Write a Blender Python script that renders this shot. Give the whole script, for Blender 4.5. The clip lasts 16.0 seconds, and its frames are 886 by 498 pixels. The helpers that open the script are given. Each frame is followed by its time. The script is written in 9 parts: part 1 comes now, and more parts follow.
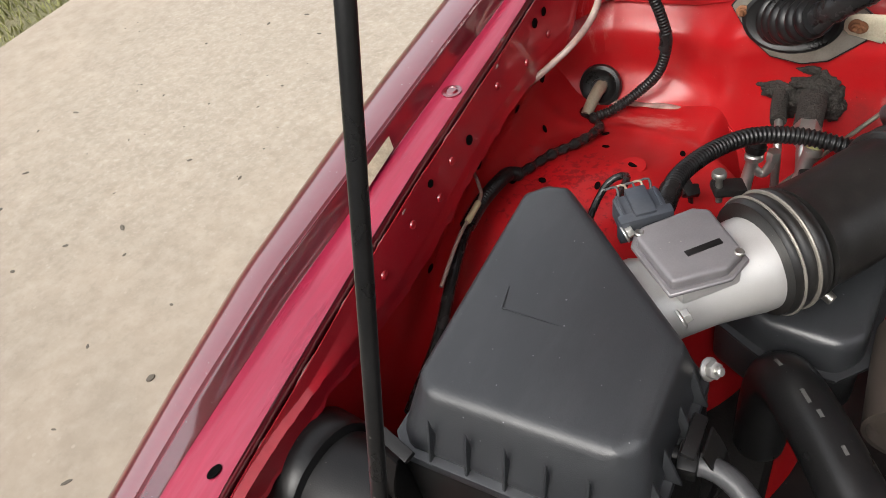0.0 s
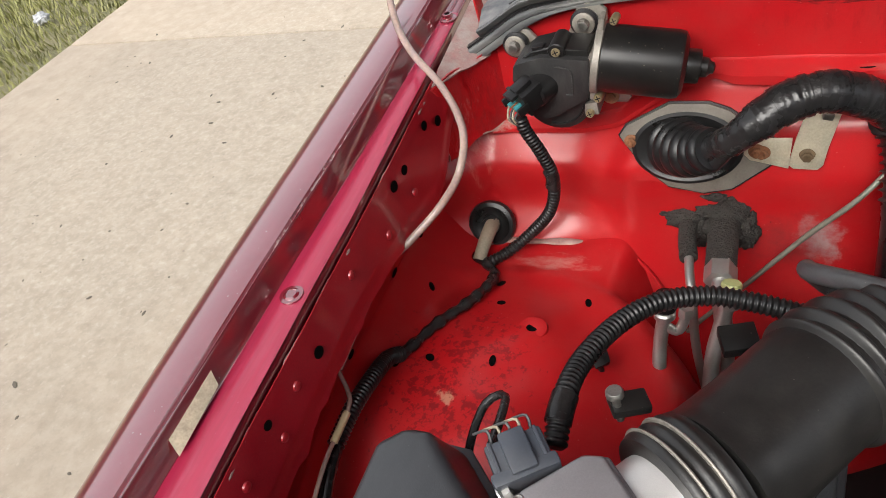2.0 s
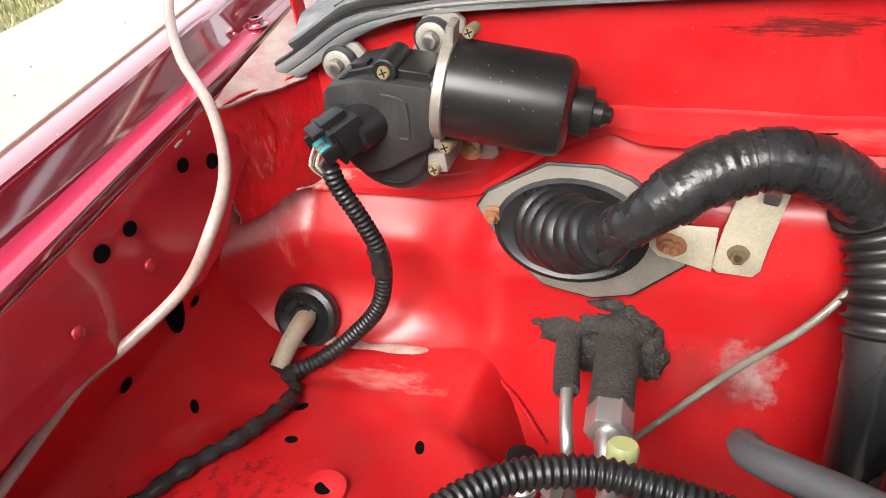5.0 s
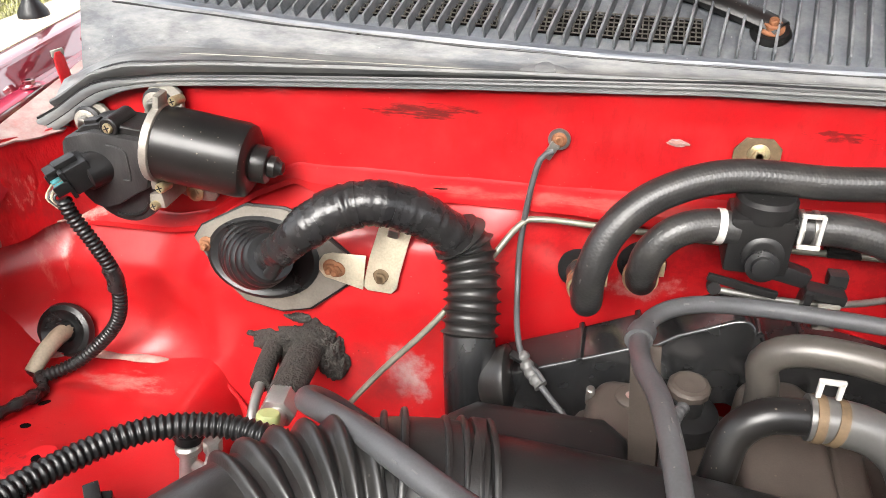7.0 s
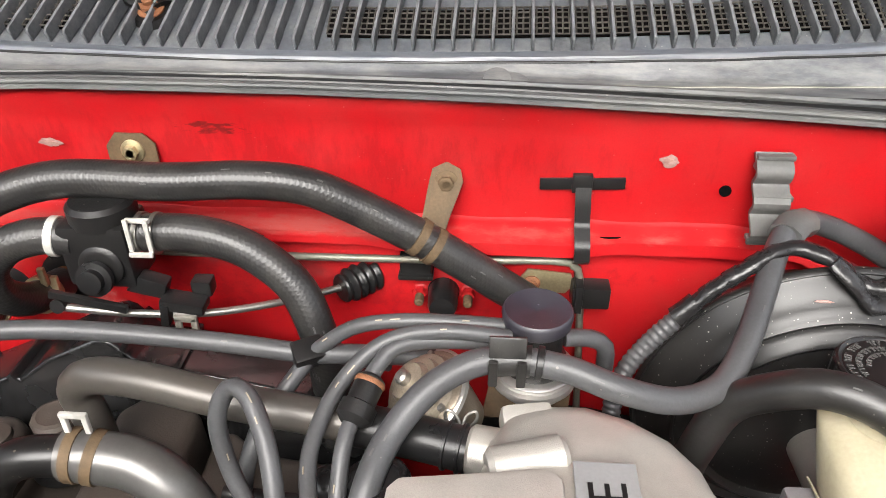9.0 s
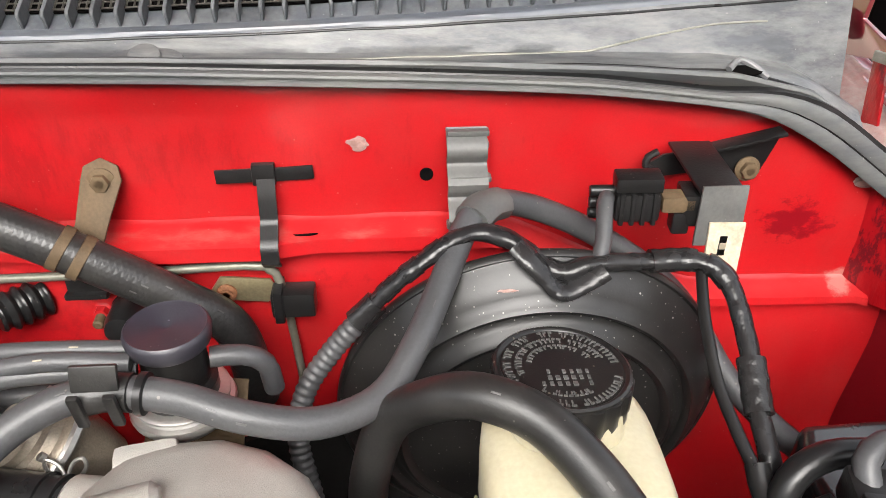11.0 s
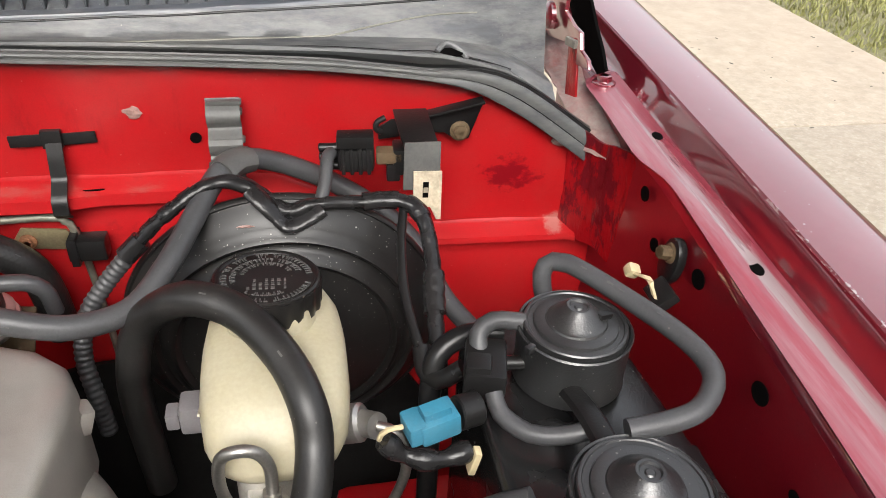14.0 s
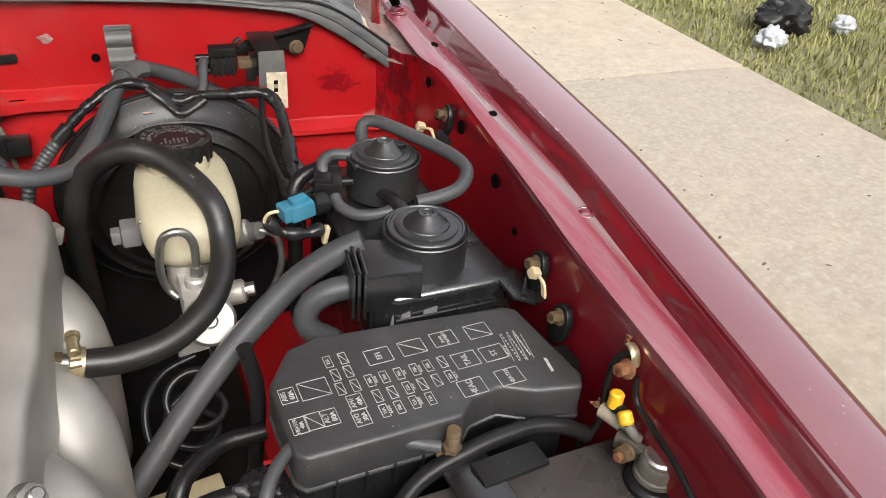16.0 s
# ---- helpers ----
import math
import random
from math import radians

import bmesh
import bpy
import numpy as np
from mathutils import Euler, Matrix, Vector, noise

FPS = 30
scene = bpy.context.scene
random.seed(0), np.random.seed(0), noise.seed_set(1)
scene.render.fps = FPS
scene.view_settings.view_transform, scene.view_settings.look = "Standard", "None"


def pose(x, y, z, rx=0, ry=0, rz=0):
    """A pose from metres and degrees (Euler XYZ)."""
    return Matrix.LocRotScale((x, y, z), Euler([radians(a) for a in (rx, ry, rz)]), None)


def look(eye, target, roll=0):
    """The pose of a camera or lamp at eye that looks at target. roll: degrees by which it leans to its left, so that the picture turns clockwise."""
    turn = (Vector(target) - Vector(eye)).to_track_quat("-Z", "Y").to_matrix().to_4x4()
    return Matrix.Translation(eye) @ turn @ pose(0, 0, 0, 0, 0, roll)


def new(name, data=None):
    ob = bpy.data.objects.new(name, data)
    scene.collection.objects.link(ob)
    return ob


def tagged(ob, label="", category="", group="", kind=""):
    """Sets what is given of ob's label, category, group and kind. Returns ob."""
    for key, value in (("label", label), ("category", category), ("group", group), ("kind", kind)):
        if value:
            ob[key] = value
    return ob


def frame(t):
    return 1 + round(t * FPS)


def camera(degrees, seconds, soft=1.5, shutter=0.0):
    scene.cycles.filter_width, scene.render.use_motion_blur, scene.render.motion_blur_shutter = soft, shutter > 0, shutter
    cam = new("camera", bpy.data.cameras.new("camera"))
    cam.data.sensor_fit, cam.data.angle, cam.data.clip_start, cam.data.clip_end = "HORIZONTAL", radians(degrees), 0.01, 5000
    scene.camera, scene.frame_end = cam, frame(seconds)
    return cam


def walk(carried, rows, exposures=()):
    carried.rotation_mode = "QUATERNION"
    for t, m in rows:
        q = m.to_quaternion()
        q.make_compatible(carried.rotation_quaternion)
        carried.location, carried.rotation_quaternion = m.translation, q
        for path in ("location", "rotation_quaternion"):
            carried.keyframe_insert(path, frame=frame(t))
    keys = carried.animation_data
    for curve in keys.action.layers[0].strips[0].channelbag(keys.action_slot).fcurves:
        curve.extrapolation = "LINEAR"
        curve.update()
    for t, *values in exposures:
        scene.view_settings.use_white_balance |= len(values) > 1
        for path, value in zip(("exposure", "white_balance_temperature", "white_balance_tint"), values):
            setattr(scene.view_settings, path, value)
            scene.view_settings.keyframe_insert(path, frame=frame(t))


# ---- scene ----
cam = camera(61.4, 16.0, soft=0.6)
# seconds, eye, point looked at, lean
PATH = [
    (0, (-0.534, -0.929, 1.298), (-1.453, 0.183, -0.087), -16.1),
    (0.5, (-0.548, -0.834, 1.292), (-1.433, 0.385, -0.023), -15.3),
    (1, (-0.557, -0.785, 1.292), (-1.445, 0.444, -0.012), -17.9),
    (1.5, (-0.551, -0.751, 1.29), (-1.423, 0.492, -0.012), -18.5),
    (2, (-0.537, -0.717, 1.283), (-1.373, 0.555, -0.015), -18.5),
    (2.5, (-0.527, -0.684, 1.266), (-1.324, 0.611, -0.034), -17.8),
    (3, (-0.507, -0.662, 1.26), (-1.234, 0.718, 0.009), -15.7),
    (3.2, (-0.5, -0.653, 1.258), (-1.197, 0.742, 0.007), -15.3),
    (5.3, (-0.555, -0.475, 1.099), (-1.175, 1.026, -0.068), -6.9),
    (5.5, (-0.537, -0.47, 1.098), (-1.124, 1.055, -0.056), -6.1),
    (6, (-0.494, -0.485, 1.102), (-0.965, 1.098, -0.027), -2.8),
    (6.5, (-0.433, -0.544, 1.141), (-0.87, 1.072, 0.046), -2.1),
    (7, (-0.341, -0.587, 1.16), (-0.74, 1.062, 0.101), -1.3),
    (7.5, (-0.263, -0.55, 1.152), (-0.566, 1.113, 0.082), -1.0),
    (8, (-0.147, -0.509, 1.145), (-0.379, 1.161, 0.068), -0.3),
    (8.5, (-0.042, -0.487, 1.134), (-0.206, 1.183, 0.045), 0.2),
    (9, (0.03, -0.47, 1.138), (-0.087, 1.197, 0.039), -0.2),
    (9.5, (0.084, -0.451, 1.13), (0.023, 1.224, 0.04), -0.3),
    (10, (0.138, -0.438, 1.124), (0.16, 1.239, 0.034), -0.3),
    (10.2, (0.15, -0.433, 1.116), (0.204, 1.246, 0.032), 0.0),
    (12.3, (0.184, -0.403, 1.093), (0.358, 1.247, -0.024), 0.4),
    (12.5, (0.19, -0.408, 1.097), (0.366, 1.237, -0.026), 0.4),
    (13, (0.228, -0.413, 1.106), (0.421, 1.233, -0.014), 0.6),
    (13.5, (0.275, -0.456, 1.119), (0.566, 1.179, 0.005), 1.9),
    (14, (0.269, -0.536, 1.137), (0.632, 1.086, 0.024), 3.4),
    (14.5, (0.262, -0.612, 1.157), (0.74, 0.987, 0.055), 5.7),
    (15, (0.253, -0.688, 1.16), (0.863, 0.872, 0.067), 8.3),
    (15.5, (0.23, -0.738, 1.171), (0.942, 0.756, 0.049), 7.4),
    (16, (0.202, -0.793, 1.178), (0.951, 0.683, 0.055), 6.2),
]
EXPO = [(0, 0.05), (2.0, 0.05), (2.5, 0.6), (3.2, 0.9), (5.3, 1.0), (7.6, 1.2), (9, 0.83), (10.2, 0.74), (12.5, 0.78), (13.5, 0.4), (14.5, 0.16), (16, 0.12)]
walk(cam, [(t, look(e, g, r)) for t, e, g, r in PATH], [(t, v + 1.48) for t, v in EXPO])
SKY, SUN = 0.15, 0.95
# ---- light ----
world = bpy.data.worlds.new("sky")
scene.world = world
world.use_nodes = True
wn, wl = world.node_tree.nodes, world.node_tree.links
sky = wn.new("ShaderNodeTexSky")
sky.sky_type, sky.sun_disc = "NISHITA", False
sky.sun_elevation, sky.sun_rotation, sky.dust_density = radians(42), radians(187), 6.0
desat = wn.new("ShaderNodeHueSaturation")
desat.inputs["Saturation"].default_value = 0.25
wl.new(sky.outputs[0], desat.inputs["Color"])
cloud = wn.new("ShaderNodeMix")  # thin even cloud over the whole sky
cloud.data_type = "RGBA"
cloud.inputs[0].default_value = 0.40
cloud.inputs[7].default_value = (2.1, 2.15, 2.25, 1)
wl.new(desat.outputs[0], cloud.inputs[6])
wl.new(cloud.outputs[2], wn["Background"].inputs[0])
wn["Background"].inputs[1].default_value = SKY
sun = new("sun", bpy.data.lights.new("sun", "SUN"))
sun.data.energy, sun.data.angle, sun.data.color = SUN, radians(45), (1.0, 0.96, 0.9)
sun.matrix_world = look((-0.7, -4.0, 4.2), (-0.2, 0.0, 0.8))


# ---- tools ----
def thing(name, label, category, group="", kind="", at=(0, 0, 0)):
    ob = new(name)
    ob.location = at
    ob.empty_display_size = 0.05
    return tagged(ob, label, category, group, kind)


def finish(me, bm, material, sharp=38):
    bm.normal_update()
    lim = radians(sharp)
    for e in bm.edges:
        e.smooth = not (len(e.link_faces) == 2 and e.calc_face_angle(0) > lim)
    for f in bm.faces:
        f.smooth = True
    bm.to_mesh(me)
    bm.free()
    me.materials.append(material)


def part(name, bm, material, parent=None, label="", sharp=38):
    me = bpy.data.meshes.new(name)
    finish(me, bm, material, sharp)
    ob = new(name, me)
    if parent is not None:
        ob.parent = parent
        ob.matrix_parent_inverse = Matrix.Translation(-parent.location) if parent.type == "EMPTY" else Matrix()
    if label:
        ob["label"] = label
    return ob


def solo(name, bm, material, label, category, group="", kind="", sharp=38):
    return tagged(part(name, bm, material, None, "", sharp), label, category, group, kind)


def merge(*bms):
    out = bmesh.new()
    for b in bms:
        me = bpy.data.meshes.new("tmp")
        b.to_mesh(me)
        b.free()
        out.from_mesh(me)
        bpy.data.meshes.remove(me)
    return out


def moved(bm, m):
    bmesh.ops.transform(bm, matrix=m, verts=bm.verts)
    return bm


def frame_to(a, b, up=(0, 0, 1)):
    """Pose at a whose z axis points to b."""
    z = (Vector(b) - Vector(a)).normalized()
    u = Vector(up)
    if abs(z.dot(u)) > 0.98:
        u = Vector((1, 0, 0))
    x = u.cross(z).normalized()
    y = z.cross(x)
    m = Matrix((x, y, z)).transposed().to_4x4()
    m.translation = Vector(a)
    return m


def lathe(profile, seg=32, m=None, caps=True):
    """Profile of (radius, height) turned round z."""
    bm = bmesh.new()
    rings = []
    for r, h in profile:
        rings.append([bm.verts.new((r * math.cos(2 * math.pi * i / seg), r * math.sin(2 * math.pi * i / seg), h)) for i in range(seg)])
    for a, b in zip(rings, rings[1:]):
        for i in range(seg):
            j = (i + 1) % seg
            bm.faces.new((a[i], a[j], b[j], b[i]))
    if caps:
        bm.faces.new(rings[0][::-1])
        bm.faces.new(rings[-1])
    bmesh.ops.recalc_face_normals(bm, faces=bm.faces)
    return moved(bm, m) if m is not None else bm


def rod(a, b, r, seg=16, bev=0.0):
    L = (Vector(b) - Vector(a)).length
    c = min(bev, r * 0.8)
    prof = [(r - c, 0), (r, c), (r, L - c), (r - c, L)] if c > 0 else [(r, 0), (r, L)]
    return lathe(prof, seg, frame_to(a, b))


def bevelled(bm, w, n=2):
    if w > 0:
        bmesh.ops.bevel(bm, geom=[e for e in bm.edges if e.calc_face_angle(0) > 0.6], offset=w, segments=n, profile=0.6, affect="EDGES", clamp_overlap=True)
    return bm


def box(sx, sy, sz, bev=0.002, m=None, n=2):
    """Centred box."""
    bm = bmesh.new()
    bmesh.ops.create_cube(bm, size=1.0)
    bmesh.ops.scale(bm, vec=(sx, sy, sz), verts=bm.verts)
    bevelled(bm, bev, n)
    return moved(bm, m) if m is not None else bm


def prism(poly, h, bev=0.0, m=None, n=2, taper=1.0):
    """Outline of (x, y) raised by h along z."""
    bm = bmesh.new()
    cx, cy = sum(p[0] for p in poly) / len(poly), sum(p[1] for p in poly) / len(poly)
    a = [bm.verts.new((x, y, 0)) for x, y in poly]
    b = [bm.verts.new((cx + (x - cx) * taper, cy + (y - cy) * taper, h)) for x, y in poly]
    k = len(poly)
    bm.faces.new(a[::-1])
    bm.faces.new(b)
    for i in range(k):
        j = (i + 1) % k
        bm.faces.new((a[i], a[j], b[j], b[i]))
    bmesh.ops.recalc_face_normals(bm, faces=bm.faces)
    bevelled(bm, bev, n)
    return moved(bm, m) if m is not None else bm


def smooth_line(pts, step=0.006):
    """Even samples of a Catmull-Rom line through pts."""
    p = [Vector(q) for q in pts]
    p = [p[0] * 2 - p[1]] + p + [p[-1] * 2 - p[-2]]
    out = []
    for i in range(1, len(p) - 2):
        n = max(2, int((p[i + 1] - p[i]).length / step))
        for k in range(n):
            t = k / n
            a, b, c, d = p[i - 1], p[i], p[i + 1], p[i + 2]
            out.append(0.5 * (2 * b + (c - a) * t + (2 * a - 5 * b + 4 * c - d) * t * t + (3 * b - a - 3 * c + d) * t ** 3))
    out.append(p[-2].copy())
    return out


def tube(pts, radius, seg=14, step=0.006, ring=None, caps=True, flat=1.0, bore=0.0):
    """A hose along pts. ring(s): factor on the radius at s metres along. bore: wall thickness shown at the ends."""
    line = smooth_line(pts, step)
    bm = bmesh.new()
    uv = bm.loops.layers.uv.new("UVMap")
    up = Vector((0, 0, 1))
    t0 = (line[1] - line[0]).normalized()
    nrm = up.cross(t0)
    if nrm.length < 1e-3:
        nrm = Vector((1, 0, 0))
    nrm.normalize()
    rings, dist, s = [], [], 0.0
    for i, c in enumerate(line):
        t = (line[min(i + 1, len(line) - 1)] - line[max(i - 1, 0)]).normalized()
        nrm = (nrm - t * nrm.dot(t)).normalized()
        bi = t.cross(nrm)
        if i:
            s += (c - line[i - 1]).length
        r = radius * (ring(s) if ring else 1.0)
        rings.append([bm.verts.new(c + nrm * (r * math.cos(2 * math.pi * k / seg)) + bi * (r * flat * math.sin(2 * math.pi * k / seg))) for k in range(seg)])
        dist.append(s)
    for i in range(len(rings) - 1):
        for k in range(seg):
            j = (k + 1) % seg
            f = bm.faces.new((rings[i][k], rings[i][j], rings[i + 1][j], rings[i + 1][k]))
            for lp, (u, v) in zip(f.loops, ((k / seg, dist[i]), ((k + 1) / seg, dist[i]), ((k + 1) / seg, dist[i + 1]), (k / seg, dist[i + 1]))):
                lp[uv].uv = (u, v)
    if caps:
        for rg, flip in ((rings[0], True), (rings[-1], False)):
            if bore > 0:
                cen = sum((v.co for v in rg), Vector()) / seg
                inner = [bm.verts.new(v.co.lerp(cen, min(0.8, bore / radius))) for v in rg]
                deep = [bm.verts.new(v.co + ((line[1] - line[0]).normalized() if flip else (line[-2] - line[-1]).normalized()) * 0.012) for v in inner]
                for k in range(seg):
                    j = (k + 1) % seg
                    bm.faces.new((rg[k], rg[j], inner[j], inner[k]))
                    bm.faces.new((inner[k], inner[j], deep[j], deep[k]))
                bm.faces.new(deep)
            else:
                bm.faces.new(rg[::-1] if flip else rg)
    bmesh.ops.recalc_face_normals(bm, faces=bm.faces)
    return bm


def ribbed(pitch, depth):
    """Ring factor for corrugated conduit."""
    return lambda s: 1.0 - depth * (0.5 + 0.5 * math.cos(2 * math.pi * s / pitch))


def sheet(nu, nv, fn, thick=0.0):
    """A surface fn(u, v) over a grid of nu by nv cells, closed to a shell if thick."""
    bm = bmesh.new()
    g = [[bm.verts.new(fn(i / nu, j / nv)) for j in range(nv + 1)] for i in range(nu + 1)]
    for i in range(nu):
        for j in range(nv):
            bm.faces.new((g[i][j], g[i + 1][j], g[i + 1][j + 1], g[i][j + 1]))
    if thick:
        bm.normal_update()
        bmesh.ops.solidify(bm, geom=bm.faces[:], thickness=thick)
    bmesh.ops.recalc_face_normals(bm, faces=bm.faces) if thick else None
    return bm


def lerp_table(table, v):
    """Linear reading of a table of (place, value)."""
    if v <= table[0][0]:
        return table[0][1]
    for (a, x), (b, y) in zip(table, table[1:]):
        if v <= b:
            return x + (y - x) * (v - a) / (b - a)
    return table[-1][1]


def soft(v, a, b):
    t = min(1.0, max(0.0, (v - a) / (b - a)))
    return t * t * (3 - 2 * t)


def hose_mark(parent, pts, r, where, length, wide, mat, name="print_mark", side=(0, -0.6, 0.8)):
    """A thin printed or scuffed patch on the outside of a hose, at a share of its way."""
    line = smooth_line(pts, 0.002)
    i0 = int(where * (len(line) - 3))
    n = max(2, int(length / 0.002))
    seg = line[i0:i0 + n + 1]
    if len(seg) < 3:
        return None

    def fn(u, v):
        i = min(int(round(u * (len(seg) - 1))), len(seg) - 1)
        t = (seg[min(i + 1, len(seg) - 1)] - seg[max(i - 1, 0)]).normalized()
        d = Vector(side)
        d = (d - t * d.dot(t)).normalized()
        b = t.cross(d)
        a = (v - 0.5) * wide / r
        return seg[i] + (d * math.cos(a) + b * math.sin(a)) * (r + 0.00025)
    return part(name, sheet(len(seg) - 1, 4, fn, 0.0003), mat, parent)


def hexbolt(name, at, out, size=0.010, flange=0.017, material=None, parent=None, height=0.006, washer=None, stud=0.0):
    """Flanged hexagon bolt head at a place, its head pointing along out."""
    m = frame_to(at, Vector(at) + Vector(out))
    fl = lathe([(flange / 2, 0), (flange / 2, 0.0012), (size * 0.56, 0.0026)], 24)
    hx = [(size * 0.577 * math.cos(math.pi / 3 * i), size * 0.577 * math.sin(math.pi / 3 * i)) for i in range(6)]
    hd = prism(hx, height, 0.0007)
    dimple = lathe([(size * 0.3, height), (size * 0.28, height - 0.0006), (0.0003, height - 0.0006)], 16)
    bms = [fl, hd, dimple]
    if stud > 0:
        bms.append(lathe([(size * 0.3, 0), (size * 0.3, height + stud), (size * 0.22, height + stud + 0.001)], 14))
    return part(name, moved(merge(*bms), m), material, parent)


# ---- materials ----
def material(name, color, rough=0.5, metal=0.0, vary=0.15, scale=25.0, fine=400.0, bump=0.1, coat=0.0, coat_rough=0.1,
             dust=0.0, dust_color=(0.42, 0.38, 0.33), dust_scale=18.0, rough_vary=0.12, sss=0.0, spec=0.5, use_uv=False, depth=0.0006, specks=0.0, grit=None, stretch=None, edges=(0.42, 0.72)):
    """Colour at two scales of noise, fine relief, dust specks and film."""
    m = bpy.data.materials.new(name)
    m.use_nodes = True
    n, l = m.node_tree.nodes, m.node_tree.links
    b = n["Principled BSDF"]
    co = n.new("ShaderNodeTexCoord")
    src = co.outputs["UV" if use_uv else "Object"]
    if stretch:
        mp = n.new("ShaderNodeMapping")
        mp.inputs["Scale"].default_value = stretch
        l.new(src, mp.inputs[0])
        src = mp.outputs[0]
    big, small = n.new("ShaderNodeTexNoise"), n.new("ShaderNodeTexNoise")
    for t, s, d in ((big, scale, 5), (small, fine, 3)):
        t.inputs["Scale"].default_value, t.inputs["Detail"].default_value = s, d
        l.new(src, t.inputs["Vector"])
    ramp = n.new("ShaderNodeMapRange")
    ramp.inputs["From Min"].default_value, ramp.inputs["From Max"].default_value = 0.3, 0.7
    ramp.inputs["To Min"].default_value, ramp.inputs["To Max"].default_value = 1 - vary, 1 + vary
    both = n.new("ShaderNodeMix")
    both.inputs[0].default_value = 0.38
    l.new(big.outputs["Fac"], both.inputs[2])
    l.new(small.outputs["Fac"], both.inputs[3])
    l.new(both.outputs[0], ramp.inputs["Value"])
    mul = n.new("ShaderNodeMix")
    mul.data_type, mul.blend_type = "RGBA", "MULTIPLY"
    mul.inputs[0].default_value = 1.0
    mul.inputs[6].default_value = (*color, 1)
    l.new(ramp.outputs[0], mul.inputs[7])
    col = mul.outputs[2]
    if dust > 0:
        dn = n.new("ShaderNodeTexNoise")
        dn.inputs["Scale"].default_value, dn.inputs["Detail"].default_value, dn.inputs["Roughness"].default_value = dust_scale, 8, 0.7
        l.new(src, dn.inputs["Vector"])
        dr = n.new("ShaderNodeMapRange")
        dr.inputs["From Min"].default_value, dr.inputs["From Max"].default_value = edges
        dr.inputs["To Min"].default_value, dr.inputs["To Max"].default_value = dust * 0.25, dust
        l.new(dn.outputs["Fac"], dr.inputs["Value"])
        sp = n.new("ShaderNodeTexVoronoi")
        sp.inputs["Scale"].default_value = grit or 260
        l.new(co.outputs["Object"], sp.inputs["Vector"])
        pick = n.new("ShaderNodeSeparateColor")
        l.new(sp.outputs["Color"], pick.inputs[0])
        few = n.new("ShaderNodeMath")
        few.operation = "MULTIPLY"
        l.new(pick.outputs[0], few.inputs[0])
        l.new(pick.outputs[1], few.inputs[1])
        size = n.new("ShaderNodeMapRange")
        size.inputs["From Min"].default_value, size.inputs["From Max"].default_value = (0.16 if grit else 0.33), 1.0
        size.inputs["To Min"].default_value, size.inputs["To Max"].default_value = (0.03, 0.30) if grit else (-0.04, 0.24)
        size.clamp = False
        l.new(few.outputs[0], size.inputs["Value"])
        gap = n.new("ShaderNodeMath")
        gap.operation = "SUBTRACT"
        l.new(size.outputs[0], gap.inputs[0])
        l.new(sp.outputs["Distance"], gap.inputs[1])
        sr = n.new("ShaderNodeMapRange")
        sr.inputs["From Min"].default_value, sr.inputs["From Max"].default_value = 0.0, 0.05
        sr.inputs["To Min"].default_value, sr.inputs["To Max"].default_value = 0.0, min(1.0, max(specks, dust * 1.2))
        l.new(gap.outputs[0], sr.inputs["Value"])
        mx = n.new("ShaderNodeMath")
        mx.operation = "MAXIMUM"
        l.new(dr.outputs[0], mx.inputs[0])
        l.new(sr.outputs[0], mx.inputs[1])
        dm = n.new("ShaderNodeMix")
        dm.data_type = "RGBA"
        l.new(mx.outputs[0], dm.inputs[0])
        l.new(col, dm.inputs[6])
        dm.inputs[7].default_value = (*dust_color, 1)
        col = dm.outputs[2]
    l.new(col, b.inputs["Base Color"])
    rr = n.new("ShaderNodeMapRange")
    rr.inputs["To Min"].default_value, rr.inputs["To Max"].default_value = max(0.02, rough - rough_vary), min(1, rough + rough_vary)
    l.new(big.outputs["Fac"], rr.inputs["Value"])
    l.new(rr.outputs[0], b.inputs["Roughness"])
    if bump > 0:
        bp = n.new("ShaderNodeBump")
        bp.inputs["Strength"].default_value, bp.inputs["Distance"].default_value = bump, depth
        l.new(small.outputs["Fac"], bp.inputs["Height"])
        l.new(bp.outputs[0], b.inputs["Normal"])
    b.inputs["Metallic"].default_value = metal
    b.inputs["Specular IOR Level"].default_value = spec
    b.inputs["Coat Weight"].default_value, b.inputs["Coat Roughness"].default_value = coat, coat_rough
    if sss > 0:
        b.inputs["Subsurface Weight"].default_value = sss
        b.inputs["Subsurface Radius"].default_value = (0.01, 0.008, 0.004)
    return m


RED = material("bay_red_paint", (0.36, 0.0028, 0.0062), 0.38, vary=0.16, scale=7, fine=900, bump=0.03, coat=0.22, coat_rough=0.14, dust=0.09, dust_color=(0.40, 0.15, 0.12), dust_scale=30, specks=0.5, spec=0.38)
CRIMSON = material("crimson_red", (0.255, 0.0024, 0.010), 0.36, vary=0.2, scale=12, fine=600, bump=0.05, coat=0.7, coat_rough=0.08, dust=0.10, dust_color=(0.36, 0.13, 0.12), dust_scale=40, specks=0.5)
# bay red darkened for the right inner wing, its shade put into the colour
SHADERED = material("shade_darkened_red", (0.165, 0.0018, 0.008), 0.33, vary=0.2, scale=12, fine=600, bump=0.05, coat=0.6, coat_rough=0.08, dust=0.07, dust_color=(0.30, 0.11, 0.10), dust_scale=40, specks=0.5)
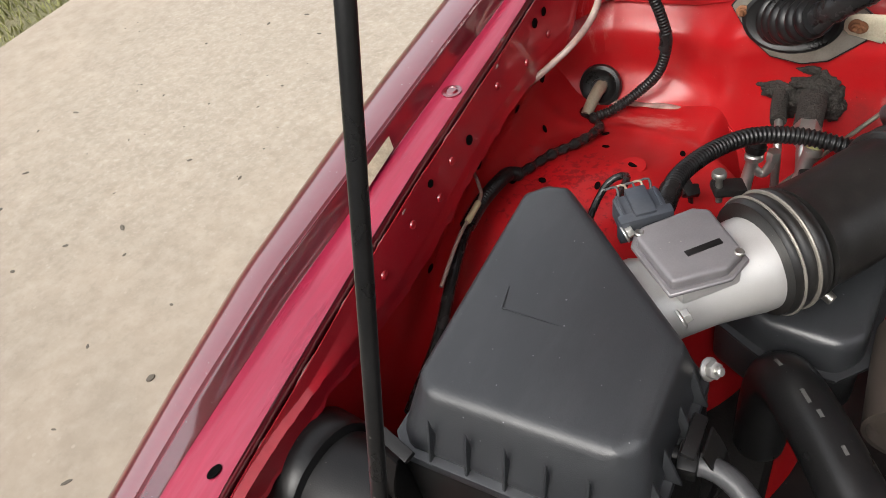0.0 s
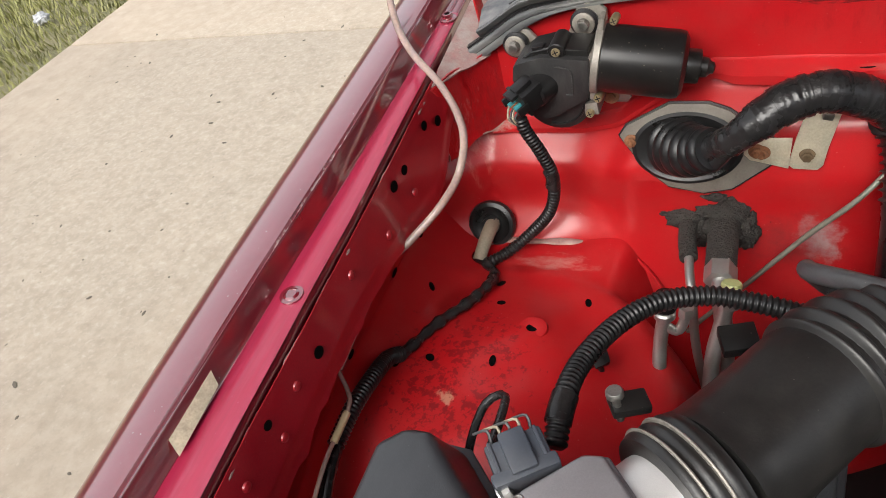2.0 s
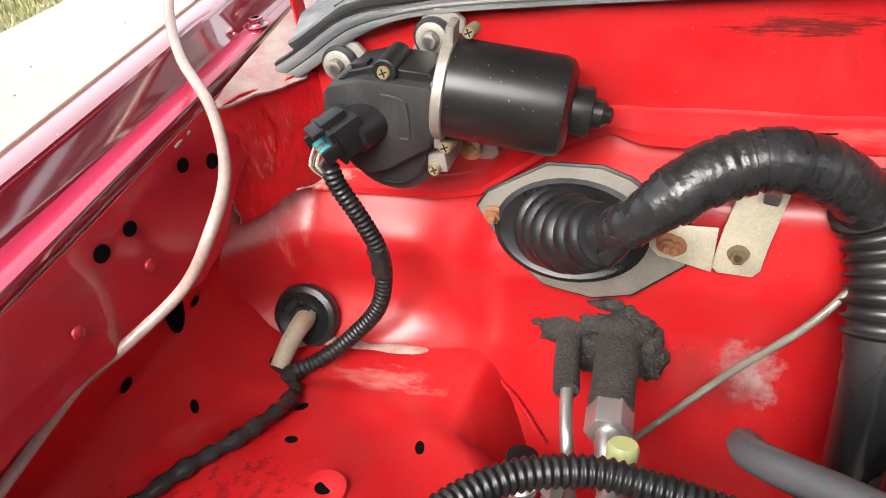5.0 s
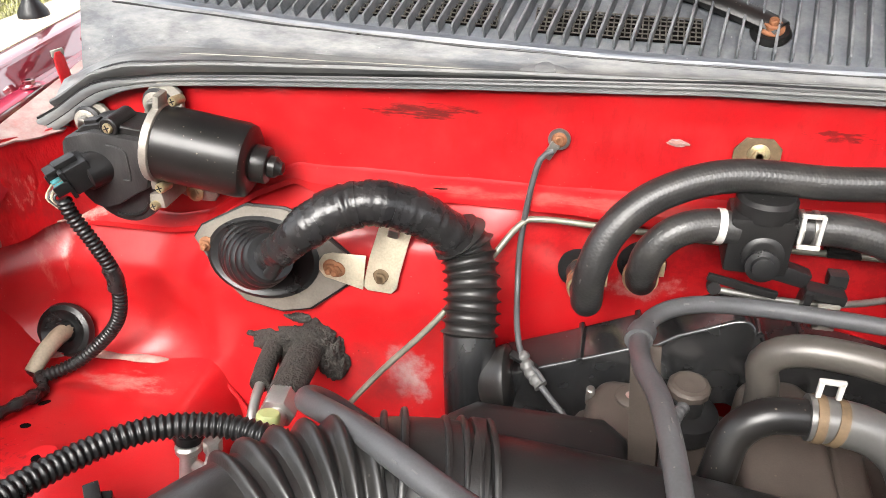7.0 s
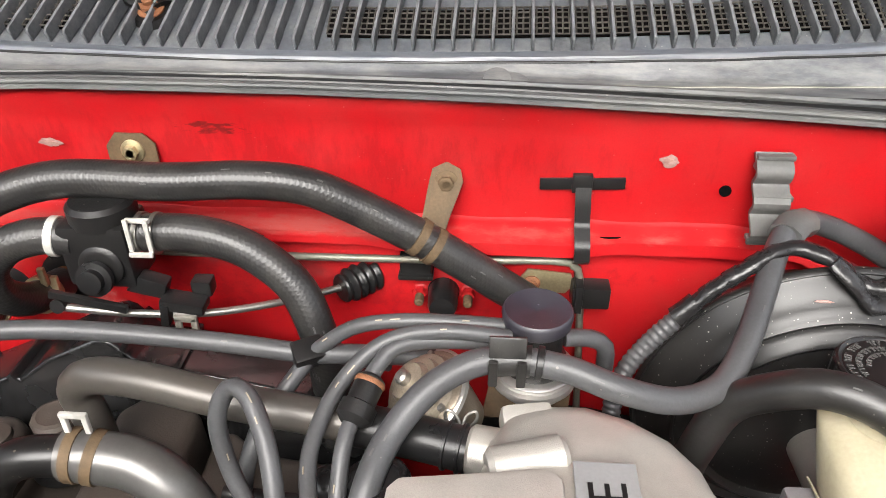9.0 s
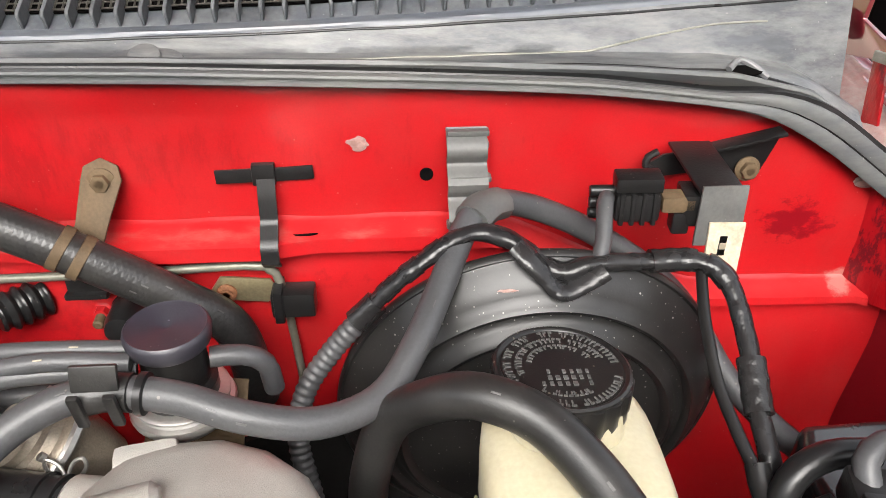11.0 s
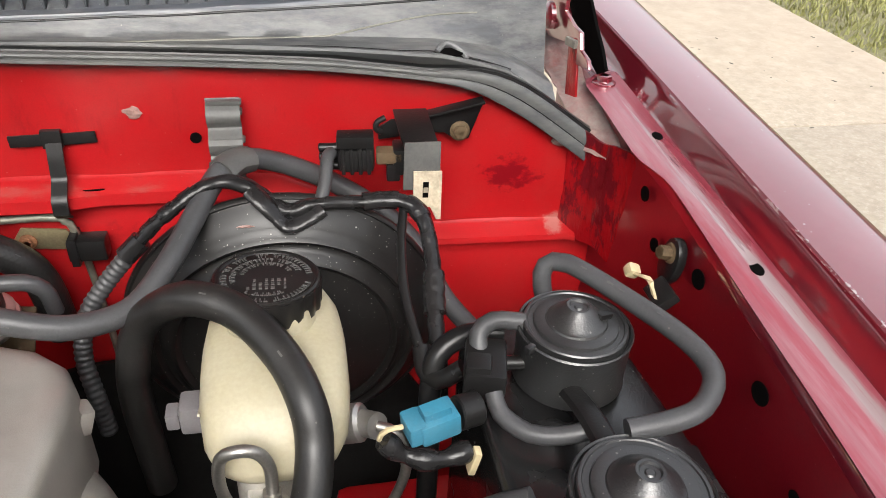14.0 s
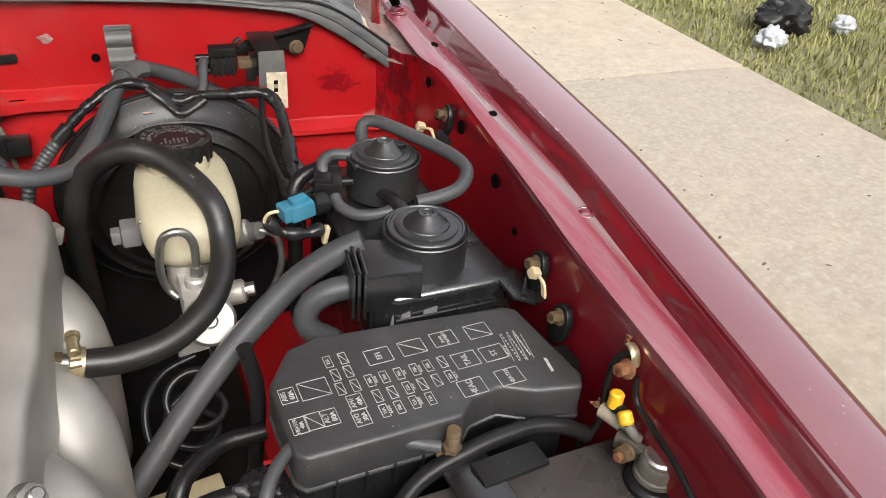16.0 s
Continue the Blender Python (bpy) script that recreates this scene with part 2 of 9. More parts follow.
MAROON = material("maroon_clear_coat", (0.175, 0.0016, 0.013), 0.30, metal=0.35, vary=0.10, scale=9, fine=30, bump=0.05, depth=0.0009, coat=1.0, coat_rough=0.07, dust=0.05, dust_color=(0.45, 0.30, 0.31), rough_vary=0.05, specks=0.4)
MAROON.node_tree.nodes["Principled BSDF"].inputs["Coat IOR"].default_value = 2.7
DUSTYMAROON = material("dust_caked_maroon", (0.21, 0.05, 0.05), 0.65, vary=0.4, scale=60, fine=300, bump=0.6, coat=0.05, dust=0.9, dust_color=(0.27, 0.235, 0.215), dust_scale=48, edges=(0.30, 0.62), specks=0.7)
SEALER = material("dusty_seam_sealer", (0.27, 0.13, 0.11), 0.85, vary=0.45, scale=60, bump=0.6, fine=160, dust=0.5, dust_color=(0.36, 0.30, 0.27), dust_scale=60, edges=(0.42, 0.6))
BLACK = material("black_plastic", (0.0065, 0.0065, 0.007), 0.36, vary=0.3, scale=30, fine=700, bump=0.2, dust=0.035, dust_color=(0.22, 0.20, 0.17), spec=0.30, specks=0.45)
GLOSSBLACK = material("black_gloss_paint", (0.005, 0.005, 0.0055), 0.33, vary=0.2, fine=900, bump=0.08, coat=0.08, dust=0.03, dust_color=(0.3, 0.26, 0.2), spec=0.3, specks=0.3, grit=330)
AIRBOX = material("grained_dark_plastic", (0.020, 0.0215, 0.024), 0.36, vary=0.25, scale=14, fine=1500, bump=0.25, dust=0.085, dust_color=(0.18, 0.185, 0.19), dust_scale=26, edges=(0.46, 0.68), stretch=(1.0, 0.35, 1.0), spec=0.6, specks=0.7)
FUSELID = material("dusty_black_lid", (0.030, 0.030, 0.031), 0.40, vary=0.25, scale=40, fine=900, bump=0.3, dust=0.10, dust_color=(0.20, 0.195, 0.185), dust_scale=60, edges=(0.46, 0.7), spec=0.5, specks=0.7)
BATTOP = material("dusty_battery_lid", (0.040, 0.034, 0.033), 0.28, vary=0.3, scale=30, fine=700, bump=0.15, dust=0.16, dust_color=(0.16, 0.14, 0.125), dust_scale=50, spec=0.6, specks=0.7)
RUBBER = material("black_rubber", (0.0075, 0.0075, 0.008), 0.31, vary=0.35, scale=35, fine=500, bump=0.15, dust=0.03, dust_color=(0.20, 0.19, 0.17), spec=0.32, specks=0.4)
GREYHOSE = material("grey_weathered_rubber", (0.046, 0.047, 0.050), 0.43, vary=0.3, scale=30, fine=600, bump=0.2, dust=0.06, dust_color=(0.22, 0.20, 0.17), spec=0.42, specks=0.5)
GRILLEBED = material("dark_grille_bed", (0.055, 0.064, 0.078), 0.5, vary=0.5, scale=16, fine=300, bump=0.3, dust=0.5, dust_color=(0.26, 0.265, 0.26), dust_scale=40, edges=(0.44, 0.68), specks=0.9)
BLUELEDGE = material("blue_grey_faded_plastic", (0.085, 0.098, 0.122), 0.36, vary=0.3, scale=24, fine=300, bump=0.25, dust=0.35, dust_color=(0.27, 0.265, 0.25), dust_scale=50, stretch=(0.25, 1.0, 1.0), edges=(0.46, 0.68), specks=0.9)
WEATHERED = material("sunbleached_black_plastic", (0.040, 0.047, 0.058), 0.42, vary=0.6, scale=30, fine=260, bump=0.5, dust=0.62, dust_color=(0.25, 0.245, 0.23), dust_scale=60, stretch=(0.30, 1.0, 1.0), edges=(0.40, 0.66), specks=0.9)
BEAD = material("dusty_pale_bead", (0.27, 0.265, 0.225), 0.8, vary=0.4, scale=60, fine=300, bump=0.4, dust=0.3, dust_color=(0.12, 0.12, 0.11), stretch=(0.3, 1.0, 1.0))
FINS = material("dusty_fin_plastic", (0.035, 0.042, 0.050), 0.42, vary=0.5, scale=40, fine=300, bump=0.3, dust=0.6, dust_color=(0.25, 0.255, 0.26), dust_scale=45, edges=(0.42, 0.66), specks=0.9)
SEAL = material("weatherstrip_rubber", (0.046, 0.050, 0.055), 0.5, vary=0.3, scale=20, fine=500, bump=0.2, dust=0.35, dust_color=(0.27, 0.26, 0.23), stretch=(0.25, 1.0, 1.0), edges=(0.45, 0.65))
TAPE = material("glossy_wrap_tape", (0.009, 0.009, 0.010), 0.26, vary=0.3, scale=60, fine=120, bump=0.5, dust=0.03, depth=0.002, spec=0.34)
CASTBRIGHT = material("bright_cast_aluminium", (0.52, 0.51, 0.495), 0.36, metal=0.45, vary=0.15, scale=30, fine=1600, bump=0.18, dust=0.08, dust_color=(0.30, 0.27, 0.22), specks=0.3)
CAST = material("cast_aluminium", (0.43, 0.41, 0.375), 0.42, metal=0.5, vary=0.25, scale=22, fine=1800, bump=0.35, dust=0.14, dust_color=(0.24, 0.20, 0.15))
MACHINED = material("machined_aluminium", (0.48, 0.47, 0.45), 0.38, metal=0.85, vary=0.12, scale=30, fine=500, bump=0.1, dust=0.06)
STEEL = material("dull_steel", (0.30, 0.29, 0.27), 0.40, metal=0.9, vary=0.25, scale=60, fine=600, bump=0.15, dust=0.15, dust_color=(0.22, 0.19, 0.15))
LINE = material("green_grey_line_coating", (0.15, 0.145, 0.115), 0.4, metal=0.3, vary=0.25, scale=60, fine=500, bump=0.1, dust=0.15, dust_color=(0.22, 0.2, 0.16))
ZINC = material("yellow_zinc_steel", (0.44, 0.37, 0.22), 0.36, metal=0.75, vary=0.3, scale=50, fine=500, bump=0.15, dust=0.25, dust_color=(0.22, 0.17, 0.10))
BROWNZINC = material("dusty_brown_zinc", (0.095, 0.064, 0.036), 0.62, metal=0.05, vary=0.4, scale=60, fine=500, bump=0.3, dust=0.35, dust_color=(0.11, 0.08, 0.05), spec=0.18, specks=0.4)
PALEZINC = material("silvery_zinc_plate", (0.50, 0.45, 0.34), 0.38, metal=0.6, vary=0.25, scale=50, fine=500, bump=0.15, dust=0.25, dust_color=(0.26, 0.21, 0.14))
PLATE = material("dusty_grey_plate", (0.105, 0.093, 0.078), 0.6, metal=0.2, vary=0.3, scale=60, fine=500, bump=0.25, dust=0.25, dust_color=(0.17, 0.145, 0.115), specks=0.6)
ZINCDUST = material("dull_dusty_zinc", (0.24, 0.225, 0.20), 0.5, metal=0.45, vary=0.3, scale=70, fine=500, bump=0.2, dust=0.4, dust_color=(0.22, 0.19, 0.15), specks=0.5)
PALESTEEL = material("pale_plated_steel", (0.50, 0.49, 0.46), 0.45, metal=0.3, vary=0.2, scale=80, bump=0.1, dust=0.2)
TEAL = material("teal_rubber_seal", (0.02, 0.16, 0.18), 0.5, vary=0.1)
RUST = material("rusty_steel", (0.20, 0.08, 0.035), 0.75, metal=0.3, vary=0.4, scale=120, fine=700, bump=0.6, dust=0.2, dust_color=(0.3, 0.16, 0.08))
COVER = material("brown_painted_cover", (0.048, 0.038, 0.032), 0.5, metal=0.2, vary=0.3, scale=18, fine=900, bump=0.25, dust=0.10, dust_color=(0.16, 0.13, 0.10), specks=0.4)
BOOSTER = material("booster_black_paint", (0.0055, 0.0052, 0.0052), 0.40, vary=0.4, scale=20, fine=700, bump=0.08, dust=0.05, dust_color=(0.3, 0.28, 0.26), spec=0.45, specks=0.9, grit=420, rough_vary=0.08)
DUSTRUBBER = material("dust_greyed_rubber", (0.0085, 0.0083, 0.0082), 0.40, vary=0.4, scale=40, fine=500, bump=0.2, dust=0.09, dust_color=(0.14, 0.13, 0.115), dust_scale=45, edges=(0.46, 0.68), spec=0.5, specks=0.5)
CANCASE = material("glossy_black_moulding", (0.0065, 0.0068, 0.0076), 0.25, vary=0.3, scale=30, fine=600, bump=0.15, dust=0.04, dust_color=(0.25, 0.24, 0.22), spec=1.0, specks=0.5)
CANLID = material("chalky_black_cap", (0.010, 0.0104, 0.0115), 0.34, vary=0.35, scale=40, fine=700, bump=0.3, dust=0.06, dust_color=(0.28, 0.27, 0.25), spec=0.9, specks=0.6, grit=330)
GEARBOX = material("dust_dulled_black_casting", (0.012, 0.012, 0.0125), 0.48, vary=0.5, scale=50, fine=500, bump=0.5, dust=0.14, dust_color=(0.17, 0.16, 0.15), dust_scale=40, edges=(0.48, 0.66), stretch=(1.0, 1.0, 0.4), spec=0.4, specks=0.5)
# the cap's bluish tint is reflected sky put into its base colour
MODCAP = material("sky_tinted_black_cap", (0.011, 0.0105, 0.017), 0.46, vary=0.25, fine=700, bump=0.08, dust=0.16, dust_color=(0.16, 0.15, 0.17), spec=0.6, specks=0.8)
BADGE = material("pale_badge_plate", (0.21, 0.21, 0.215), 0.4, metal=0.1, vary=0.1, fine=600, bump=0.05, dust=0.05)
STAINCAST = material("brown_stained_casting", (0.30, 0.26, 0.205), 0.42, metal=0.55, vary=0.35, scale=60, fine=900, bump=0.35, dust=0.35, dust_color=(0.13, 0.085, 0.05), dust_scale=50)
PEEL = material("peeling_red_film", (0.36, 0.003, 0.006), 0.33, vary=0.3, scale=40, fine=220, bump=0.8, depth=0.0015, coat=0.4, dust=0.6, dust_color=(0.25, 0.012, 0.014), dust_scale=34, edges=(0.50, 0.55), stretch=(1.0, 1.0, 0.45), specks=0.2)
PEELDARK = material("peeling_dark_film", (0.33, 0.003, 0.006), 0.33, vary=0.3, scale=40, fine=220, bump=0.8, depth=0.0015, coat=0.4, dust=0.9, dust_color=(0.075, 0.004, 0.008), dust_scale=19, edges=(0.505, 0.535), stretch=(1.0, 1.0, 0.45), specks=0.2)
GUTTER = material("rubbed_dusty_maroon", (0.24, 0.005, 0.026), 0.30, metal=0.2, vary=0.25, scale=40, fine=400, bump=0.1, coat=0.7, coat_rough=0.16, dust=0.45, dust_color=(0.36, 0.25, 0.265), dust_scale=70, edges=(0.42, 0.66), stretch=(1.0, 0.06, 1.0), specks=0.3)
CRIMSONGUTTER = material("waxy_crimson_gutter", (0.30, 0.004, 0.035), 0.30, metal=0.15, vary=0.2, scale=40, fine=400, bump=0.1, coat=0.9, coat_rough=0.10, dust=0.22, dust_color=(0.45, 0.16, 0.22), dust_scale=60, edges=(0.46, 0.70), stretch=(1.0, 0.06, 1.0), specks=0.3)
GUTTER.node_tree.nodes["Principled BSDF"].inputs["Coat IOR"].default_value = 1.9
YELLOWTANK = material("yellowed_tank_plastic", (0.37, 0.335, 0.235), 0.50, vary=0.14, scale=12, fine=400, bump=0.1, sss=0.2, dust=0.08, dust_color=(0.25, 0.21, 0.14))
CREAM = material("cream_nylon", (0.46, 0.38, 0.23), 0.45, vary=0.12, scale=60, fine=500, bump=0.1)
BLUE = material("blue_connector_plastic", (0.012, 0.150, 0.235), 0.45, vary=0.15, scale=60, fine=500, bump=0.1, dust=0.16)
CONNECTOR = material("slate_connector_plastic", (0.028, 0.036, 0.05), 0.45, vary=0.2, scale=60, fine=500, bump=0.1, dust=0.10)
GREYPAINT = material("grey_satin_cover", (0.19, 0.18, 0.19), 0.38, metal=0.3, vary=0.12, scale=40, fine=900, bump=0.15, dust=0.06, specks=0.5)
GREYCLIP = material("grey_nylon_clip", (0.060, 0.060, 0.060), 0.5, vary=0.3, scale=60, fine=500, bump=0.15, dust=0.22, dust_color=(0.26, 0.25, 0.22))
DIRT = material("crumbled_black_putty", (0.020, 0.017, 0.014), 0.95, vary=0.6, scale=120, fine=300, bump=1.0, depth=0.004)
LIME = material("lime_cap_plastic", (0.42, 0.46, 0.20), 0.5, vary=0.1, scale=60, fine=500, bump=0.1)
YELLOW = material("yellow_sleeve", (0.75, 0.42, 0.02), 0.45, vary=0.12, scale=60, fine=500, bump=0.1)
CABLE = material("beige_cable", (0.26, 0.22, 0.16), 0.6, vary=0.25, scale=50, fine=400, bump=0.2)
PAPER = material("worn_paper_sticker", (0.44, 0.37, 0.27), 0.8, vary=0.35, scale=90, fine=500, bump=0.2)
WHITE = material("white_print", (0.62, 0.62, 0.60), 0.6, vary=0.15, scale=90, bump=0.0)
DARKMESH = material("dark_dusty_mesh", (0.05, 0.045, 0.038), 0.8, vary=0.4, scale=60, bump=0.1)
# near-black faces that stand in for the shade inside holes, vents and gaps
DARK = material("cavity_shade", (0.003, 0.0028, 0.0028), 0.9, vary=0.2, bump=0.0, spec=0.03)


def stain(m, at, size, color, amount=0.9, grain=(30, 30, 30), lo=0.45, hi=0.6):
    """A scuff or patch with a ragged edge at a place on a painted part."""
    n, l = m.node_tree.nodes, m.node_tree.links
    b = n["Principled BSDF"]
    old = b.inputs["Base Color"].links[0].from_socket
    co = n.new("ShaderNodeTexCoord")
    mp = n.new("ShaderNodeMapping")
    mp.vector_type = "POINT"
    mp.inputs["Scale"].default_value = [1 / v for v in size]
    mp.inputs["Location"].default_value = [-a / v for a, v in zip(at, size)]
    l.new(co.outputs["Object"], mp.inputs[0])
    ln = n.new("ShaderNodeVectorMath")
    ln.operation = "LENGTH"
    l.new(mp.outputs[0], ln.inputs[0])
    fall = n.new("ShaderNodeMapRange")
    fall.inputs["From Min"].default_value, fall.inputs["From Max"].default_value = 1.0, 0.2
    fall.inputs["To Min"].default_value, fall.inputs["To Max"].default_value = -0.25, 0.18
    l.new(ln.outputs["Value"], fall.inputs["Value"])
    gm_ = n.new("ShaderNodeMapping")
    gm_.inputs["Scale"].default_value = grain
    l.new(co.outputs["Object"], gm_.inputs[0])
    ns = n.new("ShaderNodeTexNoise")
    ns.inputs["Scale"].default_value, ns.inputs["Detail"].default_value, ns.inputs["Roughness"].default_value = 1.0, 9, 0.7
    l.new(gm_.outputs[0], ns.inputs["Vector"])
    ad = n.new("ShaderNodeMath")
    ad.operation = "ADD"
    l.new(ns.outputs["Fac"], ad.inputs[0])
    l.new(fall.outputs[0], ad.inputs[1])
    th = n.new("ShaderNodeMapRange")
    th.inputs["From Min"].default_value, th.inputs["From Max"].default_value = lo, hi
    th.inputs["To Max"].default_value = amount
    l.new(ad.outputs[0], th.inputs["Value"])
    cut = n.new("ShaderNodeMath")
    cut.operation = "LESS_THAN"
    cut.inputs[1].default_value = 1.0
    l.new(ln.outputs["Value"], cut.inputs[0])
    mu = n.new("ShaderNodeMath")
    mu.operation = "MULTIPLY"
    l.new(th.outputs[0], mu.inputs[0])
    l.new(cut.outputs[0], mu.inputs[1])
    mx = n.new("ShaderNodeMix")
    mx.data_type = "RGBA"
    l.new(mu.outputs[0], mx.inputs[0])
    l.new(old, mx.inputs[6])
    mx.inputs[7].default_value = (*color, 1)
    l.new(mx.outputs[2], b.inputs["Base Color"])


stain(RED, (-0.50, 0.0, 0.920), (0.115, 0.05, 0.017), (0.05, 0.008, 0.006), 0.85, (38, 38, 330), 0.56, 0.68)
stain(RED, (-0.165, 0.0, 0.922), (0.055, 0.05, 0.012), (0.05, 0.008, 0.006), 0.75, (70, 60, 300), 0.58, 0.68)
stain(RED, (-0.505, -0.07, 0.675), (0.045, 0.08, 0.055), (0.30, 0.32, 0.31), 0.6, (35, 35, 35), 0.48, 0.72)
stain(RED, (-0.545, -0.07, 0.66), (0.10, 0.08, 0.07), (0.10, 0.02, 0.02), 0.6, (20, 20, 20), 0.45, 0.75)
stain(RED, (0.44, 0.0, 0.842), (0.045, 0.06, 0.028), (0.16, 0.002, 0.006), 0.85, (60, 60, 90), 0.5, 0.6)
stain(RED, (-0.80, -0.108, 0.657), (0.12, 0.028, 0.016), (0.40, 0.22, 0.19), 0.5, (40, 90, 90), 0.5, 0.72)
stain(RED, (-0.885, -0.06, 0.80), (0.05, 0.10, 0.13), (0.50, 0.16, 0.13), 0.4, (90, 90, 22), 0.52, 0.66)
stain(RED, (-0.87, -0.02, 0.79), (0.06, 0.05, 0.016), (0.42, 0.30, 0.26), 0.7, (50, 50, 70), 0.5, 0.64)
stain(RED, (0.487, -0.01, 0.795), (0.022, 0.05, 0.014), (0.36, 0.22, 0.19), 0.5, (50, 50, 70), 0.5, 0.64)
stain(RED, (-0.835, -0.345, 0.69), (0.022, 0.014, 0.03), (0.45, 0.28, 0.18), 0.6, (120, 60, 60), 0.52, 0.66)
stain(RED, (-0.3, -0.01, 0.77), (0.10, 0.06, 0.03), (0.45, 0.3, 0.27), 0.5, (50, 50, 50), 0.58, 0.75)
stain(RED, (-0.19, -0.012, 0.852), (0.75, 0.022, 0.012), (0.30, 0.12, 0.10), 0.45, (25, 60, 60), 0.5, 0.7)

# dark red mottling and pale chips on the red paint
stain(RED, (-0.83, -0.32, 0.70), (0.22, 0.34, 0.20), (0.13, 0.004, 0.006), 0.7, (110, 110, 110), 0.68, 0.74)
stain(RED, (-0.80, -0.26, 0.68), (0.20, 0.24, 0.06), (0.46, 0.30, 0.26), 0.7, (260, 260, 260), 0.83, 0.86)
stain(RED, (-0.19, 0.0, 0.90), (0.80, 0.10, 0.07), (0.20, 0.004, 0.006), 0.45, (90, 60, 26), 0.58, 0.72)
stain(RED, (-0.19, 0.0, 0.86), (0.80, 0.10, 0.09), (0.46, 0.22, 0.19), 0.6, (240, 240, 240), 0.84, 0.87)
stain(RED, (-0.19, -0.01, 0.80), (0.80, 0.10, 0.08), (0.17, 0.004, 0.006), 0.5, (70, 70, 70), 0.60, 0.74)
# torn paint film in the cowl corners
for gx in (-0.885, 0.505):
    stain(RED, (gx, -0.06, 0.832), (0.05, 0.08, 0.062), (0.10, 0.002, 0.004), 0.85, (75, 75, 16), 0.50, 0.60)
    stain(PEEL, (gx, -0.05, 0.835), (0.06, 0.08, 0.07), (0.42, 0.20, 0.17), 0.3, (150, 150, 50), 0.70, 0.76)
# grey rubbing along the foot of the gutters and chips along the ridges
for gx, gy in ((-0.19 + 0.722, -0.28),):
    stain(GUTTER, (gx, gy, 0.880), (0.010, 0.60, 0.06), (0.30, 0.27, 0.27), 0.75, (260, 12, 60), 0.44, 0.62)
    stain(GUTTER, (gx - 0.012, gy, 0.880), (0.010, 0.60, 0.06), (0.26, 0.004, 0.022), 0.6, (150, 16, 60), 0.50, 0.66)
for gx, gy in ((-0.19 - 0.747, -0.3), (-0.19 + 0.744, -0.15)):
    stain(MAROON, (gx, gy, 0.905), (0.005, 0.5, 0.04), (0.50, 0.40, 0.38), 0.7, (300, 110, 240), 0.70, 0.72)

# ---- setting: concrete drive and verge ----
CX = -0.19  # the car's middle
CONCRETE = material("worn_concrete", (0.300, 0.246, 0.190), 0.92, vary=0.16, scale=3.0, fine=40, bump=0.16, dust=0.6, dust_color=(0.400, 0.338, 0.266), dust_scale=9, depth=0.004, edges=(0.40, 0.62), specks=0.35, grit=38)
for gx in (-2.6, 2.2):
    stain(CONCRETE, (gx, 1.0, 0.0), (2.6, 4.0, 1.0), (0.22, 0.185, 0.145), 0.30, (5, 5, 5), 0.48, 0.70)
    stain(CONCRETE, (gx, 1.0, 0.0), (2.8, 4.0, 1.0), (0.45, 0.395, 0.320), 0.32, (17, 17, 17), 0.52, 0.74)
    stain(CONCRETE, (gx, 1.0, 0.0), (2.8, 4.0, 1.0), (0.20, 0.17, 0.135), 0.28, (30, 30, 30), 0.60, 0.76)
    stain(CONCRETE, (gx, 1.0, 0.0), (2.8, 4.0, 1.0), (0.14, 0.12, 0.10), 0.5, (70, 70, 70), 0.80, 0.84)
    stain(CONCRETE, (gx, 1.0, 0.0), (2.8, 4.0, 1.0), (0.50, 0.455, 0.385), 0.30, (48, 48, 48), 0.68, 0.80)
SOIL = material("verge_soil", (0.16, 0.14, 0.08), 0.95, vary=0.4, scale=4, fine=60, bump=0.9, dust=0.4, dust_color=(0.12, 0.15, 0.04), dust_scale=5, depth=0.02)
GRASS = material("dry_green_grass", (0.16, 0.165, 0.05), 0.7, vary=0.45, scale=3, fine=90, bump=0.0, dust=0.5, dust_color=(0.34, 0.31, 0.13), dust_scale=2.5)

solo("ground", sheet(24, 24, lambda u, v: ((u - 0.5) * 400, (v - 0.5) * 400, -0.03)), SOIL, "bare soil and rough ground to the horizon", "ground", kind="structure")
drive = thing("pavement", "pale worn concrete drive cast in slabs with narrow joints", "pavement", kind="structure")
for j in range(7):
    y0 = 1.8 + 3.6 * (j - 3)
    part("slab", box(7.04, 3.588, 0.1, 0.006, pose(-0.47, y0 + 1.8, -0.05)), CONCRETE, drive)


rngd = random.Random(77)
crumbs_mat = material("leaf_and_grit", (0.10, 0.085, 0.065), 0.9, vary=0.6, scale=2, fine=30, bump=0.2)
grit_bm = bmesh.new()
for k in range(260):
    gx, gy = (rngd.uniform(1.0, 3.0), rngd.uniform(-1.2, 3.0)) if k % 2 else (rngd.uniform(-3.6, -1.3), rngd.uniform(-1.0, 2.4))
    sz = rngd.uniform(0.002, 0.006) * (1.8 if k % 23 == 0 else 1.0)
    bmesh.ops.create_icosphere(grit_bm, subdivisions=1, radius=1.0, matrix=Matrix.Translation((gx, gy, 0.25 * sz)) @ Matrix.Rotation(rngd.uniform(0, 3.1), 4, "Z") @ Matrix.Diagonal((sz * rngd.uniform(1.0, 3.0), sz, sz * 0.35, 1)))
solo("pavement_grit", grit_bm, crumbs_mat, "small dark grit and leaf bits on the concrete", "grit", kind="stuff")
# walls added out of view; the front one darkens reflections in the bay
UNSEENWALL = material("dark_unseen_wall", (0.11, 0.105, 0.098), 0.9, vary=0.2, scale=2, fine=40, bump=0.5, dust=0.2)
solo("reflection_wall", box(14.0, 0.2, 3.1, 0.01, pose(CX, -4.4, 1.52)), UNSEENWALL, "unseen dark wall added in front of the car to darken reflections", "wall", kind="structure")


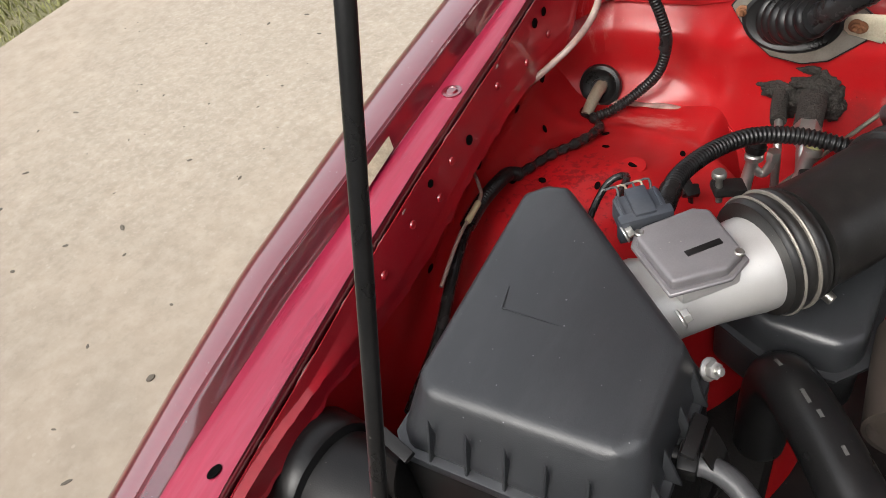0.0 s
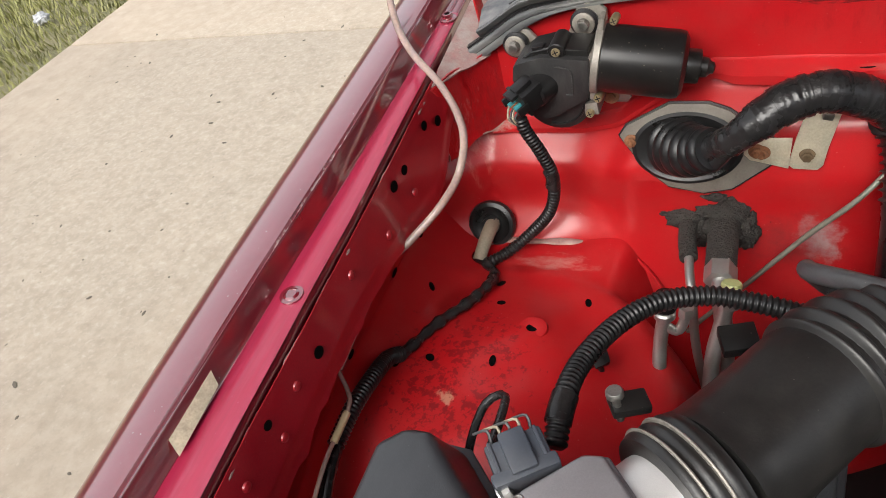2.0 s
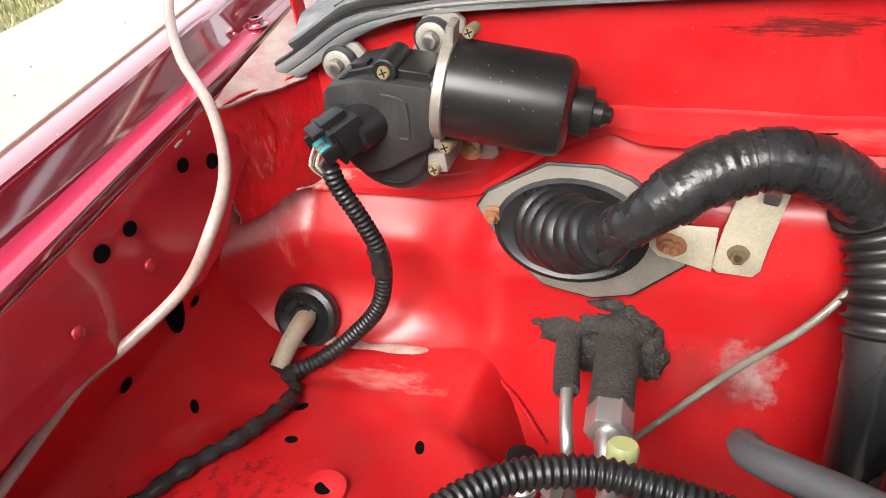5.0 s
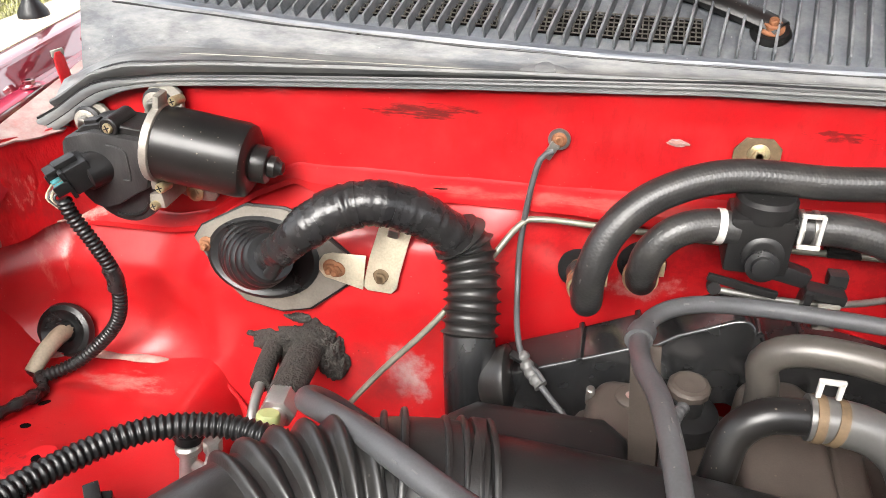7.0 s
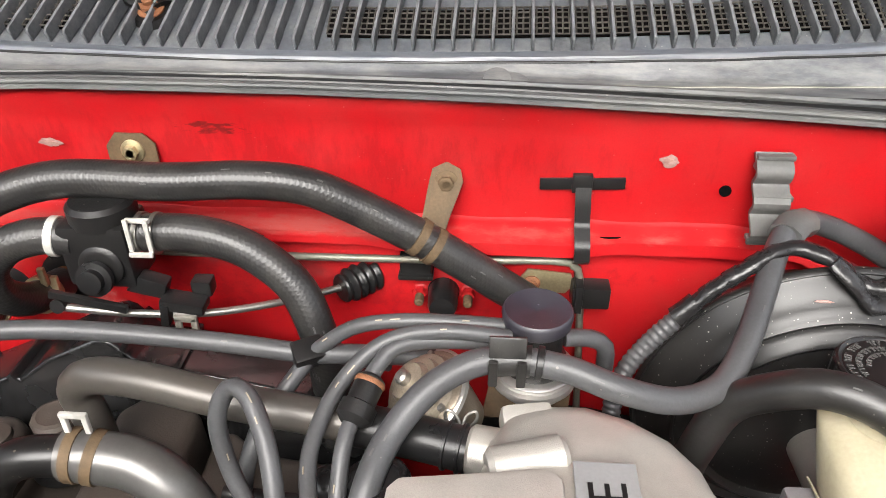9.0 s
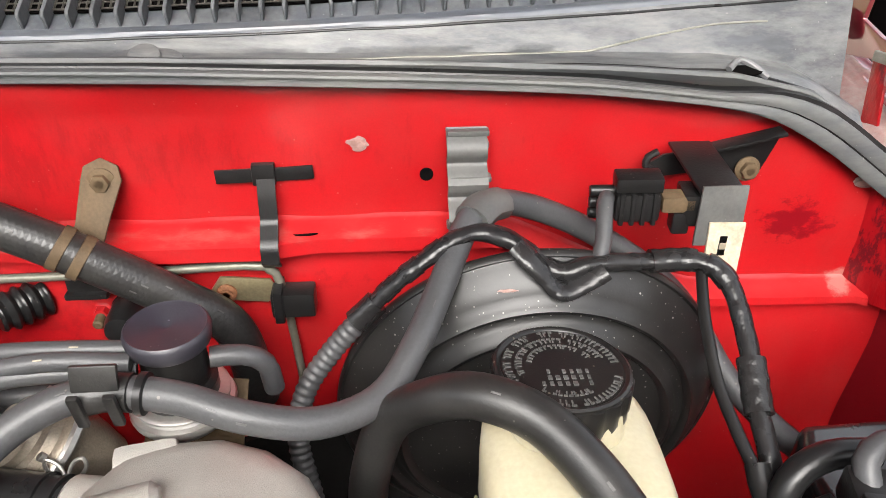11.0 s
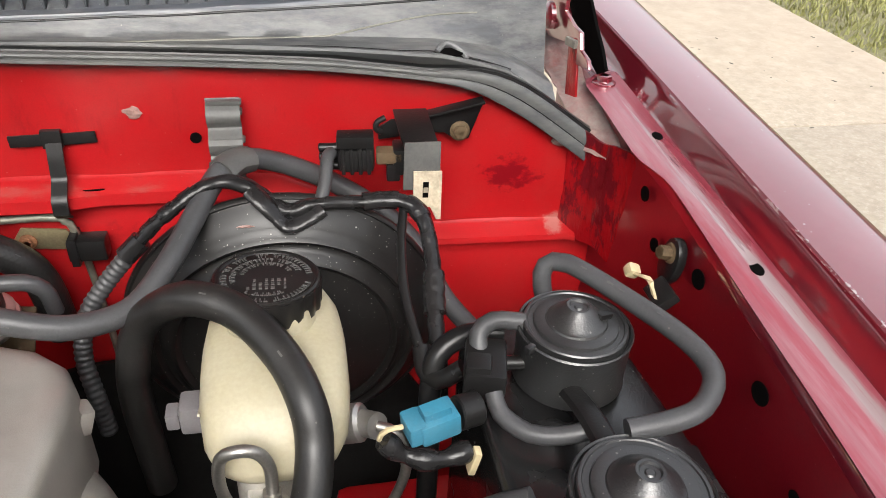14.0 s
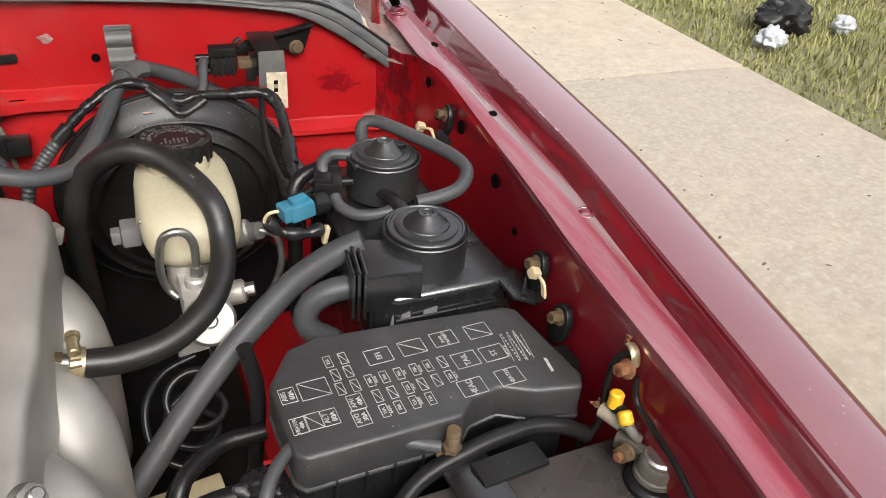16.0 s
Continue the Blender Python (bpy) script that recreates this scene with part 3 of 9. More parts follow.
# unseen side walls, added in the same dark colour
solo("wall_left", box(0.2, 30.0, 2.6, 0.01, pose(-12.0, 2.0, 1.27)), UNSEENWALL, "unseen dark wall added beyond the verge", "wall", kind="structure")
solo("wall_right", box(0.2, 30.0, 2.6, 0.01, pose(12.0, 2.0, 1.27)), UNSEENWALL, "unseen dark wall added beyond the grass", "wall", kind="structure")


def grass_patch(x0, x1, y0, y1, n, tall, seed):
    rng = np.random.default_rng(seed)
    px, py = rng.uniform(x0, x1, n), rng.uniform(y0, y1, n)
    edge = np.minimum(np.abs(px - x0), np.abs(px - x1))
    h = tall * rng.uniform(0.35, 1.0, n) * (0.5 + 0.5 * np.minimum(1, edge / 0.5))
    ang, lean = rng.uniform(0, 2 * math.pi, n), rng.uniform(0.2, 0.9, n)
    w = rng.uniform(0.003, 0.007, n)
    dx, dy = np.cos(ang), np.sin(ang)
    v = np.empty((n, 5, 3))
    for k, (f, g, s) in enumerate(((0, 0, 1), (0, 0, -1), (0.55, 0.35, 0.7), (0.55, 0.35, -0.7), (1.0, 1.0, 0))):
        v[:, k, 0] = px - dy * w * s + dx * h * lean * g
        v[:, k, 1] = py + dx * w * s + dy * h * lean * g
        v[:, k, 2] = -0.03 + h * f
    base = np.arange(n)[:, None] * 5
    faces = np.concatenate([base + np.array([0, 1, 3, 2])], 0).tolist() + (base + np.array([2, 3, 4])).tolist()
    me = bpy.data.meshes.new("grass")
    me.from_pydata(v.reshape(-1, 3).tolist(), [], faces)
    me.materials.append(GRASS)
    return tagged(new("grass", me), "short dry green and yellow verge grass", "grass", kind="stuff")


grass_patch(3.04, 5.6, 0.4, 6.5, 26000, 0.065, 3)
grass_patch(-6.2, -3.98, 0.6, 5.5, 14000, 0.08, 4)


# ---- car body: fenders, aprons, bulkhead, cowl ----
EDGE_L = [(-1.1, 0.66), (-0.82, 0.688), (-0.63, 0.700), (-0.5, 0.705), (-0.31, 0.707), (-0.24, 0.710), (0.08, 0.722), (0.5, 0.73)]
EDGE_R = [(-1.1, 0.63), (-0.82, 0.662), (-0.6, 0.684), (-0.41, 0.689), (-0.31, 0.697), (-0.14, 0.708), (0.02, 0.711), (0.5, 0.73)]
FOOT_L = [(-1.1, 0.71), (-0.84, 0.733), (-0.67, 0.741), (-0.24, 0.738), (0.08, 0.742), (0.5, 0.745)]
FOOT_R = [(-1.1, 0.66), (-0.82, 0.690), (-0.55, 0.714), (-0.32, 0.733), (0.0, 0.739), (0.5, 0.745)]
RISE_L = [(-1.1, 0.006), (-0.84, 0.012), (-0.77, 0.018), (-0.65, 0.024), (0.5, 0.026)]
RISE_R = [(-1.1, 0.012), (-0.57, 0.022), (0.5, 0.024)]
CROWN_L = [(-1.1, 0.036), (-0.82, 0.044), (-0.66, 0.054), (-0.5, 0.064), (-0.27, 0.070), (0.5, 0.070)]
CROWN_R = [(-1.1, 0.054), (-0.57, 0.059), (-0.36, 0.064), (0.0, 0.065), (0.5, 0.066)]
ZF = [(-1.1, 0.81), (-0.82, 0.842), (-0.38, 0.877), (0.02, 0.902), (0.5, 0.93)]
TOP = [(-0.90, 0.866), (-0.85, 0.890), (-0.81, 0.917), (-0.77, 0.930), (-0.73, 0.935), (-0.65, 0.9395), (-0.5, 0.946), (-0.4, 0.950), (-0.25, 0.955), (-0.1, 0.9545), (0.035, 0.952), (0.19, 0.946), (0.29, 0.941), (0.37, 0.931), (0.404, 0.925), (0.422, 0.915), (0.446, 0.902), (0.47, 0.884), (0.509, 0.857), (0.521, 0.849)]
LIP = [(-0.95, 0.788), (-0.76, 0.789), (-0.72, 0.797), (-0.66, 0.840), (-0.62, 0.858), (-0.4, 0.856), (0.2, 0.853), (0.25, 0.848), (0.32, 0.812), (0.38, 0.795), (0.6, 0.790)]


def hw(y, side=-1):
    return lerp_table(EDGE_L if side < 0 else EDGE_R, y)


def zf(y):
    return lerp_table(ZF, y)


def fender_section(side, y):
    """Half width and height round the fender: folded flange edge, gutter, wall, beaded ridge, crown, flank."""
    e, f = hw(y, side), lerp_table(FOOT_L if side < 0 else FOOT_R, y)
    r, w, z = lerp_table(RISE_L if side < 0 else RISE_R, y), lerp_table(CROWN_L if side < 0 else CROWN_R, y), zf(y)
    pts = [(e + 0.004, -0.014), (e + 0.0005, -0.012), (e, -0.002), (e + 0.0012, 0.0006), (e + 0.0032, 0.0), (e + 0.0045, -0.0012), (e + 0.0065, 0.0004), (e + 0.5 * (f - e), 0.0018), (f - 0.0055, 0.0), (f - 0.004, 0.0012), (f - 0.001, 0.0022), (f + 0.001, 0.006),
           (f + 0.005, r - 0.002), (f + 0.0062, r), (f + 0.0078, r - 0.0022), (f + 0.0092, r - 0.0022), (f + 0.0105, r + 0.0005)]
    c = f + 0.0105
    crown = ((0.06, 0.0014), (0.14, 0.0016), (0.24, 0.0012), (0.36, 0.0), (0.48, -0.002), (0.60, -0.0050), (0.70, -0.0085), (0.79, -0.0130), (0.88, -0.0195), (0.95, -0.0290), (1.0, -0.0420), (1.04, -0.09), (1.20, -0.23), (1.24, -0.38), (1.15, -0.54)) if side < 0 else ((0.10, 0.0014), (0.24, 0.0018), (0.42, 0.0016), (0.60, 0.0006), (0.75, -0.0012), (0.86, -0.0036), (0.94, -0.0075), (1.0, -0.0135), (1.045, -0.024), (1.07, -0.038), (1.10, -0.08), (1.24, -0.23), (1.27, -0.38), (1.17, -0.54))
    pts += [(c + w * a, r + b) for a, b in crown]
    return [(a, z + b) for a, b in pts]


def fender(side, label):
    ob = thing("front_fender", label, "fender", "front fenders", at=(CX + side * 0.75, -0.3, 0.9))
    n = len(fender_section(side, 0.0)) - 1

    def fn(u, v):
        y = -1.05 + 1.5 * u
        sec = fender_section(side, y)
        a = sec[min(int(round(v * n)), n)]
        return (CX + side * a[0], y, a[1])
    part("panel", sheet(60, n, fn, 0.0011), MAROON, ob, sharp=30)
    inner = [(-0.12, -0.0004), (-0.086, 0.010), (-0.013, 0.008), (0.034, 0.0092), (0.044, 0.006), (0.051, 0.001), (0.056, -0.008)] if side > 0 else [(0.0, 0.0)]
    def gutter_fn(u, v):
        y = -1.04 + (1.096 if side > 0 else 1.085) * u
        a, b = hw(y, side) - lerp_table(inner, y) * (1 if y > -0.12 else 0), lerp_table(FOOT_L if side < 0 else FOOT_R, y) - 0.0015
        return (CX + side * (a + v * (b - a)), y, zf(y) + 0.0026 + 0.0011 * math.sin(math.pi * v) - 0.0008 * soft(0.12 - v, 0, 0.1) + 0.0003 * math.sin(31 * y))
    part("gutter", sheet(90, 8, gutter_fn, 0.0010), GUTTER if side > 0 else CRIMSONGUTTER, ob, "rubbed pink gutter with dusty streaks")
    x, y = CX + side * 0.7205, (-0.39 if side < 0 else -0.385)
    z = zf(y) + 0.0042
    part("panel_screw", merge(lathe([(0.0085, 0), (0.0085, 0.001), (0.006, 0.0022), (0.0055, 0.0014), (0.001, 0.0012)], 24, pose(x, y, z) @ Matrix.Scale(0.68 if side > 0 else 0.85, 4)),
                              lathe([(0.0125, -0.001), (0.0125, 0.0004), (0.011, 0.0006)], 24, pose(x, y, z) @ Matrix.Scale(0.68 if side > 0 else 0.85, 4))), MAROON, ob, "scuffed round screw head")
    x, y = CX + side * (0.718 if side > 0 else 0.728), (0.03 if side < 0 else 0.033)
    hexbolt("panel_bolt", (x, y, zf(y) + 0.0045), (0, 0, 1), 0.011, 0.020, MAROON, ob, 0.007)
    for y in (-0.06, -0.22) if side > 0 else (-0.817,):
        x = CX + side * (hw(y, side) + (0.017 if side > 0 else 0.012))
        part("hole", prism([(0.0065 * math.cos(a / 10 * math.pi), 0.004 * math.sin(a / 10 * math.pi)) for a in range(20)], 0.0006, 0, pose(x, y, zf(y) + 0.0042, 0, 0, 80)), DARK, ob)
    return ob


left_fender = fender(-1, "glossy maroon front fender with a bolted inner gutter flange")
right_fender = fender(1, "glossy maroon front fender with chipped paint along its gutter")

body = thing("bulkhead", "bright red painted engine bay bulkhead with a pressed ledge", "bulkhead", kind="structure")


def upper_fn(u, v):
    x = -0.868 + 1.366 * u
    lo, hi = lerp_table(LIP, x) - 0.004, lerp_table(TOP, x) + 0.006
    z = lo + (hi - lo) * v
    y = 0.0
    y += -0.004 * soft(z, 0.925, 0.945) * soft(0.35 - abs(x - CX), 0, 0.1)
    y -= 0.5 * max(0.0, -0.865 - x) + 0.6 * max(0.0, x - 0.495)
    y += 0.0016 * math.sin(x * 23) * soft(v, 0.1, 0.5) + 0.0008 * math.sin(x * 61 + z * 40)
    return (x, y, z)


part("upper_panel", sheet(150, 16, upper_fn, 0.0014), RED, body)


def lower_y(x, z):
    y = -0.047 + 0.042 * soft(x, -0.47, -0.37)
    y *= soft(lerp_table(LIP, x) - z, -0.004, 0.05)
    y += 0.012 * (1 - soft(x, -0.775, -0.735 + 0.05 * soft(0.75 - z, 0, 0.1))) * soft(0.80 - z, 0, 0.06)
    y -= 0.10 * soft(0.74 - z, 0.05, 0.4)
    y -= 0.034 * (soft(0.712 - z, 0.0, 0.065) ** 1.7) * (1 - soft(x, -0.82, -0.68))
    lean = 0.30 * (min(z, 0.85) - 0.795) if z > 0.754 else -0.0123 + 0.10 * (0.754 - max(z, 0.70))
    y += lean * soft(x, -0.735, -0.705) * (1 - soft(x, -0.50, -0.43)) * soft(lerp_table(LIP, x) - z, -0.004, 0.03)
    y -= 0.9 * max(0.0, -0.880 - x) + 0.55 * max(0.0, x - 0.50)
    return y - 0.004


def lower_fn(u, v):
    x = -0.97 + 1.56 * u
    hi = lerp_table(LIP, x) + 0.002
    z = 0.30 + (hi - 0.30) * v
    return (x, lower_y(x, z), z)


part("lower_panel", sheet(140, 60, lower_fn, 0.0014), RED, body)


def ledge_fn(u, v):
    x = -0.872 + 1.374 * u
    z = lerp_table(LIP, x)
    wave = 0.5 + 0.5 * math.sin(max(-1.0, min(1.0, math.sin(x * 21 + 0.9) * 2.2)) * math.pi / 2)
    mid = soft(0.43 - abs(x - CX), 0, 0.03)
    out = 0.016 + 0.007 * wave * mid
    pts = [(0.001, 0.004), (-0.002, 0.0015), (-0.006, 0.0), (-out + 0.004, -0.003), (-out, -0.0045), (-out - 0.001, -0.009 - 0.004 * mid)]
    i = v * (len(pts) - 1)
    a, b = pts[int(i)], pts[min(int(i) + 1, len(pts) - 1)]
    f = i - int(i)
    y = a[0] + (b[0] - a[0]) * f - 0.5 * max(0.0, -0.865 - x) - 0.6 * max(0.0, x - 0.495)
    return (x, y, z + a[1] + (b[1] - a[1]) * f)


part("ledge", sheet(200, 10, ledge_fn, 0.0012), RED, body)
for x, z in ((-0.482, 0.8525), (0.117, 0.8495)):
    part("ledge_hole", prism([(0.0085 * math.cos(a / 10 * math.pi), 0.0042 * math.sin(a / 10 * math.pi)) for a in range(20)], 0.0006, 0, pose(x, -0.0115, z + 0.0016, -12)), DARK, body)


def tower_z(x, y):
    r = math.hypot(x + 0.82, y + 0.32)
    z = 0.693 - 0.036 * soft(r, 0.05, 0.19) - 0.34 * soft(r, 0.19, 0.33)
    back = 0.652 - 0.30 * soft(x, -0.72, -0.60) - 0.3 * soft(-0.16 - y, 0.0, 0.12)
    return max(z, back) + 0.0025 * math.sin(x * 55) * math.sin(y * 47)


def floor_z(x, y):
    """Height of the strut tower floor, with its fillet up to the inner wing."""
    lo, hi = 0.0, 1.0
    for _ in range(24):
        f = 0.5 * (lo + hi)
        lo, hi = (f, hi) if apron_x(y, 0.735) + 0.44 * (f * f / (f + 0.10)) * 1.10 < x else (lo, f)
    s = math.sin(min(1.0, lo / 0.20) * math.pi / 2)
    return 0.735 * (1 - s) + tower_z(x, y) * s


left_apron = thing("inner_apron", "red inner wing panel with strut tower, punched with holes", "inner wing", "inner aprons")


def apron_x(y, z):
    """Inner wing under the left flange: a lapped upper plate leaning inwards, the lower panel set back under it."""
    k, top = soft(y, -0.62, -0.36), zf(y) - 0.006
    lap = 0.803 + 0.012 * math.sin(y * 14) + 0.05 * soft(y, -0.16, -0.05)
    dx = lerp_table([(0.735, -0.036 * k), (lap - 0.035, -0.026 * k), (lap - 0.006, -0.010 * k), (lap, 0.009), (lap + 0.02, 0.0095), (top - 0.012, 0.003), (top, 0.0)], z)
    return CX - hw(y) + 0.004 + dx


def lap_z(y):
    return 0.803 + 0.012 * math.sin(y * 14) + 0.05 * soft(y, -0.16, -0.05)


def apron_fn(u, v):
    """The red lower panel and the tower floor, from the lap down and inwards."""
    y = -1.0 + 1.02 * u
    zt = lap_z(y) + 0.010
    if v < 0.4:
        z = zt + (0.735 - zt) * v / 0.4
        return (apron_x(y, z) - 0.002, y, z)
    f = (v - 0.4) / 0.6
    x = apron_x(y, 0.735) - 0.002 + 0.44 * (f * f / (f + 0.10)) * 1.10
    s = math.sin(min(1.0, f / 0.20) * math.pi / 2)
    return (x, y, 0.735 * (1 - s) + tower_z(x, y) * s)


def plate_fn(u, v):
    """The crimson upper plate with a ragged lower edge."""
    y = -1.0 + 1.02 * u
    zt = zf(y) - 0.006
    zb = lap_z(y) - 0.001 - 0.006 * noise.noise(Vector((y * 26, 0.0, 3.0))) - 0.003 * noise.noise(Vector((y * 90, 4.0, 0.0)))
    z = zt + (zb - zt) * v
    curl = 0.0025 * soft(v, 0.86, 1.0) * (0.5 + noise.noise(Vector((y * 40, 1.0, 0.0))))
    dent = 0.0016 * noise.noise(Vector((y * 9, z * 12, 6.0)))
    return (apron_x(y, max(z, lap_z(y) + 0.0005)) + curl + dent, y, z)


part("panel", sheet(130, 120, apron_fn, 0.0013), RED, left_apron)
part("upper_plate", sheet(260, 26, plate_fn, 0.0012), CRIMSON, left_apron, "crimson upper plate, its paint torn along the lap")
right_apron = thing("inner_apron", "red inner wing panel beside the canister, darkened as if shaded, punched with holes", "inner wing", "inner aprons")


def apron_right_fn(u, v):
    y = -1.0 + 1.02 * u
    z = zf(y) - 0.006 + (0.30 - zf(y)) * v
    return (CX + hw(y, 1) - 0.001 - 0.012 * soft(v, 0.1, 0.6), y, z)


# the panel's colour already holds the shade under the hood
part("panel", sheet(60, 30, apron_right_fn, 0.0013), SHADERED, right_apron)


def hole(parent, at, out, r=0.006, flat=1.0, turn=0):
    m = frame_to(at, Vector(at) + Vector(out)) @ pose(0, 0, 0, 0, 0, turn)
    part("hole", prism([(r * math.cos(a / 8 * math.pi), r * flat * math.sin(a / 8 * math.pi)) for a in range(16)], 0.0004, 0, m), DARK, parent)


def on_apron(y, z):
    return (apron_x(y, z) + (0.0030 if z > lap_z(y) else 0.0004), y, z)


for y, z, r in ((-0.200, 0.864, 0.0058), (-0.2275, 0.865, 0.0066), (-0.134, 0.871, 0.006), (-0.106, 0.858, 0.0066), (-0.418, 0.844, 0.006), (-0.495, 0.850, 0.0045), (-0.345, 0.742, 0.006), (-0.2255, 0.738, 0.0066), (-0.132, 0.738, 0.0055), (-0.512, 0.742, 0.006), (-0.076, 0.742, 0.005)):
    hole(left_apron, on_apron(y, z), (1, 0, (apron_x(y, z - 0.002) - apron_x(y, z + 0.002)) / 0.004), r, 0.85)
for y, z in ((-0.340, 0.856), (-0.454, 0.845), (-0.491, 0.829), (-0.540, 0.838), (-0.27, 0.840), (-0.60, 0.832), (-0.20, 0.835)):
    x, y, z = on_apron(y, z)
    part("rivet", lathe([(0.0045, -0.001), (0.0042, 0.0008), (0.002, 0.002)], 14, frame_to((x, y, z), (x + 1, y, z))), CRIMSON, left_apron)
for x, y, r, fl, tn in ((-0.775, -0.241, 0.006, 1.0, 0), (-0.801, -0.294, 0.007, 0.5, 10), (-0.733, -0.174, 0.007, 0.5, 20), (-0.87, -0.30, 0.006, 0.7, 60), (-0.865, -0.225, 0.006, 0.7, 50),
                        (-0.825, -0.20, 0.005, 0.8, 0), (-0.84, -0.16, 0.006, 0.7, 40), (-0.911, -0.196, 0.006, 0.6, 30), (-0.902, -0.318, 0.006, 0.8, 0)):
    hole(left_apron, (x, y, floor_z(x, y) + 0.0016), (floor_z(x - 0.004, y) - floor_z(x + 0.004, y), floor_z(x, y - 0.004) - floor_z(x, y + 0.004), 0.008), r, fl, tn)
hole(left_apron, (apron_x(-0.167, 0.765) + 0.0006, -0.167, 0.765), (1, 0, 0.3), 0.021, 0.48, 62)
part("dirt_line", tube([(CX - hw(y) + 0.0035 + 0.001 * math.sin(y * 90), y, zf(y) - 0.0105) for y in np.linspace(-0.95, -0.06, 60)], 0.0019, 8, 0.003, lambda s: 1 + 0.7 * noise.noise(Vector((s * 120, 0.0, 5.0)))), DUSTYMAROON, left_apron, "dust and crumbs along the flange", 60)
part("seam_sealer", tube([(x, lower_y(x, z) - 0.003, z) for x, z in ((-0.925, 0.662), (-0.90, 0.657), (-0.86, 0.655), (-0.82, 0.656), (-0.785, 0.655), (-0.76, 0.650), (-0.74, 0.645))], 0.0062, 10, 0.003, lambda q: 0.9 + 0.8 * noise.noise(Vector((q * 38, 0.0, 9.0))), True, 0.45), SEALER, left_apron, "smeared pale seam sealer", 70)
part("seam_edge", tube([(x, lower_y(x, z) - 0.004, z) for x, z in ((-0.95, 0.668), (-0.92, 0.661), (-0.86, 0.654), (-0.785, 0.653), (-0.72, 0.640), (-0.69, 0.621), (-0.66, 0.580))], 0.0022, 8, 0.004), RED, left_apron, "lapped edge of the tower panel")
part("boss", lathe([(0.017, -0.002), (0.016, 0.001), (0.012, 0.0016), (0.004, 0.0014)], 24, pose(-0.775, -0.241, tower_z(-0.775, -0.241))), RED, left_apron)
for y, z, r in ((-0.196, 0.868, 0.0075), (-0.285, 0.857, 0.0075), (-0.13, 0.85, 0.006), (-0.10, 0.875, 0.0065), (-0.335, 0.835, 0.004)):
    hole(right_apron, (CX + hw(y, 1) - 0.0038 - 0.012 * soft((zf(y) - z) / 0.58, 0.1, 0.6), y, z), (-1, 0, 0.1), r, 0.85)

part("chassis_rail", box(0.19, 0.40, 0.09, 0.012, pose(0.375, -0.32, 0.575)), RED, right_apron)

# ---- cowl ----
cowl = thing("cowl_grille", "sun-bleached black plastic cowl panel with slanted fins and mesh vents", "cowl panel", at=(CX, 0.05, 0.97))


COWL_LIP = [(-0.90, 0.893), (-0.86, 0.912), (-0.82, 0.936), (-0.78, 0.947), (-0.7, 0.953), (-0.55, 0.9575), (-0.4, 0.9605), (-0.1, 0.963), (0.035, 0.961), (0.185, 0.957), (0.30, 0.952), (0.38, 0.946), (0.43, 0.934), (0.455, 0.918), (0.475, 0.902)]


def cowl_front(x):
    """Front edge of the grille: how far back and how high."""
    y = 0.036 + 0.10 * (x + 0.12) ** 2
    return y, 0.968 + 0.5 * (y - 0.04)


COWL_ROWS = 13


def cowl_fn(u, row):
    """Across the panel u, and along its section by rows: turned-under lip, bead, valley, ledge, grille bed."""
    x = -0.872 + 1.349 * u
    yg, zg = cowl_front(x)
    yf, zl = -0.002, lerp_table(COWL_LIP, x)
    w = yg - yf
    zv = min(zl - 0.0050, zg - 0.0095) + 0.22 * max(0.0, zg - zl - 0.012)
    rows = [(yf + 0.012, zl - 0.016), (yf + 0.001, zl - 0.0035), (yf, zl - 0.0015), (yf + 0.0012, zl + 0.0006), (yf + 0.0042, zl + 0.0004), (yf + 0.0056, zl - 0.0022), (yf + 0.30 * w, zv + 0.0006), (yf + 0.52 * w, zv), (yf + 0.62 * w, zv + 0.0012), (yg - 0.009, zg - 0.0028), (yg - 0.0075, zg - 0.0004), (yg + 0.001, zg + 0.0006), (yg + 0.05, zg + 0.025), (yg + 0.115, zg + 0.052)]
    i = min(int(row), len(rows) - 2)
    a, b, f = rows[i], rows[i + 1], row - i
    ripple = 0.0007 * noise.noise(Vector((x * 22, row * 1.3, 0.0)))
    return (x, a[0] + (b[0] - a[0]) * f, a[1] + (b[1] - a[1]) * f + ripple)


part("front_bead", sheet(150, 10, lambda u, v: cowl_fn(u, 5 * v), 0.002), SEAL, cowl, "dusty rounded front bead", 50)
part("valley", sheet(150, 16, lambda u, v: cowl_fn(u, 5 + 4 * v), 0.002), WEATHERED, cowl, "dust-filled valley behind the bead", 50)
part("ledge", sheet(150, 8, lambda u, v: cowl_fn(u, 9 + 2 * v), 0.002), BLUELEDGE, cowl, "faded blue-grey ledge before the fins", 50)
part("grille_bed", sheet(150, 8, lambda u, v: cowl_fn(u, 11 + 2 * v), 0.0025), GRILLEBED, cowl, "darker bed between the fins")
part("dirt_line", tube([cowl_fn(u, 5.35) for u in np.linspace(0.03, 0.97, 60)], 0.0012, 8, 0.01, lambda q: 1 + 0.5 * noise.noise(Vector((q * 30, 2.0, 0.0)))), RUBBER, cowl, "black dirt along the bead")
part("dirt_line", tube([cowl_fn(u, 8.9) for u in np.linspace(0.03, 0.97, 60)], 0.0009, 8, 0.01, lambda q: 1 + 0.6 * noise.noise(Vector((q * 26, 5.0, 0.0)))), RUBBER, cowl)
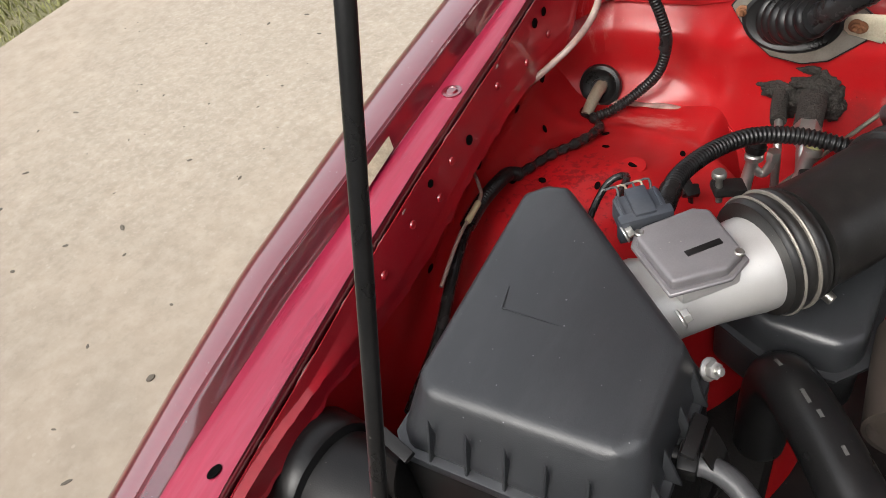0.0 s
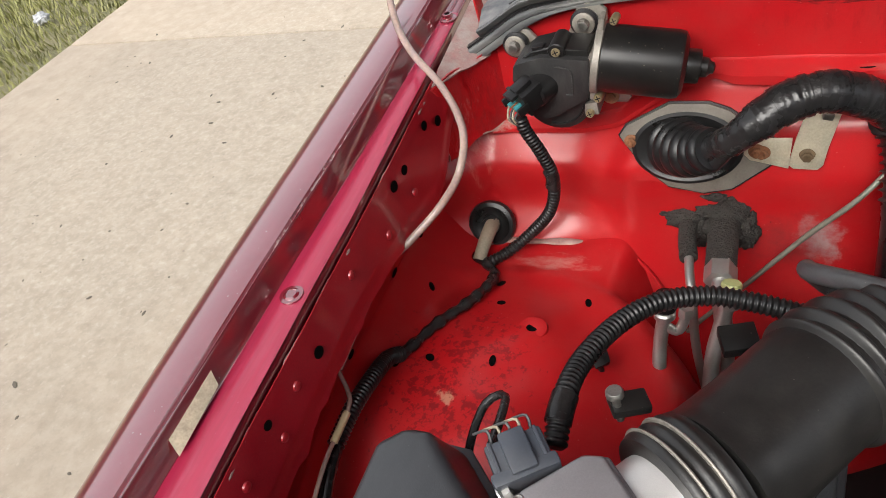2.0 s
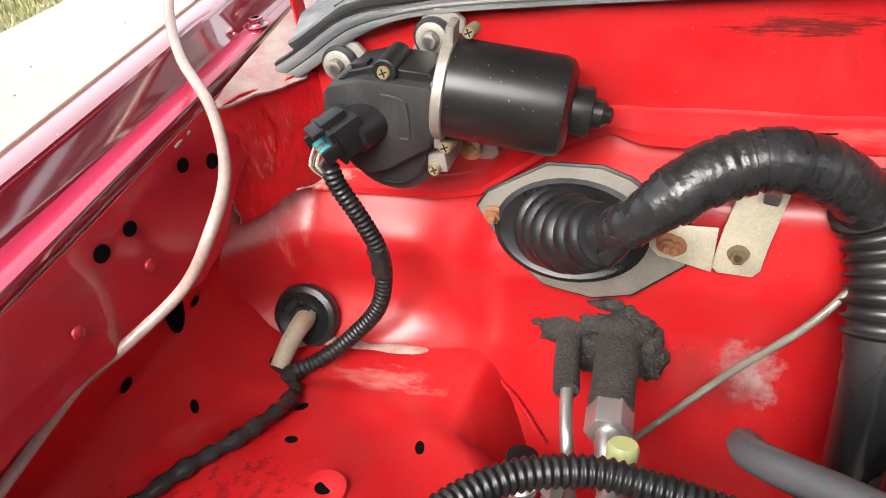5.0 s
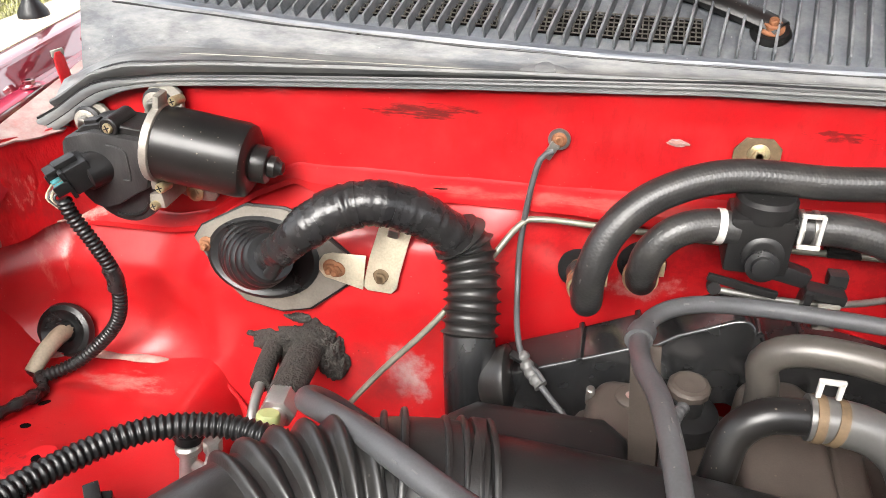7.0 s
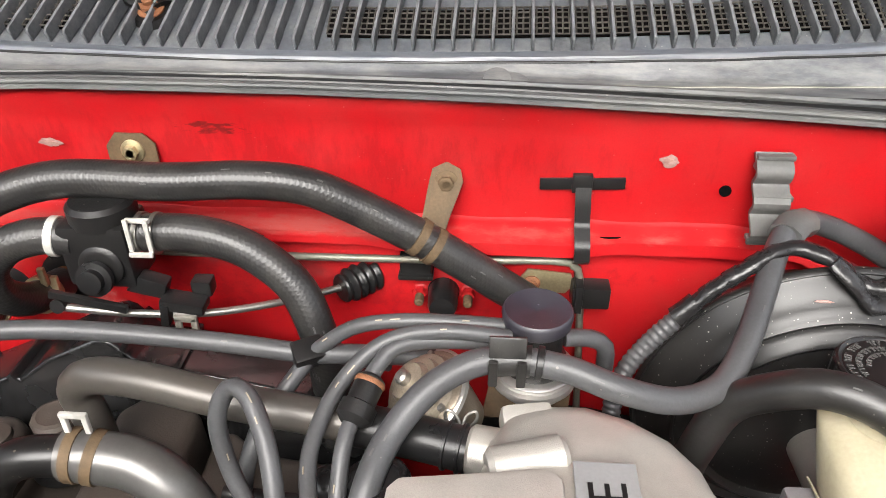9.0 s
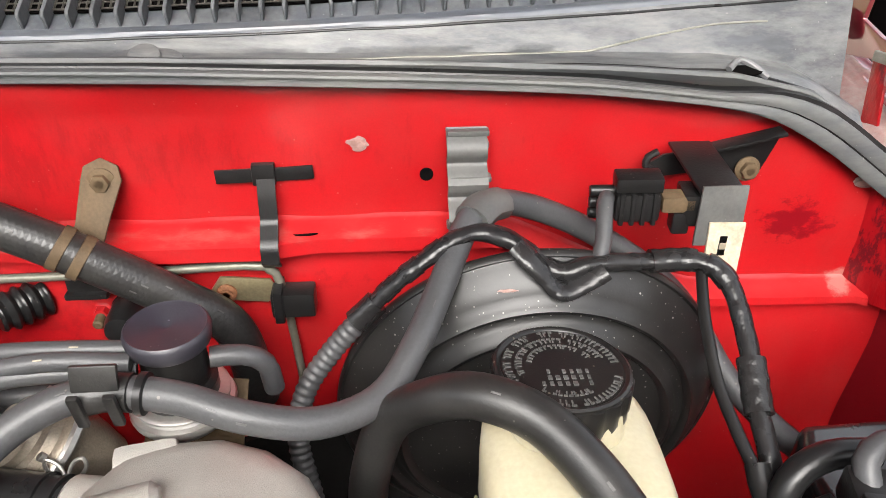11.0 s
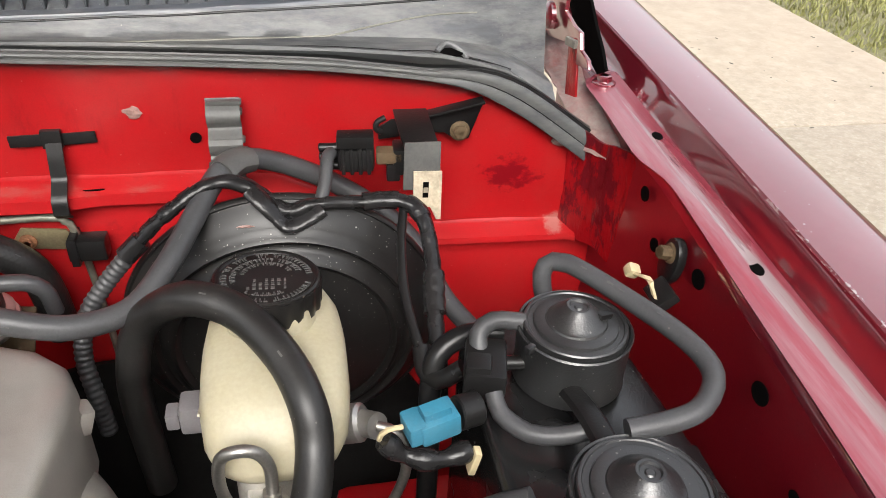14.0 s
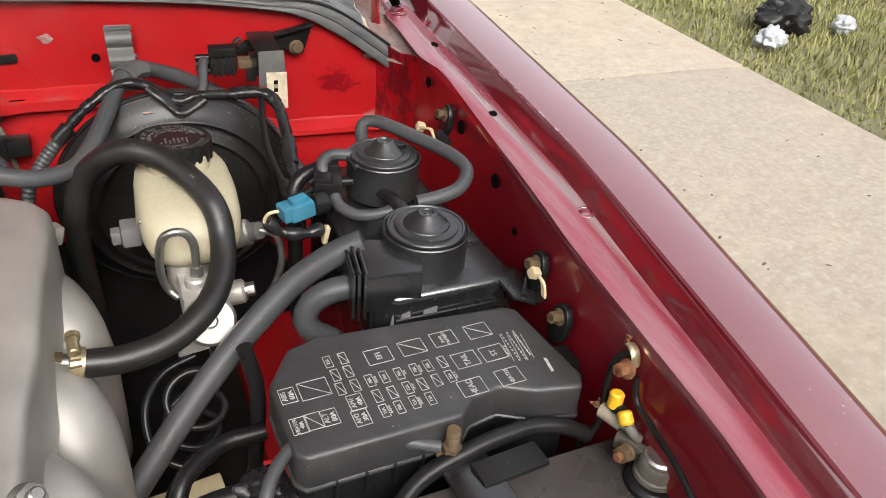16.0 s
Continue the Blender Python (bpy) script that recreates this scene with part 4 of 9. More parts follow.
part("seam_bead", tube([cowl_fn(u, 6.0 + 2.6 * soft(u, 0.68, 0.95)) for u in np.linspace(0.69, 0.955, 50)], 0.0011, 8, 0.006, lambda q: 1 + 0.35 * noise.noise(Vector((q * 60, 0.0, 2.0))), True, 0.6), BEAD, cowl, "pale dried sealer bead")
part("seam_bead", tube([cowl_fn(u, 6.4) for u in np.linspace(0.10, 0.66, 60)], 0.0008, 8, 0.006, lambda q: 1 + 0.5 * noise.noise(Vector((q * 60, 4.0, 2.0))), True, 0.6), BEAD, cowl)
fin_bm = prism([(0.0, -0.0005), (0.0008, 0.0085), (0.003, 0.0102), (0.09, 0.013), (0.104, 0.0)], 0.0022, 0.0006, None, 1)
moved(fin_bm, Matrix(((0, 0, 1, 0), (1, 0, 0, 0), (0, 1, 0, 0), (0, 0, 0, 1))))
fin_me = bpy.data.meshes.new("fin")
finish(fin_me, fin_bm, FINS)
x = -0.80
while x < 0.425:
    yg, zg = cowl_front(x)
    f = new("fin", fin_me)
    f.parent = cowl
    f.matrix_parent_inverse = Matrix.Translation(-cowl.location)
    f.matrix_basis = pose(x, yg + 0.001, zg + 0.0010, 26.5, 0, -8 + 30 * (x - CX))
    x += 0.0138
for x0, x1 in ((-0.088, 0.405), (-0.412, -0.274), (-0.600, -0.445)):
    n = int((x1 - x0) / 0.0046)
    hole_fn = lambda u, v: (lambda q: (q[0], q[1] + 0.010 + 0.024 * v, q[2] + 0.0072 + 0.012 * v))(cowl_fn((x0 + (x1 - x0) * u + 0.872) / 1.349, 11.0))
    # flat dark sheet behind the mesh in place of a shaded opening
    part("vent_opening", sheet(40, 2, hole_fn, 0.0012), DARK, cowl, "dark sheet painted as the shade in the vent opening")
    wires = [tube([Vector(hole_fn(u, k / 5)) + Vector((0, 0, 0.0016)) for u in np.linspace(0, 1, 14)], 0.0007, 4, 0.05) for k in range(6)]
    wires += [rod(Vector(hole_fn(k / n, 0)) + Vector((0, 0, 0.0018)), Vector(hole_fn(k / n, 1)) + Vector((0, 0, 0.0018)), 0.0007, 4) for k in range(n + 1)]
    part("mesh_screen", merge(*wires), DARKMESH, cowl, "dusty plastic insect mesh")
for x in (0.033, -0.397):
    part("clip_pad", lathe([(0.020, -0.004), (0.017, 0.0005), (0.012, 0.0016), (0.002, 0.0018)], 24, pose(x, 0.017, 0.955, 22) @ Matrix.Diagonal((1.25, 0.62, 1, 1))), WEATHERED, cowl)
    part("clip", lathe([(0.0095, 0), (0.0092, 0.0024), (0.0075, 0.0030), (0.002, 0.0026)], 22, pose(x, 0.016, 0.9562, 26)), WEATHERED, cowl, "dusty round retaining clip")
part("drain_hole", prism([(-0.010, -0.003), (-0.006, 0.004), (0.004, 0.005), (0.010, 0.0), (0.004, -0.004)], 0.0012, 0, pose(0.388, 0.005, 0.9455, 20, 0, -12)), DARK, cowl)
part("drain_lip", tube([(0.376, 0.004, 0.9475), (0.384, 0.010, 0.9515), (0.392, 0.008, 0.9485), (0.400, 0.001, 0.943)], 0.0022, 8, 0.003), WEATHERED, cowl)

ws = thing("weatherstrip", "grey rubber weatherstrip along the top of the bulkhead", "seal", at=(CX, -0.01, 0.945))
sm = [Vector((x, -0.010 - 0.5 * max(0.0, -0.865 - x) - 0.5 * max(0.0, x - 0.495), lerp_table(TOP, x))) for x in np.linspace(-0.874, 0.523, 130)]
for _ in range(3):
    sm = [sm[0]] + [(a + 2 * b + c) / 4 for a, b, c in zip(sm, sm[1:], sm[2:])] + [sm[-1]]


def strip_part(name, section, mat, label="", wave=0.0):
    """A length of the weatherstrip; it fans out where it turns down at the corners."""
    bm = bmesh.new()
    rows = []
    for k, c in enumerate(sm):
        t = (sm[min(k + 1, len(sm) - 1)] - sm[max(k - 1, 0)]).normalized()
        o = t.cross(Vector((0, 0, 1))).normalized()
        up = o.cross(t)
        g = 1 + 1.7 * soft(c.x, 0.36, 0.44) + 1.2 * soft(-c.x, 0.76, 0.82)
        w = wave * noise.noise(Vector((c.x * 16, 7.0, 0.0)))
        rows.append([bm.verts.new(c + o * (a + w) + up * (b * g)) for a, b in section])
    n = len(section)
    for a, b in zip(rows, rows[1:]):
        for k in range(n):
            bm.faces.new((a[k], a[(k + 1) % n], b[(k + 1) % n], b[k]))
    bm.faces.new(rows[0][::-1])
    bm.faces.new(rows[-1])
    bmesh.ops.recalc_face_normals(bm, faces=bm.faces)
    part(name, bm, mat, ws, label, 40)


strip_part("lip", [(-0.012, -0.0004), (0.0026, -0.0010), (0.0036, -0.0002), (0.0032, 0.0018), (0.0020, 0.0026), (-0.012, 0.0026)], SEAL, "thin lower sealing lip", 0.0012)
strip_part("groove", [(-0.008, 0.0024), (0.0010, 0.0024), (0.0010, 0.0032), (-0.008, 0.0032)], RUBBER, "dark groove between lip and bulb")
strip_part("bulb", [(-0.012, 0.0030), (0.0022, 0.0030), (0.0028, 0.0044), (0.0022, 0.0058), (0.0008, 0.0064), (-0.012, 0.0064)], SEAL, "", 0.0008)
strip_part("upper_groove", [(-0.010, 0.0062), (-0.0020, 0.0062), (-0.0026, 0.0074), (-0.010, 0.0074)], RUBBER, "dark gap under the cowl lip")
screen = thing("windscreen", "dark tinted windscreen above the cowl", "windscreen")
GLASS = material("dark_screen_glass", (0.01, 0.011, 0.012), 0.06, vary=0.1, bump=0.0, rough_vary=0.02)
part("pane", sheet(30, 8, lambda u, v: (-0.84 + 1.3 * u, 0.150 + 0.14 * (1.3 * u - 0.65) ** 2 + 0.75 * v, 1.026 + 0.07 * (1.3 * u - 0.65) ** 2 + 0.46 * v), 0.005), GLASS, screen)

hood = thing("hood", "raised maroon hood standing open over the engine bay", "hood", at=(CX, 0.16, 1.03))


def hood_fn(u, v, lift=0.0):
    s = 1.12 * v
    return (CX + (u - 0.5) * (1.45 - 0.16 * v * v), 0.16 - 0.755 * s + lift * 0.656, 1.03 + 0.656 * s + lift * 0.755 + 0.03 * math.sin(math.pi * u))


part("skin", sheet(24, 20, lambda u, v: hood_fn(u, v, 0.02), 0.0012), MAROON, hood)
part("inner_frame", merge(*[sheet(4, 20, lambda u, v, a=a: hood_fn(a + 0.06 * u, v, 0.0), 0.014) for a in (0.01, 0.26, 0.47, 0.68, 0.93)], *[sheet(24, 3, lambda u, v, a=a: hood_fn(0.02 + 0.96 * u, a + 0.06 * v, -0.001), 0.014) for a in (0.02, 0.45, 0.92)]), RED, hood)
# black underside sheet, added unseen to cut fill light and red reflections
part("insulation", sheet(20, 16, lambda u, v: hood_fn(0.04 + 0.92 * u, 0.04 + 0.92 * v, 0.012), 0.004), material("hood_fill_blocker", (0.03, 0.03, 0.032), 0.9, vary=0.2, fine=300, bump=0.5), hood, "unseen black sheet added to cut fill light under the hood")

# ---- hood prop rod and aerial ----
prop = thing("prop_rod", "black rubber-sleeved steel hood prop rod standing upright", "prop rod", at=(-0.677, -0.955, 0.73))
part("sleeve", rod((-0.677, -0.915, 0.83), (-0.678, -0.60, 1.62), 0.0036, 16, 0.001), RUBBER, prop, "black rubber sleeve", 30)
part("rod", tube([(-0.677, -0.955, 0.73), (-0.677, -0.935, 0.78), (-0.677, -0.915, 0.83)], 0.0030, 10), STEEL, prop)
aerial = thing("radio_aerial", "thin steel radio aerial on a black rubber base", "aerial", at=(-1.02, 0.18, 0.93))
part("base", lathe([(0.018, 0), (0.017, 0.006), (0.009, 0.018), (0.006, 0.034), (0.0045, 0.04)], 20, pose(-1.02, 0.18, 0.935)), RUBBER, aerial)
part("mast", rod((-1.02, 0.18, 0.97), (-1.025, 0.26, 1.6), 0.0022, 8), STEEL, aerial)

# ---- hinge corners of the cowl ----
for side in (-1, 1):
    ob = thing("body_hinge", "maroon painted hood hinge with dusty sealer at the cowl corner", "hinge", "hood hinges", at=(CX + side * 0.69, 0.04, 0.9))
    sx = CX + side * 0.682
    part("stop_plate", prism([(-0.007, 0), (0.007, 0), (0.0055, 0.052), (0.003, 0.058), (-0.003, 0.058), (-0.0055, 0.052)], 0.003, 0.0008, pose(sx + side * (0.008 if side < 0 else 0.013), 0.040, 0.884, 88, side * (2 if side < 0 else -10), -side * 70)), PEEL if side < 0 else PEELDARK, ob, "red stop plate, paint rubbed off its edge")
    part("plate_tip", box(0.013, 0.0036, 0.007, 0.001, pose(sx + side * (0.010 if side < 0 else 0.004), 0.0395, 0.9405, 0, 0, -side * 70)), ZINCDUST, ob, "bare worn tip")
    if side < 0:
        part("arm", prism([(0.0, -0.02), (0.05, -0.012), (0.10, 0.02), (0.18, 0.07), (0.17, 0.09), (0.09, 0.05), (0.03, 0.035), (-0.006, 0.020)], 0.005, 0.0015, pose(CX + side * 0.690, 0.085, 0.925, 90, 0, 90)), MAROON, ob)
    else:
        part("arm", prism([(0.20, 0.985), (0.081, 0.975), (0.0836, 0.9535), (0.058, 0.9487), (0.041, 0.948), (0.035, 0.935), (0.0185, 0.933), (0.0125, 0.927), (0.0395, 0.921), (0.062, 0.932), (0.1167, 0.9205), (0.20, 0.94)], 0.004, 0.0012, pose(0.503, 0, 0, 90, 0, 90)), MAROON, ob, "maroon hinge arm with a pale edge")
        part("recess", prism([(0.20, 0.970), (0.099, 0.9655), (0.073, 0.945), (0.050, 0.930), (0.036, 0.917), (0.050, 0.907), (0.09, 0.917), (0.20, 0.935)], 0.003, 0.0005, pose(0.5285, 0, 0, 90, 0, 90)), DARK, ob, "dark plate painted as the shade beside the hinge arm")
    part("arm", tube([(CX + side * 0.700, 0.10, 0.935), (CX + side * 0.704, 0.16, 0.968), (CX + side * 0.70, 0.24, 1.02)], 0.010, 12, 0.01, None, True, 0.6), MAROON, ob)
    part("pivot", lathe([(0.012, 0), (0.012, 0.004), (0.008, 0.008), (0.003, 0.009)], 18, frame_to((CX + side * 0.688, 0.10, 0.945), (CX + side * 0.6, 0.10, 0.945))), MAROON, ob)
    part("sealer", tube([(CX + side * 0.672, -0.004, 0.871), (CX + side * 0.676, 0.02, 0.878), (CX + side * 0.672, 0.06, 0.888), (CX + side * 0.674, 0.11, 0.903)], 0.007, 10, 0.004, lambda q: 1 + 0.35 * noise.noise(Vector((q * 90, side, 0.0))), True, 0.5), SEALER, ob, "lumpy grey seam sealer")
    if side < 0:
        part("shelf", sheet(8, 14, lambda u, v: (CX + side * (0.668 + 0.045 * u), -0.010 - 0.080 * u * (1 - v) + 0.17 * v, 0.879 + 0.036 * v + 0.006 * u + 0.0022 * noise.noise(Vector((u * 5, v * 9, side)))), 0.002), DUSTYMAROON, ob, "dust and grey sealer over the joint")
    else:
        part("shelf", sheet(22, 30, lambda u, v: (0.495 + 0.036 * u, -0.010 - 0.060 * (u ** 0.8) * (1 - v) + 0.17 * v, 0.880 + 0.034 * v + 0.005 * u + 0.003 * noise.noise(Vector((u * 6, v * 16, side))) - 0.010 * soft(0.10 - v, 0, 0.10)), 0.002), DUSTYMAROON, ob, "dust and grey sealer over the joint", 60)


def wedge(side):
    def skin(u, v):
        fold = 0.0035 * noise.noise(Vector((u * 9, v * 3.2, side * 7.0))) + 0.0018 * noise.noise(Vector((u * 24, v * 9, side * 3.0)))
        x = CX + side * ((0.662 + 0.052 * u if side < 0 else 0.678 + 0.038 * u) - 0.8 * fold)
        y = 0.003 - 0.088 * u - 0.010 * v * u + 0.012 * math.sin(math.pi * u) + fold
        return (x, y, 0.786 + (0.096 + 0.006 * u) * v + 0.002 * math.sin(13 * u + 5 * v))

    ob = thing("corner_gusset", "red corner panel with torn peeling paint film", "body panel", "corner gussets", at=(CX + side * 0.69, -0.04, 0.79))
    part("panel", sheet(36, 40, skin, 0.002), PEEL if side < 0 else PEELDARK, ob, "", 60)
    bead = lambda q: 1 + 0.5 * noise.noise(Vector((q * 160, side, 3.0)))
    part("seam_sealer", tube([skin(1.0, v) for v in np.linspace(0.0, 0.95, 14)], 0.0024, 8, 0.002, bead, True, 0.6), SEALER, ob, "cracked pale seam sealer", 60)
    if side < 0:
        part("seam_sealer", tube([skin(u, 0.01) for u in np.linspace(0.05, 0.55, 10)], 0.0034, 8, 0.002, bead, True, 0.4), SEALER, ob, "", 60)
    return ob


wedge(-1)
wedge(1)

# ---- wiper motor ----
wm = thing("wiper_motor", "black wiper motor with gearbox and bolted bracket on the bulkhead", "wiper motor", at=(-0.70, -0.045, 0.87))
A, B = Vector((-0.721, -0.052, 0.897)), Vector((-0.640, -0.046, 0.8815))
mm = frame_to(A, B)
L = (B - A).length
part("motor_can", lathe([(0.030, 0), (0.0335, 0.001), (0.0335, L - 0.010), (0.032, L - 0.004), (0.026, L), (0.017, L + 0.0005), (0.0165, L + 0.012), (0.0155, L + 0.0135), (0.010, L + 0.014), (0.0095, L + 0.020), (0.006, L + 0.0235), (0.0055, L + 0.026), (0.002, L + 0.0275)], 40, mm), GLOSSBLACK, wm)
part("end_flange", merge(lathe([(0.0345, -0.006), (0.0358, -0.005), (0.0358, 0.001), (0.0345, 0.002)], 36, mm), box(0.018, 0.020, 0.006, 0.002, mm @ pose(0.0, 0.036, -0.002)), box(0.016, 0.02, 0.006, 0.002, mm @ pose(0.0, -0.036, -0.002))), ZINCDUST, wm, "dull zinc flange")


def on_wall(depth):
    return pose(0, depth, 0, 90, 0, 0)


gear_poly = [(-0.7277, 0.905), (-0.7612, 0.9086), (-0.7778, 0.9104), (-0.8050, 0.9030), (-0.8087, 0.8990), (-0.8117, 0.8852), (-0.8060, 0.8600), (-0.8010, 0.8460), (-0.7940, 0.8380), (-0.7837, 0.8348), (-0.7671, 0.8404), (-0.7440, 0.8543), (-0.7342, 0.8590), (-0.7310, 0.8704)]
part("gearbox", prism(gear_poly, 0.042, 0.0028, on_wall(-0.030), 2), GEARBOX, wm, "dust-dulled gearbox casing")
part("side_face", box(0.006, 0.040, 0.050, 0.002, pose(-0.7285, -0.048, 0.882, 0, 4, 0)), ZINCDUST, wm)
part("cover_ridge", tube([(-0.764, -0.0722, 0.8995), (-0.757, -0.0722, 0.8985), (-0.749, -0.0722, 0.8960), (-0.7465, -0.0722, 0.891), (-0.7480, -0.0722, 0.869), (-0.7500, -0.0722, 0.8665), (-0.7560, -0.0722, 0.8665)], 0.0010, 8, 0.002), GEARBOX, wm)
part("lower_disc", lathe([(0.037, 0), (0.038, 0.004), (0.037, 0.012), (0.033, 0.014), (0.008, 0.0145)], 36, on_wall(-0.046) @ pose(-0.771, 0.8525, 0)), GEARBOX, wm)
part("disc_rib", tube([(-0.771 + 0.030 * math.cos(a), -0.0605, 0.8525 + 0.030 * math.sin(a)) for a in np.linspace(-1.9, -0.2, 16)], 0.0016, 8, 0.002), BLACK, wm)
part("top_rail", prism([(-0.8000, 0.9050), (-0.7900, 0.9125), (-0.7700, 0.9165), (-0.7300, 0.9120), (-0.7290, 0.9040), (-0.7780, 0.9080)], 0.034, 0.0012, on_wall(-0.030), 1), BLACK, wm)
part("vent_tab", box(0.013, 0.010, 0.007, 0.001, pose(-0.781, -0.058, 0.9140, 0, -6, 0)), BLACK, wm)
part("screw_boss", rod((-0.7611, -0.036, 0.9137), (-0.7611, -0.068, 0.9137), 0.0088, 20, 0.001), BLACK, wm)
part("socket", rod((-0.775, -0.060, 0.8775), (-0.788, -0.082, 0.8740), 0.0165, 26, 0.002), BLACK, wm)
part("mount_bracket", prism([(-0.7210, 0.880), (-0.7200, 0.928), (-0.7275, 0.9350), (-0.7400, 0.9375), (-0.7515, 0.9310), (-0.7560, 0.9200), (-0.7700, 0.8900), (-0.7690, 0.880)], 0.005, 0.0015, on_wall(-0.008)), ZINCDUST, wm, "dusty zinc mounting bracket")
part("mount_foot", prism([(-0.7960, 0.884), (-0.7990, 0.899), (-0.8080, 0.9100), (-0.8220, 0.9125), (-0.8360, 0.9060), (-0.8400, 0.8930), (-0.8330, 0.883)], 0.005, 0.0015, on_wall(-0.006)), ZINCDUST, wm)
part("mount_foot", prism([(-0.7030, 0.8240), (-0.7050, 0.8350), (-0.7150, 0.8420), (-0.7360, 0.8440), (-0.7500, 0.8330), (-0.7480, 0.8260), (-0.7300, 0.8180), (-0.7080, 0.8180)], 0.005, 0.0015, on_wall(-0.008)), ZINCDUST, wm)
part("foot_arm", prism([(-0.7260, 0.836), (-0.7270, 0.852), (-0.7400, 0.850), (-0.7420, 0.836)], 0.038, 0.002, on_wall(-0.026)), ZINCDUST, wm)
for at in ((-0.7436, -0.016, 0.9171), (-0.8226, -0.015, 0.8945)):
    gmx = frame_to(at, Vector(at) + Vector((0, -1, 0.1)))
    part("grommet", lathe([(0.0135, -0.006), (0.0148, -0.004), (0.0148, 0.001), (0.0125, 0.003)], 22, gmx), RUBBER, wm)
    part("washer", lathe([(0.0118, 0.002), (0.0118, 0.0045), (0.0108, 0.0052), (0.005, 0.0052)], 26, gmx), ZINCDUST, wm, "dull steel washer")
    hexbolt("bolt", Vector(at) + Vector((0, -0.005, 0.0005)), (0, -1, 0.1), 0.0105, 0.0135, STEEL, wm, 0.006)
hexbolt("bolt", (-0.7245, -0.016, 0.8285), (0, -1, 0.1), 0.010, 0.018, ZINC, wm, 0.005)
for at, rs in (((-0.7611, -0.0690, 0.9137), 0.0048), ((-0.7350, -0.0680, 0.8400), 0.0044), ((-0.7245, -0.0680, 0.8590), 0.0048), ((-0.7050, -0.0500, 0.9345), 0.0044)):
    sc = frame_to(at, Vector(at) + Vector((0, -1, 0.15)))
    part("screw", lathe([(rs, -0.014), (rs, 0), (rs * 0.8, 0.0012), (0.001, 0.001)], 14, sc), ZINC, wm)
    part("screw_slot", merge(box(rs * 1.3, 0.0009, 0.0004, 0, sc @ pose(0, 0, 0.0013, 0, 0, 20)), box(0.0009, rs * 1.3, 0.0004, 0, sc @ pose(0, 0, 0.0013, 0, 0, 20))), BLACK, wm)
pm = frame_to((-0.7860, -0.078, 0.8790), (-0.8075, -0.104, 0.8690))
part("plug", merge(box(0.029, 0.025, 0.022, 0.002, pm @ pose(0, 0, 0.008)), box(0.031, 0.027, 0.004, 0.001, pm @ pose(0, 0, 0.0205)), box(0.013, 0.006, 0.020, 0.0012, pm @ pose(0.0, 0.0145, 0.012)), box(0.003, 0.010, 0.014, 0.001, pm @ pose(-0.0150, 0.0, 0.026)), box(0.003, 0.010, 0.014, 0.001, pm @ pose(0.0150, 0.0, 0.026)), box(0.017, 0.004, 0.010, 0.001, pm @ pose(0.0, 0.0135, 0.026))), BLACK, wm, "black plug with a raised latch")
for i, (dx, mtl) in enumerate(((-0.0085, CABLE), (-0.0035, GREYHOSE), (0.002, CABLE), (0.0075, GREYHOSE))):
    q = pm @ Vector((dx, -0.002 - 0.002 * (i % 2), 0.022))
    q2 = pm @ Vector((dx, -0.002 - 0.002 * (i % 2), 0.031))
    part("wire_seal", rod(q, q2, 0.0030, 12, 0.0006), TEAL if i != 1 else RUST, wm, "teal rubber wire seal")
    part("lead", tube([tuple(q2), (q2.x * 0.6 - 0.806 * 0.4, -0.108, 0.862), (-0.801 + dx * 0.35, -0.104, 0.851)], 0.0013, 6, 0.004), mtl, wm)

# ---- wiring on the strut tower side ----
def conduit(name, label, pts, r, pitch=0.0045, depth=0.16, mat=None, cat="conduit"):
    return solo(name, tube(pts, r, 14, pitch / 5, ribbed(pitch, depth * 1.35)), mat or RUBBER, label, cat, sharp=80)


def hose(name, label, pts, r, mat=None, cat="hose", seg=16, ring=None, step=0.006, bore=0.0, flat=1.0, marks=0, seed=1):
    ob = solo(name, tube(pts, r, seg, step, ring, True, flat, bore), mat or RUBBER, label, cat, sharp=60)
    rng = random.Random(seed)
    for _ in range(marks):
        hose_mark(ob, pts, r, rng.uniform(0.06, 0.9), rng.uniform(0.002, 0.006), rng.uniform(0.0005, 0.0012), GREYCLIP, "scuff", (rng.uniform(-0.5, 0.5), -0.6, rng.uniform(0.2, 1.0)))
    return ob


motor_conduit = conduit("motor_conduit", "black corrugated conduit from the wiper motor plug", [(-0.799, -0.101, 0.858), (-0.796, -0.100, 0.841), (-0.785, -0.095, 0.806), (-0.779, -0.090, 0.768), (-0.790, -0.090, 0.722), (-0.818, -0.095, 0.688), (-0.845, -0.108, 0.668), (-0.866, -0.126, 0.664)], 0.0073)
part("tape_sleeve", tube([(-0.781, -0.092, 0.782), (-0.7795, -0.0905, 0.770), (-0.782, -0.0905, 0.758)], 0.0080, 12), TAPE, motor_conduit, "black tape wound round the conduit")
gr = thing("cable_grommet", "black rubber grommet with a beige cable through the bulkhead", "grommet", at=(-0.879, -0.062, 0.673))
gdir = frame_to((-0.880, -0.066, 0.673), (-0.868, -0.16, 0.722))
part("seal_ring", lathe([(0.030, 0), (0.031, 0.004), (0.029, 0.009), (0.024, 0.0105), (0.017, 0.006), (0.012, 0.006), (0.0105, 0.014)], 32, gdir), RUBBER, gr)
part("cable", tube([(-0.879, -0.060, 0.673), (-0.876, -0.082, 0.680), (-0.877, -0.104, 0.677), (-0.880, -0.126, 0.666)], 0.0098, 14, 0.006, lambda s: 1.0 - 3.0 * s), CABLE, gr, "beige cloth-taped cable")
